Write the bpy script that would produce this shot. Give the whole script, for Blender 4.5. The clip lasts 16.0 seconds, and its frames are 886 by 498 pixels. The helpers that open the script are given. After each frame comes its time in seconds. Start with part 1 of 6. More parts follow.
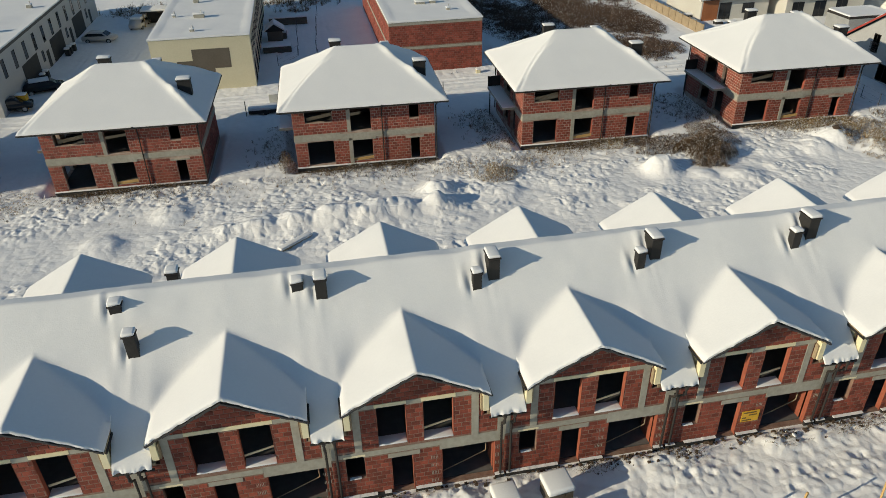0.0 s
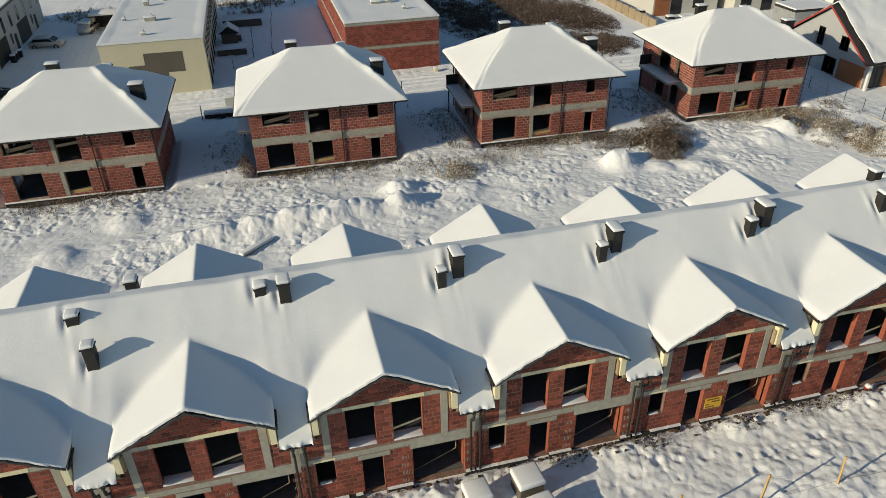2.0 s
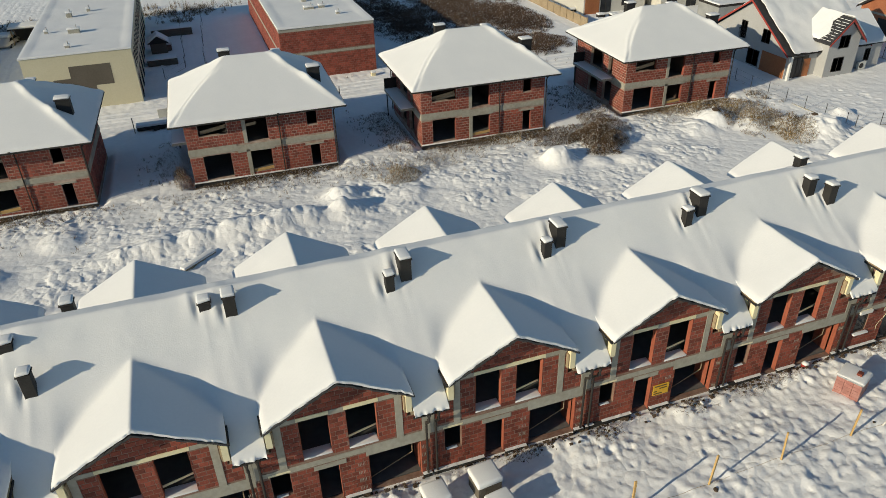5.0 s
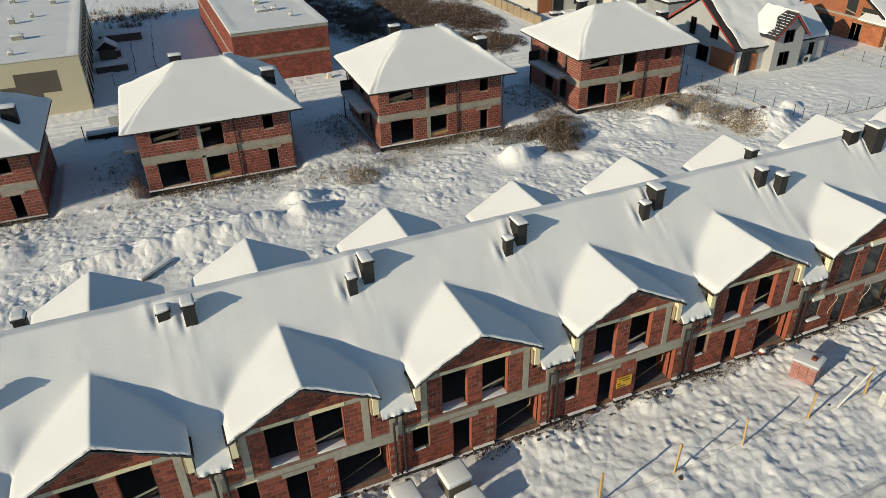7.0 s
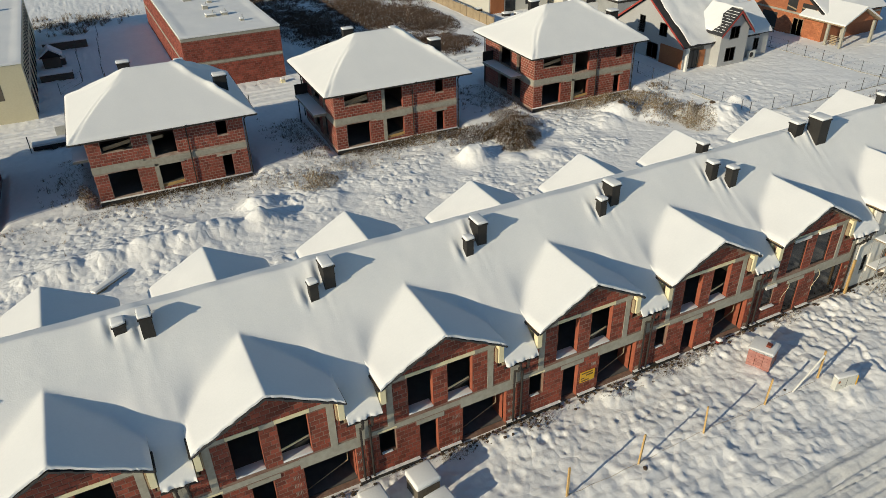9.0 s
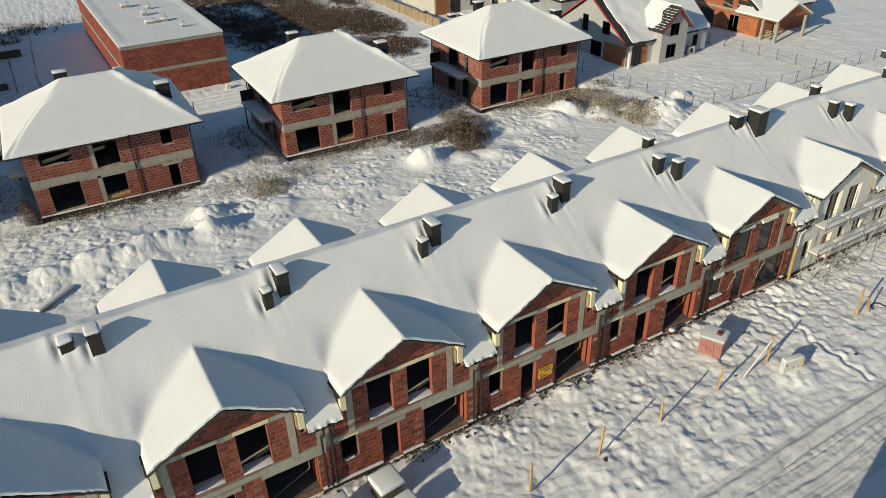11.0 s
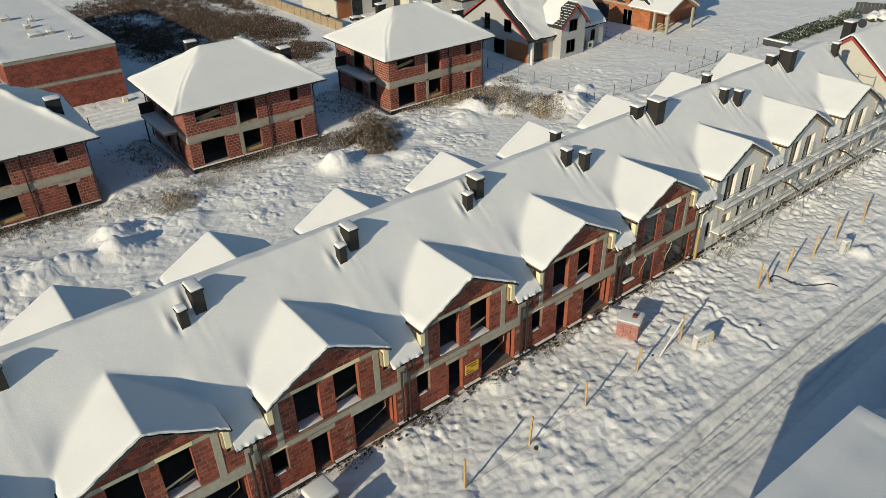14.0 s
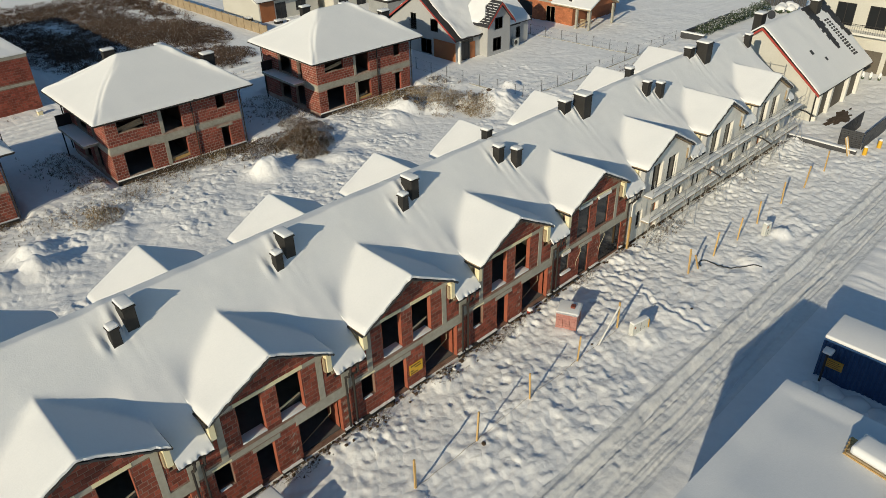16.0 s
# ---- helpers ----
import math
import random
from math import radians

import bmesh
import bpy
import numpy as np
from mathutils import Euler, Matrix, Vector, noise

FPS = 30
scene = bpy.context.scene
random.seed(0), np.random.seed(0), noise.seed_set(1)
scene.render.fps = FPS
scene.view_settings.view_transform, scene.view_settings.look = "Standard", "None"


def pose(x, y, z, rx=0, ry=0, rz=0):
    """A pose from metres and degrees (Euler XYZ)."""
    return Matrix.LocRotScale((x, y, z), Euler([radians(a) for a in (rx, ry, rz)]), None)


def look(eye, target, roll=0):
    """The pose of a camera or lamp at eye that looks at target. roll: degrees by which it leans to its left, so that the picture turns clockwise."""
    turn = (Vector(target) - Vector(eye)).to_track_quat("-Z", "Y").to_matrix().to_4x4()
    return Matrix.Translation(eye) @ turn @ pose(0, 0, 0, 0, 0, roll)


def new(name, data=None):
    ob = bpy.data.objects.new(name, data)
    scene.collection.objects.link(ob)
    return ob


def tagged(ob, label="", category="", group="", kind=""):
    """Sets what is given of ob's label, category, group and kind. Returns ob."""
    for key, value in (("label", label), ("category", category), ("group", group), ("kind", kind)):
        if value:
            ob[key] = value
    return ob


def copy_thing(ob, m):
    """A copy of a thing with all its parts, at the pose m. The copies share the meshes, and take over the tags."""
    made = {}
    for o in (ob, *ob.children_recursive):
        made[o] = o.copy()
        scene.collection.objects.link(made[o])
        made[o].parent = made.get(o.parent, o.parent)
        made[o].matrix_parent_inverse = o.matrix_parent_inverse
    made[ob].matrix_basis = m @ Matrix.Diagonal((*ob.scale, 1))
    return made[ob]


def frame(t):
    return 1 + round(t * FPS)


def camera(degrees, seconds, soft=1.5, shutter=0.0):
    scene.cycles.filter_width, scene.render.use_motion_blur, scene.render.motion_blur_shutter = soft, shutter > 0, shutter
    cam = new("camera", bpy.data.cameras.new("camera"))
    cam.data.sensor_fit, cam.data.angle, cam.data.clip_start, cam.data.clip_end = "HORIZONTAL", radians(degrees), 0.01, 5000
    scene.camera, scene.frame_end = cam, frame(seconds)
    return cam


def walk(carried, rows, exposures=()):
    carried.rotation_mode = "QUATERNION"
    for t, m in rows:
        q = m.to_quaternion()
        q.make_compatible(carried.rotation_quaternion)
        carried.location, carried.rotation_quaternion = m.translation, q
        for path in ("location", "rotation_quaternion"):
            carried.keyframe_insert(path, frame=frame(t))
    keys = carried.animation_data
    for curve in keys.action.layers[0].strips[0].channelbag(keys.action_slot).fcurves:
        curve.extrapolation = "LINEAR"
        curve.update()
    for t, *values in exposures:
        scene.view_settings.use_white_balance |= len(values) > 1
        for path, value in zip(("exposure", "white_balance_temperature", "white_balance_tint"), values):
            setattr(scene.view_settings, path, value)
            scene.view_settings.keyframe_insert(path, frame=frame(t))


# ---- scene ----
EYE = Vector((0.0, -22.06, 26.45))
# seconds, turn to the right of +y, downward tilt, lean
AIMS = ((0, 10.27, 31.54, -1.26), (0.5, 11.15, 31.56, -1.24), (1, 12.00, 31.59, -1.30), (1.5, 12.84, 31.63, -1.32), (2, 13.69, 31.67, -1.32), (2.5,
        14.59, 31.70, -1.34), (3, 15.45, 31.75, -1.37), (3.5, 16.29, 31.76, -1.40), (4, 17.07, 31.66, -1.50), (6.5, 21.45, 31.57, -1.51), (7, 22.34, 31.60,
        -1.52), (7.5, 23.29, 31.62, -1.47), (8, 24.20, 31.60, -1.49), (8.5, 25.12, 31.58, -1.49), (9, 26.05, 31.57, -1.49), (11.5, 31.57, 31.52, -1.47), (12,
        32.87, 31.54, -1.46), (12.5, 34.15, 31.56, -1.44), (13, 35.43, 31.56, -1.42), (13.5, 36.70, 31.59, -1.42), (14, 37.98, 31.56, -1.40), (14.5, 39.29,
        31.56, -1.40), (15, 40.75, 31.58, -1.38), (15.5, 42.28, 31.61, -1.37), (16, 43.83, 31.66, -1.30))


def aim(turn, tilt):
    a, p = radians(turn), radians(tilt)
    return EYE + Vector((math.sin(a) * math.cos(p), math.cos(a) * math.cos(p), -math.sin(p)))


cam = camera(63.8, 16.0, soft=0.5)
walk(cam, [(t, look(EYE, aim(a, p), lean)) for t, a, p, lean in AIMS], ((0, 0.0), (8, 0.01), (13, -0.02), (16, -0.07)))

# ---- light: a low winter sun and a clear sky ----
SUN_UP, SUN_AZ = radians(19.3), radians(254.8)
world = bpy.data.worlds.new("world")
scene.world = world
world.use_nodes = True
wn = world.node_tree
sky = wn.nodes.new("ShaderNodeTexSky")
sky.sky_type, sky.sun_disc = "NISHITA", False
sky.sun_elevation, sky.sun_rotation = SUN_UP, SUN_AZ
sky.air_density, sky.dust_density, sky.ozone_density = 1.0, 0.5, 1.5
tone = wn.nodes.new("ShaderNodeMix")
tone.data_type, tone.blend_type = "RGBA", "MULTIPLY"
tone.inputs["Factor"].default_value, tone.inputs["B"].default_value = 1.0, (0.79, 1.0, 1.07, 1)
wn.links.new(sky.outputs[0], tone.inputs["A"])
wn.links.new(tone.outputs["Result"], wn.nodes["Background"].inputs[0])
wn.nodes["Background"].inputs[1].default_value = 0.076
to_sun = Vector((math.sin(SUN_AZ) * math.cos(SUN_UP), math.cos(SUN_AZ) * math.cos(SUN_UP), math.sin(SUN_UP)))
sun = new("sun", bpy.data.lights.new("sun", "SUN"))
sun.data.energy, sun.data.angle, sun.data.color = 4.02, radians(0.5), (1.0, 0.88, 0.64)
sun.matrix_world = look(to_sun * 100, (0, 0, 0))


# ---- materials ----
def material(name, low, high, rough=0.8, grain=6.0, patch=0.7, bump=0.2, depth=0.02, metal=0.0, vary=0.0, fine=None, spread=(0.3, 0.7)):
    """Two tones mixed by a fine and a broad noise, with relief; vary: how far single pieces differ in brightness."""
    m = bpy.data.materials.new(name)
    m.use_nodes = True
    n, k = m.node_tree.nodes, m.node_tree.links
    b = n["Principled BSDF"]
    b.inputs["Roughness"].default_value, b.inputs["Metallic"].default_value = rough, metal
    geo = n.new("ShaderNodeNewGeometry")
    tex = []
    for scale in (grain, patch):
        t = n.new("ShaderNodeTexNoise")
        t.inputs["Scale"].default_value, t.inputs["Detail"].default_value = scale, 5.0
        k.new(geo.outputs["Position"], t.inputs["Vector"])
        tex.append(t)
    add = n.new("ShaderNodeMath")
    add.operation, add.use_clamp = "ADD", False
    k.new(tex[0].outputs["Fac"], add.inputs[0])
    k.new(tex[1].outputs["Fac"], add.inputs[1])
    half = n.new("ShaderNodeMapRange")
    half.inputs["From Min"].default_value, half.inputs["From Max"].default_value = 2 * spread[0], 2 * spread[1]
    k.new(add.outputs[0], half.inputs["Value"])
    mix = n.new("ShaderNodeMix")
    mix.data_type = "RGBA"
    mix.inputs["A"].default_value, mix.inputs["B"].default_value = (*low, 1), (*high, 1)
    k.new(half.outputs[0], mix.inputs["Factor"])
    colour = mix.outputs["Result"]
    if vary:
        info = n.new("ShaderNodeObjectInfo")
        both = n.new("ShaderNodeMath")
        both.operation = "ADD"
        k.new(info.outputs["Random"], both.inputs[0])
        k.new(geo.outputs["Random Per Island"], both.inputs[1])
        wrap = n.new("ShaderNodeMath")
        wrap.operation = "FRACT"
        k.new(both.outputs[0], wrap.inputs[0])
        span = n.new("ShaderNodeMapRange")
        span.inputs["To Min"].default_value, span.inputs["To Max"].default_value = 1 - vary, 1 + vary
        k.new(wrap.outputs[0], span.inputs["Value"])
        tint = n.new("ShaderNodeHueSaturation")
        k.new(span.outputs[0], tint.inputs["Value"])
        k.new(colour, tint.inputs["Color"])
        colour = tint.outputs["Color"]
    k.new(colour, b.inputs["Base Color"])
    if bump:
        t = n.new("ShaderNodeTexNoise")
        t.inputs["Scale"].default_value, t.inputs["Detail"].default_value = fine or grain * 2, 6.0
        k.new(geo.outputs["Position"], t.inputs["Vector"])
        bp = n.new("ShaderNodeBump")
        bp.inputs["Strength"].default_value, bp.inputs["Distance"].default_value = bump, depth
        k.new(t.outputs["Fac"], bp.inputs["Height"])
        k.new(bp.outputs["Normal"], b.inputs["Normal"])
    return m


SNOW = material("roof snow", (0.765, 0.77, 0.775), (0.815, 0.815, 0.815), 0.8, 9, 0.5, 0.28, 0.02, fine=16)
FIELD = material("trodden snow", (0.81, 0.81, 0.815), (0.90, 0.90, 0.90), 0.8, 3, 0.35, 0.3, 0.05, fine=5)
for snowy in (SNOW, FIELD):
    snowy.node_tree.nodes["Principled BSDF"].inputs["Diffuse Roughness"].default_value = 0.04
BRICK = material("red hollow block", (0.12, 0.028, 0.019), (0.31, 0.073, 0.042), 0.88, 9, 1.1, 0.4, 0.02, vary=0.38, fine=30)
FARBRICK = material("red brick far", (0.17, 0.04, 0.028), (0.32, 0.085, 0.055), 0.88, 5, 0.5, 0.3, 0.02, vary=0.3, fine=20)
REVEAL = material("cut block edge", (0.24, 0.062, 0.036), (0.38, 0.11, 0.058), 0.85, 8, 1.5, 0.3, 0.02)
PALEJOINT = material("pale mortar", (0.22, 0.12, 0.085), (0.52, 0.43, 0.36), 0.9, 2.5, 0.35, 0.4, 0.02)
MORTAR = material("mortar", (0.15, 0.07, 0.05), (0.30, 0.205, 0.155), 0.9, 5, 0.8, 0.4, 0.02)
CONCRETE = material("raw concrete", (0.26, 0.245, 0.20), (0.42, 0.40, 0.34), 0.85, 4, 0.7, 0.3, 0.02)
CREAM = material("cream board", (0.68, 0.60, 0.37), (0.80, 0.73, 0.50), 0.7, 5, 0.8, 0.1, 0.01)
DARK = material("dark coated metal", (0.013, 0.011, 0.010), (0.030, 0.025, 0.022), 0.7, 6, 1.0, 0.1, 0.01)
CLINKER = material("dark chimney cladding", (0.011, 0.010, 0.009), (0.028, 0.025, 0.023), 0.75, 9, 2.0, 0.3, 0.02, vary=0.15)
TILE = material("anthracite roof tile", (0.02, 0.02, 0.022), (0.05, 0.048, 0.05), 0.6, 8, 1.0, 0.2, 0.02)
INSIDE = material("bare inner wall", (0.075, 0.038, 0.028), (0.13, 0.085, 0.065), 0.9, 3, 0.6, 0.2, 0.02)
SLAB = material("concrete slab", (0.09, 0.09, 0.088), (0.15, 0.147, 0.143), 0.9, 3, 0.5, 0.2, 0.02)
WOOD = material("fresh lumber", (0.42, 0.25, 0.09), (0.62, 0.42, 0.17), 0.7, 12, 1.5, 0.2, 0.01)
OLDWOOD = material("weathered board", (0.24, 0.18, 0.11), (0.40, 0.31, 0.20), 0.8, 8, 1.0, 0.2, 0.01)
WHITE = material("white render", (0.66, 0.645, 0.60), (0.78, 0.765, 0.72), 0.85, 6, 0.4, 0.15, 0.01)
GREYRENDER = material("light grey render", (0.37, 0.37, 0.37), (0.44, 0.44, 0.435), 0.85, 6, 0.4, 0.15, 0.01)
YELLOWRENDER = material("pale yellow render", (0.58, 0.53, 0.37), (0.66, 0.61, 0.44), 0.85, 6, 0.3, 0.15, 0.01)
CREAMRENDER = material("cream render", (0.52, 0.50, 0.445), (0.60, 0.58, 0.52), 0.85, 6, 0.3, 0.15, 0.01)
TAUPE = material("grey brown render", (0.10, 0.085, 0.065), (0.14, 0.12, 0.095), 0.85, 6, 0.4, 0.15, 0.01)
STEEL = material("galvanised steel", (0.34, 0.34, 0.33), (0.52, 0.52, 0.50), 0.5, 10, 1.0, 0.1, 0.01, metal=0.5)
REDTRIM = material("red painted timber", (0.30, 0.035, 0.025), (0.42, 0.06, 0.045), 0.6, 8, 1.0, 0.1, 0.01)
RUST = material("orange brown board", (0.30, 0.10, 0.035), (0.42, 0.16, 0.06), 0.6, 7, 0.7, 0.2, 0.01)
YELLOW = material("yellow paint", (0.58, 0.32, 0.015), (0.74, 0.44, 0.03), 0.5, 8, 1.5, 0.1, 0.01)
BLUE = material("blue container paint", (0.015, 0.05, 0.13), (0.03, 0.08, 0.19), 0.5, 6, 0.6, 0.1, 0.01)
PLASTICGREY = material("light grey cabinet", (0.50, 0.51, 0.48), (0.62, 0.62, 0.58), 0.5, 6, 1.0, 0.05, 0.01)
FENCE = material("dark fence paint", (0.035, 0.036, 0.04), (0.07, 0.07, 0.075), 0.5, 6, 1.0, 0.1, 0.01)
RUBBER = material("black rubber", (0.015, 0.015, 0.015), (0.03, 0.03, 0.03), 0.8, 8, 1.0, 0.1, 0.01)
SILVER = material("silver car paint", (0.50, 0.48, 0.45), (0.56, 0.54, 0.51), 0.35, 6, 0.5, 0.0, 0.01, metal=0.2)
BLACKPAINT = material("black car paint", (0.012, 0.012, 0.014), (0.02, 0.02, 0.022), 0.25, 6, 0.5, 0.0, 0.01)
WEED = material("dry brown stems", (0.06, 0.042, 0.026), (0.23, 0.165, 0.095), 0.9, 2.0, 0.3, 0, vary=0.5)
# container sign: dirty orange, with the shade over it mixed into the paint
SIGNPAINT = material("dirty orange sign paint darkened for shade", (0.34, 0.17, 0.02), (0.52, 0.27, 0.03), 0.6, 6, 1.2, 0.1, 0.01)
DARKTWIG = material("dark brown twigs", (0.05, 0.030, 0.016), (0.17, 0.105, 0.052), 0.9, 2.0, 0.3, 0, vary=0.5)
STRAW = material("straw stems", (0.11, 0.07, 0.032), (0.38, 0.265, 0.12), 0.9, 2.0, 0.3, 0, vary=0.45)
HEATH = material("dark brown brush", (0.06, 0.038, 0.027), (0.165, 0.108, 0.076), 0.9, 0.6, 0.15, 0, vary=0.5)
LEAF = material("evergreen leaf", (0.02, 0.04, 0.015), (0.06, 0.09, 0.035), 0.7, 3, 0.7, 0, vary=0.4)
PALLETWRAP = material("wrapped red blocks", (0.27, 0.095, 0.08), (0.43, 0.22, 0.19), 0.5, 6, 1.2, 0.2, 0.02, vary=0.1)
GREENWRAP = material("green sheet", (0.02, 0.09, 0.07), (0.05, 0.17, 0.14), 0.4, 5, 1.0, 0.4, 0.05)
INK = material("dark print", (0.10, 0.06, 0.01), (0.16, 0.10, 0.02), 0.6, 8, 1.0, 0, 0.01)
ORANGE = material("orange hollow block", (0.32, 0.105, 0.045), (0.48, 0.175, 0.08), 0.85, 8, 0.8, 0.3, 0.02, vary=0.2)
BARE = material("bare dark earth", (0.05, 0.033, 0.022), (0.11, 0.075, 0.05), 0.95, 4, 0.7, 0.5, 0.05)
GLASS = bpy.data.materials.new("window glass")
GLASS.use_nodes = True
gp = GLASS.node_tree.nodes["Principled BSDF"]
gp.inputs["Base Color"].default_value, gp.inputs["Roughness"].default_value = (0.02, 0.022, 0.025, 1), 0.06
gp.inputs["IOR"].default_value = 1.45


# clods under the field's snow: rounded cells, strong only where the sheet says so
fn, fk = FIELD.node_tree.nodes, FIELD.node_tree.links
clods = fn.new("ShaderNodeAttribute")
clods.attribute_name = "clods"
place = fn.new("ShaderNodeNewGeometry")
shift = fn.new("ShaderNodeTexNoise")
shift.inputs["Scale"].default_value = 1.1
warp = fn.new("ShaderNodeMixRGB")
warp.inputs["Fac"].default_value = 0.35
fk.new(place.outputs["Position"], shift.inputs["Vector"])
fk.new(place.outputs["Position"], warp.inputs["Color1"])
fk.new(shift.outputs["Color"], warp.inputs["Color2"])
height = None
for scale, weight in ((2.0, 1.0), (4.6, 0.16)):
    cell = fn.new("ShaderNodeTexVoronoi")
    cell.feature = "SMOOTH_F1"
    cell.inputs["Scale"].default_value, cell.inputs["Smoothness"].default_value = scale, 0.14
    fk.new(warp.outputs["Color"], cell.inputs["Vector"])
    square = fn.new("ShaderNodeMath")
    square.operation = "POWER"
    square.inputs[1].default_value = 1.6
    fk.new(cell.outputs["Distance"], square.inputs[0])
    times = fn.new("ShaderNodeMath")
    times.operation = "MULTIPLY_ADD"
    times.inputs[1].default_value = -weight
    fk.new(square.outputs[0], times.inputs[0])
    if height is not None:
        fk.new(height, times.inputs[2])
    height = times.outputs[0]
scaled = fn.new("ShaderNodeMath")
scaled.operation = "MULTIPLY"
fk.new(height, scaled.inputs[0])
fk.new(clods.outputs["Fac"], scaled.inputs[1])
relief = fn.new("ShaderNodeBump")
relief.inputs["Strength"].default_value, relief.inputs["Distance"].default_value = 1.0, 0.15
fk.new(scaled.outputs[0], relief.inputs["Height"])
fb = fn["Principled BSDF"]
fk.new(fb.inputs["Normal"].links[0].from_socket, relief.inputs["Normal"])
fk.new(relief.outputs["Normal"], fb.inputs["Normal"])


# ---- building helpers ----
def part(name, bm, mat, parent=None, label="", smooth=False):
    """Links a bmesh, or a finished mesh, as one object."""
    if isinstance(bm, bmesh.types.BMesh):
        me = bpy.data.meshes.new(name)
        bm.to_mesh(me)
        bm.free()
        me.materials.append(mat)
    else:
        me = bm
        if not me.materials:
            me.materials.append(mat)
    if smooth:
        for p in me.polygons:
            p.use_smooth = True
    ob = new(name, me)
    if parent:
        ob.parent = parent
    if label:
        tagged(ob, label)
    return ob


def thing(name, label, category, x=0, y=0, z=0, turn=0, group="", kind=""):
    ob = new(name)
    ob.empty_display_size = 0.2
    ob.matrix_world = pose(x, y, z, 0, 0, turn)
    return tagged(ob, label, category, group, kind)


def boxes(*spans, bevel=0.0):
    """A bmesh of boxes given as (x0, x1, y0, y1, z0, z1)."""
    bm = bmesh.new()
    for x0, x1, y0, y1, z0, z1 in spans:
        v = [bm.verts.new(p) for p in ((x0, y0, z0), (x1, y0, z0), (x1, y1, z0), (x0, y1, z0), (x0, y0, z1), (x1, y0, z1), (x1, y1, z1), (x0, y1, z1))]
        for f in ((3, 2, 1, 0), (4, 5, 6, 7), (0, 1, 5, 4), (1, 2, 6, 5), (2, 3, 7, 6), (3, 0, 4, 7)):
            bm.faces.new([v[i] for i in f])
    if bevel:
        bmesh.ops.bevel(bm, geom=bm.edges[:], offset=bevel, segments=2, affect="EDGES", profile=0.6)
    return bm


def prism(outline, axis, a, b):
    """An outline of (u, v) drawn out along axis 'x', 'y' or 'z' from a to b."""
    bm = bmesh.new()

    def at(u, v, w):
        return {"x": (w, u, v), "y": (u, w, v), "z": (u, v, w)}[axis]
    one, two = [bm.verts.new(at(u, v, a)) for u, v in outline], [bm.verts.new(at(u, v, b)) for u, v in outline]
    bm.faces.new(one)
    bm.faces.new(two[::-1])
    for i in range(len(one)):
        j = (i + 1) % len(one)
        bm.faces.new((one[i], one[j], two[j], two[i]))
    bmesh.ops.recalc_face_normals(bm, faces=bm.faces[:])
    return bm


def rod(p, q, radius, sides=8, end=None):
    """A round bar from p to q."""
    bm = bmesh.new()
    p, q = Vector(p), Vector(q)
    d = q - p
    bmesh.ops.create_cone(bm, cap_ends=True, segments=sides, radius1=radius, radius2=radius if end is None else end, depth=d.length,
                          matrix=Matrix.Translation((p + q) / 2) @ d.to_track_quat("Z", "Y").to_matrix().to_4x4())
    return bm


def merge(*parts):
    """Joins bmeshes into the first."""
    out = bmesh.new()
    for bm in parts:
        me = bpy.data.meshes.new("piece")
        bm.to_mesh(me)
        bm.free()
        out.from_mesh(me)
        bpy.data.meshes.remove(me)
    return out


def tube(points, radius, sides=6):
    """A bent round bar in one skin."""
    bm = bmesh.new()
    pts = [Vector(p) for p in points]
    rings = []
    for i, p in enumerate(pts):
        way = (pts[min(i + 1, len(pts) - 1)] - pts[max(i - 1, 0)]).to_track_quat("Z", "Y").to_matrix()
        rings.append([bm.verts.new(p + way @ Vector((radius * math.cos(k * math.tau / sides), radius * math.sin(k * math.tau / sides), 0))) for k in range(sides)])
    for a, b in zip(rings, rings[1:]):
        for k in range(sides):
            bm.faces.new((a[k], a[(k + 1) % sides], b[(k + 1) % sides], b[k]))
    bm.faces.new(rings[0][::-1])
    bm.faces.new(rings[-1])
    return bm


def pipe(points, radius, sides=8):
    return merge(*[rod(points[i], points[i + 1], radius, sides) for i in range(len(points) - 1)])


def holed(u0, u1, z0, z1, holes, front, back, flip=False):
    """A wall slab in the x-z plane (y-z where flip) with rectangular openings right through it."""
    us = sorted({u0, u1, *[c for h in holes for c in h[:2]]})
    zs = sorted({z0, z1, *[c for h in holes for c in h[2:]]})
    us, zs = [u for u in us if u0 <= u <= u1], [z for z in zs if z0 <= z <= z1]
    bm = bmesh.new()
    memo = {}

    def vert(u, z, d):
        key = (u, z, d)
        if key not in memo:
            memo[key] = bm.verts.new((d, u, z) if flip else (u, d, z))
        return memo[key]

    def solid(i, j):
        if not (0 <= i < len(us) - 1 and 0 <= j < len(zs) - 1):
            return False
        u, z = (us[i] + us[i + 1]) / 2, (zs[j] + zs[j + 1]) / 2
        return not any(h[0] < u < h[1] and h[2] < z < h[3] for h in holes)
    for i in range(len(us) - 1):
        for j in range(len(zs) - 1):
            if not solid(i, j):
                continue
            a, b, c, d = us[i], us[i + 1], zs[j], zs[j + 1]
            for w in (front, back):
                bm.faces.new((vert(a, c, w), vert(b, c, w), vert(b, d, w), vert(a, d, w)))
            for di, dj, p, q in ((-1, 0, (a, c), (a, d)), (1, 0, (b, c), (b, d)), (0, -1, (a, c), (b, c)), (0, 1, (a, d), (b, d))):
                if not solid(i + di, j + dj):
                    bm.faces.new((vert(*p, front), vert(*q, front), vert(*q, back), vert(*p, back)))
    bmesh.ops.recalc_face_normals(bm, faces=bm.faces[:])
    return bm


BRICKS = {}


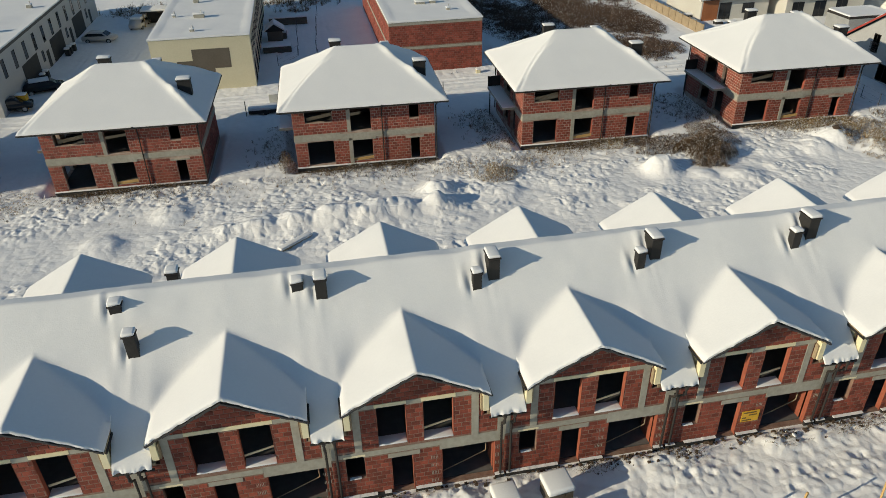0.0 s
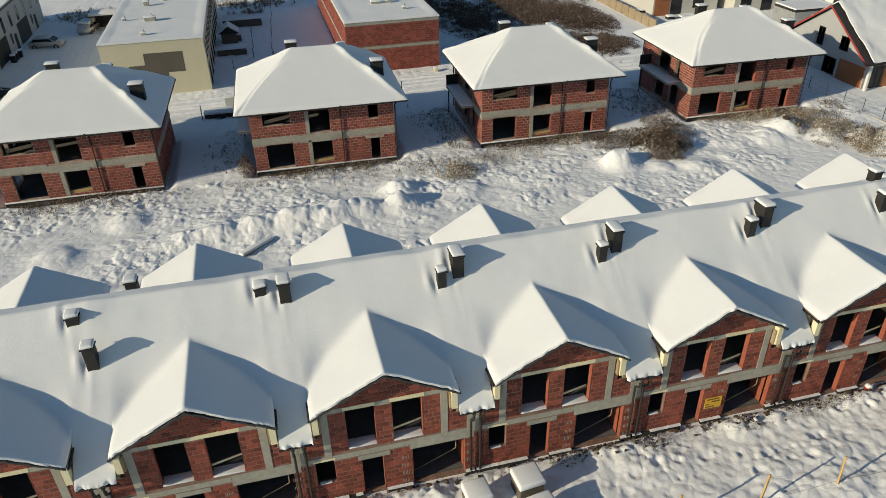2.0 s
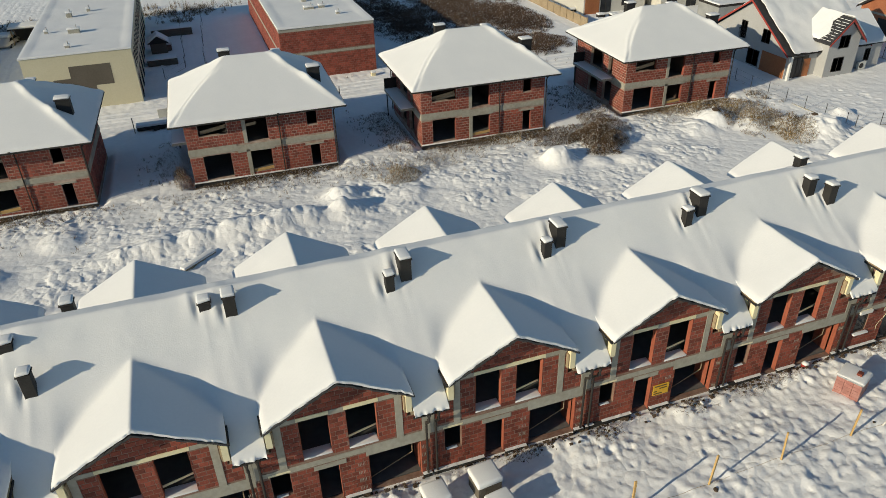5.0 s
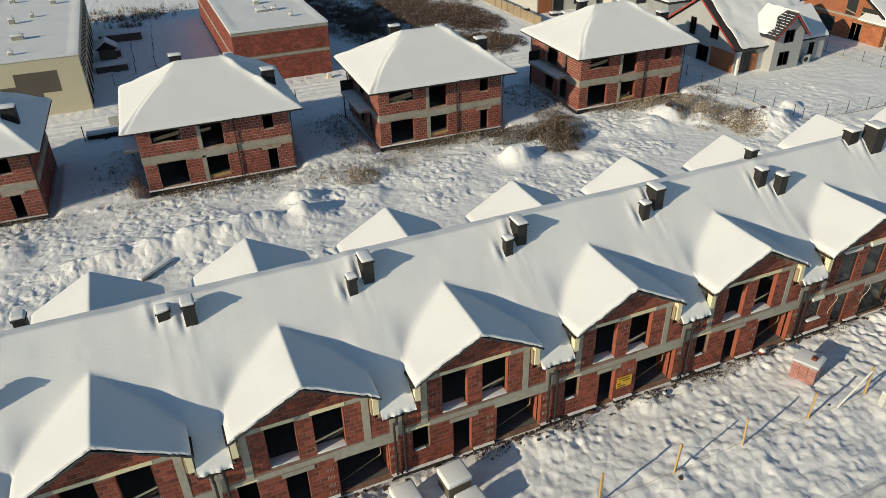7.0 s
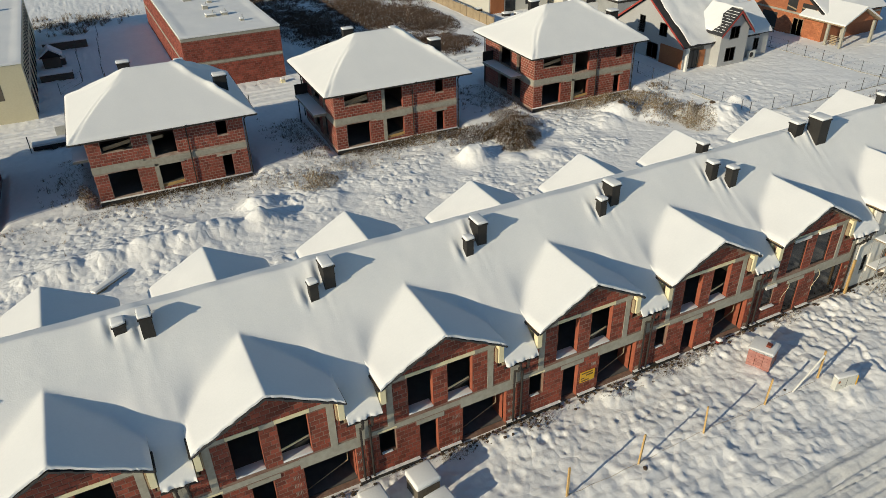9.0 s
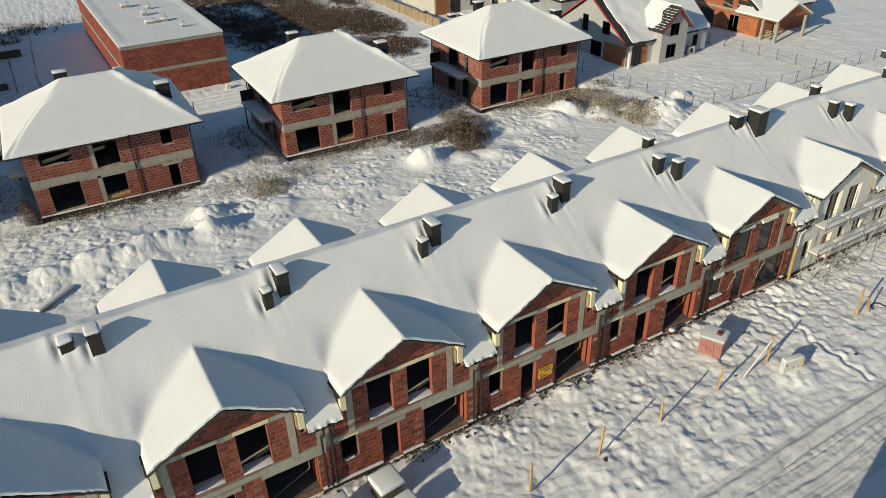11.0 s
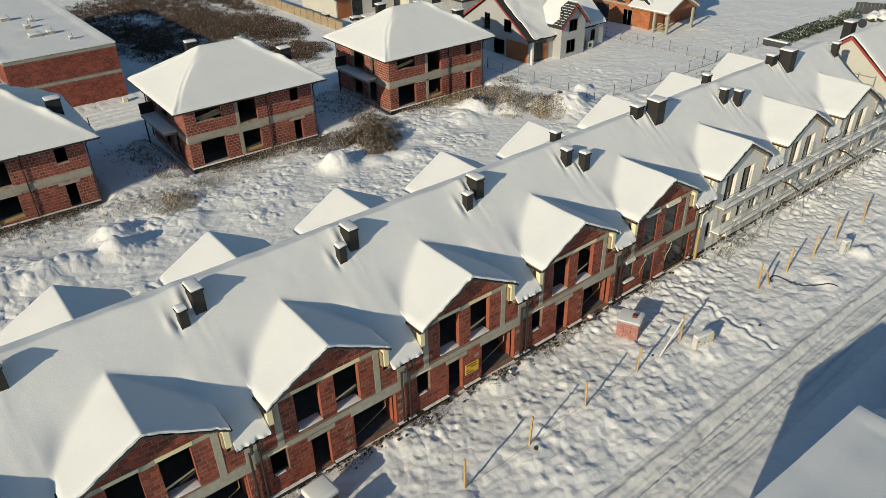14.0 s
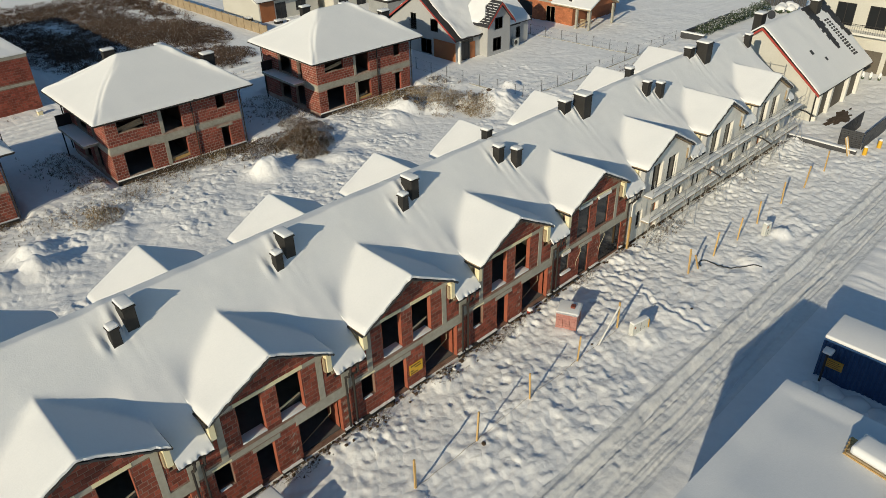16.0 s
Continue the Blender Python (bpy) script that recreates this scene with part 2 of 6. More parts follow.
def brick_mesh(width, height, mat, deep=0.05):
    """One block with softened edges; alike blocks share it."""
    key = (round(width, 2), height, mat.name)
    if key not in BRICKS:
        w, h, c = key[0] / 2, height / 2, 0.012
        bm = bmesh.new()
        back = [bm.verts.new(p) for p in ((-w, deep, -h), (w, deep, -h), (w, deep, h), (-w, deep, h))]
        rim = [bm.verts.new(p) for p in ((-w, c, -h), (w, c, -h), (w, c, h), (-w, c, h))]
        face = [bm.verts.new(p) for p in ((-w + c, 0, -h + c), (w - c, 0, -h + c), (w - c, 0, h - c), (-w + c, 0, h - c))]
        bm.faces.new(face)
        for i in range(4):
            j = (i + 1) % 4
            bm.faces.new((rim[i], rim[j], face[j], face[i]))
            bm.faces.new((back[i], back[j], rim[j], rim[i]))
        bmesh.ops.recalc_face_normals(bm, faces=bm.faces[:])
        me = bpy.data.meshes.new("brick")
        bm.to_mesh(me)
        bm.free()
        me.materials.append(mat)
        BRICKS[key] = me
    return BRICKS[key]


def courses(u0, u1, z0, z1, gaps, long=0.385, high=0.25, top=None):
    """Places of blocks in running bond, as (u, z, width), cut at the gaps (u0, u1, z0, z1) and under a sloping top(u)."""
    out, row, z = [], 0, z0
    while z < z1 - 0.06:
        h = min(high, z1 - z)
        spans = [(u0, u1)]
        for a, b, c, d in gaps:
            if c < z + h - 0.06 and d > z + 0.06:
                spans = [s for p, q in spans for s in ((p, min(q, a)), (max(p, b), q)) if s[1] - s[0] > 0.05]
        for p, q in spans:
            u = u0 - (row % 2) * long / 2
            while u < q:
                a, b = max(u, p), min(u + long, q)
                u += long
                if b - a > 0.06 and (top is None or (z + h < top(a) + 0.05 and z + h < top(b) + 0.05)):
                    out.append(((a + b) / 2, z + h / 2, b - a - 0.024, h - 0.026))
        z += high
        row += 1
    return out


def lay(places, mat, parent, y=0.0):
    """Blocks as objects of their own on a wall that looks to -y."""
    rnd = random.Random(7)
    for u, z, w, h in places:
        ob = new("brick", brick_mesh(w, round(h, 2), mat))
        ob.parent = parent
        ob.location = (u, y + rnd.uniform(-0.006, 0.008), z)


def joined_blocks(places, y=0.0, flip=0.0, deep=0.04):
    """The same as one mesh; flip: -1 for a wall that looks to -x at x = y, 1 for +x."""
    rnd = random.Random(3)
    verts, faces = [], []
    for u, z, w, h in places:
        o, n = rnd.uniform(-0.006, 0.008), len(verts)
        a, b, c, d = u - w / 2, u + w / 2, z - h / 2, z + h / 2
        for k in ((y + o), (y + deep if flip <= 0 else y - deep)):
            for p, q in ((a, c), (b, c), (b, d), (a, d)):
                verts.append((k, p, q) if flip else (p, k, q))
        faces += [(n, n + 1, n + 2, n + 3), (n, n + 1, n + 5, n + 4), (n + 1, n + 2, n + 6, n + 5), (n + 2, n + 3, n + 7, n + 6), (n + 3, n, n + 4, n + 7)]
    me = bpy.data.meshes.new("brickwork")
    me.from_pydata(verts, [], faces)
    return me


# ---- value noise on arrays ----
def lattice(i, j, seed):
    h = (i * 374761393 + j * 668265263 + seed * 974634777) & 0xFFFFFFFF
    h = ((h ^ (h >> 13)) * 1274126177) & 0xFFFFFFFF
    return ((h ^ (h >> 16)) & 0xFFFF) / 65535.0


def vnoise(x, y, seed=0):
    i, j = np.floor(x).astype(np.int64), np.floor(y).astype(np.int64)
    u, v = x - i, y - j
    u, v = u * u * u * (u * (6 * u - 15) + 10), v * v * v * (v * (6 * v - 15) + 10)
    a, b = lattice(i, j, seed), lattice(i + 1, j, seed)
    c, d = lattice(i, j + 1, seed), lattice(i + 1, j + 1, seed)
    return (a * (1 - u) + b * u) * (1 - v) + (c * (1 - u) + d * u) * v


def turned(x, y, a):
    return x * math.cos(a) + y * math.sin(a), y * math.cos(a) - x * math.sin(a)


def fbm(x, y, seed=0, octaves=3):
    s, amp, tot = 0, 1.0, 0
    for k in range(octaves):
        p, q = turned(x * 2 ** k, y * 2 ** k, 0.6 + k)
        s, tot, amp = s + amp * vnoise(p, q, seed + 17 * k), tot + amp, amp * 0.5
    return s / tot


def domes(x, y, seed=0):
    """Rounded clods that meet in sharp creases."""
    x, y = x + 0.5 * vnoise(x * 1.3, y * 1.3, seed + 1), y + 0.5 * vnoise(x * 1.3, y * 1.3, seed + 2)
    i, j = np.floor(x).astype(np.int64), np.floor(y).astype(np.int64)
    best = np.full(x.shape, 9.0)
    for a in (-1, 0, 1):
        for b in (-1, 0, 1):
            px, py = i + a + 0.1 + 0.8 * lattice(i + a, j + b, seed), j + b + 0.1 + 0.8 * lattice(i + a, j + b, seed + 7)
            d = (x - px) ** 2 + (y - py) ** 2 - 0.35 * lattice(i + a, j + b, seed + 3)
            best = np.minimum(best, d)
    return 1 - np.clip(best + 0.35, 0, 1.2)


def step(a, b, x):
    t = np.clip((x - a) / (b - a), 0, 1)
    return t * t * (3 - 2 * t)


def within(x, y, x0, x1, y0, y1, soft=0.8):
    return step(x0 - soft, x0 + soft, x) * (1 - step(x1 - soft, x1 + soft, x)) * step(y0 - soft, y0 + soft, y) * (1 - step(y1 - soft, y1 + soft, y))


def only(mask, shape, x, y):
    """shape(x, y) where the mask counts, nought elsewhere."""
    out, m = np.zeros(x.shape), mask > 1e-3
    if m.any():
        out[m] = shape(x[m], y[m])
    return out


def quad_mesh(name, verts, quads):
    me = bpy.data.meshes.new(name)
    me.vertices.add(len(verts))
    me.vertices.foreach_set("co", np.asarray(verts, dtype=np.float32).ravel())
    me.loops.add(4 * len(quads))
    me.loops.foreach_set("vertex_index", np.asarray(quads, dtype=np.int32).ravel())
    me.polygons.add(len(quads))
    me.polygons.foreach_set("loop_start", np.arange(0, 4 * len(quads), 4, dtype=np.int32))
    me.update(calc_edges=True)
    return me


def sheet(name, xs, ys, height, mat, keep=None, skirt=0.0, kind=""):
    """A height field over grid lines, with an edge of some depth."""
    gx, gy = np.meshgrid(xs, ys)
    gx, gy, gz = height(gx, gy)
    nx, ny = len(xs), len(ys)
    verts = np.stack([gx, gy, gz], -1).reshape(-1, 3)
    i, j = np.meshgrid(np.arange(nx - 1), np.arange(ny - 1))
    a = (j * nx + i).ravel()
    quads = np.stack([a, a + 1, a + nx + 1, a + nx], -1)
    if keep is not None:
        quads = quads[keep(i.ravel(), j.ravel(), gx, gy, gz)]
    if skirt:
        e = np.concatenate([quads[:, [0, 1]], quads[:, [1, 2]], quads[:, [2, 3]], quads[:, [3, 0]]])
        u, first, count = np.unique(np.sort(e, 1), axis=0, return_index=True, return_counts=True)
        e = e[first[count == 1]]
        rim = np.unique(e)
        low = {r: len(verts) + k for k, r in enumerate(rim)}
        drop = verts[rim] - np.array((0, 0, skirt))
        verts = np.concatenate([verts, drop])
        quads = np.concatenate([quads, np.array([(p, low[p], low[q], q) for p, q in e])])
    me = quad_mesh(name, verts, quads)
    me.polygons.foreach_set("use_smooth", np.ones(len(me.polygons), dtype=bool))
    ob = part(name, me, mat)
    if skirt:
        me.set_sharp_from_angle(angle=radians(60))
    return ob


# ---- the ground: one snowed-in sheet ----
ROW = (-20.4, -12.75, -4.95, 2.7, 10.55, 18.6, 26.65, 34.65, 43.1, 51.45, 59.8)
BOUNDS = [-24.3] + [(a + b) / 2 for a, b in zip(ROW, ROW[1:])] + [63.95]
RIDGE_Y, RIDGE_Z, FALL = 5.78, 9.03, 0.84
VILLAS = ((-22.1, 36.25), (-2.15, 36.5), (18.25, 36.75), (39.6, 36.9))
MOUNDS = ((28.2, 28.9, 1.25, 1.35), (9.0, 29.3, 0.9, 1.3), (8.4, 26.6, 0.7, 1.2), (0.4, 26.3, 0.62, 2.0), (3.0, 26.5, 0.75, 2.2), (5.2, 26.7, 0.6, 1.6), (-2.2, 26.6, 0.5, 1.9),
          (-5.0, 27.0, 0.4, 1.9), (46.5, 31.5, 1.0, 1.8), (54.0, 25.5, 1.5, 2.4), (52.0, 27.5, 0.9, 1.6), (49.0, 29.0, 0.6, 1.6), (44.0, 30.5, 0.5, 1.8), (59.0, 28.0, 0.7, 1.0),
          (31.5, 27.3, 0.3, 1.1), (34.5, 26.3, 0.5, 1.6), (-12.0, 30.0, 0.5, 1.4), (-16.5, 26.0, 0.4, 1.6), (14.5, 28.0, 0.35, 1.2), (43.0, -7.5, 0.25, 0.9), (47.8, -7.3, 0.4, 0.7), (31.2, -6.6, 0.25, 1.0))


def pits(x, y, seed, wide=0.42, share=0.7):
    """Trodden holes: round hollows with a firm rim, one or none in each cell."""
    i, j = np.floor(x).astype(np.int64), np.floor(y).astype(np.int64)
    deep = np.zeros(x.shape)
    for a in (-1, 0, 1):
        for b in (-1, 0, 1):
            p, q = i + a + lattice(i + a, j + b, seed), j + b + lattice(i + a, j + b, seed + 7)
            r = wide * (0.55 + 0.75 * lattice(i + a, j + b, seed + 3))
            d = ((x - p) ** 2 + (y - q) ** 2) / (r * r)
            hole = np.clip(1 - d * d, 0, 1) - 0.35 * np.exp(-((np.sqrt(d) - 1.25) / 0.25) ** 2)
            deep = deep + hole * (lattice(i + a, j + b, seed + 11) < share) * (0.4 + 0.6 * lattice(i + a, j + b, seed + 13))
    return -deep


def churned_field(x, y):
    """Clods, tussocks and footprints under the snow of the open plots."""
    churned = step(0.35, 0.70, fbm(x * 0.2, y * 0.3, 21))
    lumps = domes(x * 0.75, y * 0.75, 3) * 0.16 + domes(x * 1.5, y * 1.5, 8) * 0.11 + domes(x * 3.1, y * 2.7, 9) * 0.06 + fbm(x * 0.25, y * 0.25, 11) * 0.25
    p, q = x + 0.9 * vnoise(x * 0.9, y * 0.9, 24), y + 0.7 * vnoise(x * 1.1, y * 1.1, 25)
    feet = pits(p * 1.25, q * 1.6, 22, 0.42, 0.5) * 0.08 + pits(p * 2.1, q * 2.6, 23, 0.42, 0.5) * 0.05
    return lumps * (0.12 + 0.55 * churned) + feet * (0.3 + 0.7 * churned)


def ripples(x, y, seed):
    """Sharp little crests that run unevenly along x."""
    u, v = x + 0.8 * vnoise(x * 0.5, y * 0.5, seed + 1), y + 0.5 * vnoise(x * 0.6, y * 0.6, seed + 2)
    return 1 - np.abs(2 * vnoise(u, v, seed) - 1)


def drifted_yard(x, y):
    """Wind ripples by the lane, softer lumps and thrown-up spoil by the walls."""
    near = step(-5.5, -2.5, y)
    drifts = domes(x * 0.4, y * 0.9, 31) * 0.09 + ripples(x * 0.55 - 0.25 * y, y * 1.3, 37) * 0.10 + ripples(x * 1.2 - 0.35 * y, y * 2.5, 39) * 0.12 + ripples(x * 2.2, y * 4.2, 44) * 0.065 + pits(x * 1.7, y * 2.2, 47, 0.4, 0.5) * 0.05
    pillows = domes(x * 0.75, y * 1.0, 32) * 0.10 + domes(x * 1.6, y * 2.0, 38) * 0.08 + domes(x * 2.7, y * 3.1, 40) * 0.08 + pits(x * 1.4, y * 1.5, 42, 0.4, 0.6) * 0.10 + pits(x * 2.4, y * 2.6, 48, 0.4, 0.5) * 0.05
    spoil = np.exp(-((y + 0.95) / 0.6) ** 2) * 0.32 * domes(x * 2.2, y * 2.6, 45) * step(0.35, 0.65, fbm(x * 0.35, y * 0.2, 46))
    return (drifts * (1 - near) + pillows * near + 0.10 * fbm(x * 0.3, y * 0.3, 41)) * (0.6 + 0.5 * step(0.3, 0.8, fbm(x * 0.25, y * 0.25, 43))) + spoil


def ground_height(x, y):
    field = within(x, y, -70, 56.3, 12.5, 36.0, 1.2)
    yard = within(x, y, -30, 66, -9.5, -0.4, 0.3)
    calm = within(x, y, 57.5, 130, 14, 60, 1.5)
    z = 0.10 * fbm(x * 0.12, y * 0.12, 1)
    heap, mask = 0 * x, 0 * x
    for a, b, h, r in MOUNDS:
        g = np.exp(-(np.hypot(x - a, y - b) / r) ** 2.6 * 1.2)
        heap, mask = np.maximum(heap, h * g), np.maximum(mask, g)
    heap = heap * (0.7 + only(mask, lambda p, q: 0.45 * vnoise(p * 1.1, q * 1.1, 71) + 0.2 * domes(p * 1.6, q * 1.6, 72), x, y))
    z = z + field * only(field, churned_field, x, y) * (1 - 0.8 * mask) + heap - 0.12 * yard - 0.08 * field
    z = z + yard * only(yard, drifted_yard, x, y)
    lane = within(x, y, -32, 60, 51.5, 58.5, 1.0)
    rest = np.clip(1 - field - yard - 0.8 * calm - 0.85 * lane, 0, 1)
    z = z + rest * only(rest * within(x, y, -60, 135, -40, 135, 5), lambda p, q: 0.10 * domes(p, q, 51) + 0.10 * fbm(p * 0.4, q * 0.4, 53) + 0.07 * pits(p, q, 52) * step(0.4, 0.7, fbm(p * 0.15, q * 0.15, 54)), x, y)
    z = z + calm * only(calm, lambda p, q: 0.05 * fbm(p * 0.5, q * 0.5, 61) + 0.09 * domes(p, q * 1.25, 63) * step(0.35, 0.75, fbm(p * 0.3, q * 0.3, 65)) + 0.06 * pits(p * 0.9, q * 0.9, 62) * step(0.45, 0.7, fbm(p * 0.2, q * 0.2, 64)), x, y)
    # a long bank along the back of the gardens
    z = z + 0.55 * np.exp(-((y - 26.3 - 0.06 * (x - 2)) / 1.1) ** 2) * within(x, y, -9, 10, 20, 32, 1.5) * (0.5 + fbm(x * 0.7, y * 0.7, 73))
    # wheel ruts of the lane behind the villas
    z = z - lane * 0.12 + lane * sum(-0.13 * np.exp(-((y - c - 0.25 * np.sin(x * 0.16 + c)) / 0.2) ** 2) + 0.05 * np.exp(-((np.abs(y - c - 0.25 * np.sin(x * 0.16 + c)) - 0.38) / 0.14) ** 2) for c in (53.0, 54.5, 55.6, 57.1)) + lane * only(lane, lambda p, q: 0.045 * domes(p * 1.8, q * 2.6, 78), x, y)
    # a trodden trail over the front yard
    trail = np.abs(x - (34.1 + 0.14 * np.sin(y * 5.2) + 0.9 * np.exp(-((y + 2.6) / 1.9) ** 2))) / 0.15
    z = z - (0.11 * np.exp(-trail * trail) - 0.05 * np.exp(-(trail - 1.7) ** 2)) * step(-9.3, -8.7, y) * (1 - step(-0.9, -0.4, y)) * (0.6 + 0.6 * vnoise(x * 2, y * 3.1, 79))
    # packed lane in front of the terrace, and bare strips by the house walls
    front = within(x, y, -60, 140, -12.6, -9.7, 0.5)
    z = z * (1 - front) - 0.10 * front
    wall = within(x, y, -25, 64.2, -0.3, 12.1, 0.15)
    z = z * (1 - wall) - 0.06 * wall
    for a, b in VILLAS:
        pad = within(x, y, a - 0.6, a + 12.8, b - 0.9, b + 10.5, 0.6)
        z = z * (1 - pad) - 0.5 * pad
    return x, y, z


def lines(*runs):
    out = []
    for a, b, s in runs:
        out += list(np.arange(a, b - 1e-6, s))
    return np.array(out)


GX = np.concatenate([[-2500, -900, -400, -200, -120, -80, -65], lines((-55, -30, 0.5), (-30, 66, 0.115), (66, 72, 0.2), (72, 100, 0.36), (100, 130, 1.0)), [131, 180, 300, 700, 2500]])
GY = np.concatenate([[-2500, -900, -300, -120, -70, -45, -32, -24], lines((-20, -12.8, 0.6), (-12.8, -9.4, 0.4), (-9.4, 0.2, 0.115), (0.2, 12, 1.0), (12, 37.2, 0.12), (37.2, 51, 0.3), (51, 59, 0.13), (59, 62, 0.3), (62, 130, 1.2)), [132, 180, 300, 800, 2500]])
ground = tagged(sheet("ground", GX, GY, ground_height, FIELD), "uneven trodden snow over open building plots", "ground", kind="structure")


gx, gy = np.meshgrid(GX, GY)
rough = within(gx, gy, -70, 56.3, 12.5, 36.5, 1.2) * (0.25 + 0.6 * step(0.35, 0.75, fbm(gx * 0.2, gy * 0.3, 21))) + within(gx, gy, -30, 66, -9.5, -0.3, 0.6) * (0.35 + 0.3 * step(0.3, 0.8, fbm(gx * 0.25, gy * 0.25, 43)))
rough = np.maximum(rough, (0.28 - 0.1 * within(gx, gy, 57.5, 130, 14, 60, 1.5)) * (1 - within(gx, gy, -60, 140, -34, -9.7, 0.5)))
ground.data.attributes.new("clods", "FLOAT", "POINT").data.foreach_set("value", rough.ravel().astype(np.float32))


def lane_height(x, y):
    x0, y0, z0 = ground_height(x, np.clip(y, -12.7, -9.4))
    rough = 0.06 * fbm(x * 0.9, y * 1.4, 83) + 0.07 * domes(x * 2.6, y * 3.0, 85) * vnoise(x * 0.5, y * 1.4, 86) + 0.06 * domes(x * 4.6, y * 5.0, 88) * step(0.35, 0.65, vnoise(x * 0.9, y * 2.2, 84))
    ruts = 0
    for c, w in ((-10.15, 0.14), (-10.62, 0.07), (-11.40, 0.15), (-11.72, 0.06), (-12.1, 0.09)):
        off = (y - c - 0.16 * np.sin(x * 0.13 + c * 3) - 0.3 * (vnoise(x * 0.22, x * 0 + c, 82) - 0.5)) / (0.7 * w)
        deep = 0.35 + 1.1 * vnoise(x * 0.35, y * 0 + c * 7, 89)
        ruts = ruts - 0.09 * deep * np.exp(-off ** 2) + 0.06 * deep * np.exp(-((np.abs(off) - 1.9) / 0.6) ** 2) * (0.3 + vnoise(x * 3.2, y * 4.0, 90))
    edge = step(-12.6, -12.3, y) * (1 - step(-9.95, -9.6, y))
    berm = 0.2 * np.exp(-((y + 9.75) / 0.16) ** 2) * (0.4 + fbm(x * 1.5, y * 3, 87))
    return x, y, z0 + 0.035 + edge * (rough + ruts + 0.03) + berm


ROADSNOW = material("packed road snow", (0.66, 0.66, 0.66), (0.83, 0.83, 0.82), 0.7, 2.2, 0.25, 0.6, 0.06, fine=5)
tagged(sheet("road", lines((-2, 75, 0.12), (75, 110, 0.4)), lines((-12.75, -9.3, 0.07)), lane_height, ROADSNOW), "lane of packed snow with wheel ruts", "road", kind="structure")


# ---- the terrace roof under snow ----
# stacks at the house boundaries: house, x, y, wide, deep, top
STACKS = ((1, -8.75, 3.45, 0.46, 0.46, 8.15), (1, -9.45, 5.02, 0.5, 0.5, 8.72), (1, -7.3, 6.9, 0.5, 0.5, 8.85), (2, -0.72, 4.7, 0.5, 0.6, 9.02), (2, -1.75, 5.02, 0.5, 0.5, 8.75),
          (3, 6.3, 4.25, 0.4, 0.4, 8.58), (3, 7.15, 4.75, 0.52, 0.85, 9.1), (4, 14.25, 4.25, 0.4, 0.4, 8.58), (4, 15.08, 4.75, 0.52, 0.85, 9.1),
          (5, 22.37, 4.3, 0.42, 0.42, 8.63), (5, 23.35, 4.8, 0.55, 0.85, 9.15), (6, 30.4, 4.5, 0.5, 0.5, 8.85), (6, 31.45, 3.95, 0.5, 0.5, 8.52), (6, 31.3, 6.3, 0.5, 0.5, 9.2),
          (7, 38.2, 5.45, 0.7, 0.6, 9.42), (7, 39.55, 4.95, 0.85, 0.95, 9.65), (8, 46.95, 4.4, 0.5, 0.5, 8.82), (8, 48.15, 3.95, 0.5, 0.5, 8.55), (8, 47.6, 6.4, 0.5, 0.5, 9.25),
          (9, 55.0, 5.5, 0.75, 0.6, 9.45), (9, 56.4, 4.95, 0.95, 1.0, 9.72), (10, 63.6, 4.5, 0.5, 0.5, 8.95))
EDGE = 3.14


def soft_abs(a, r):
    return np.sqrt(a * a + r * r) - r


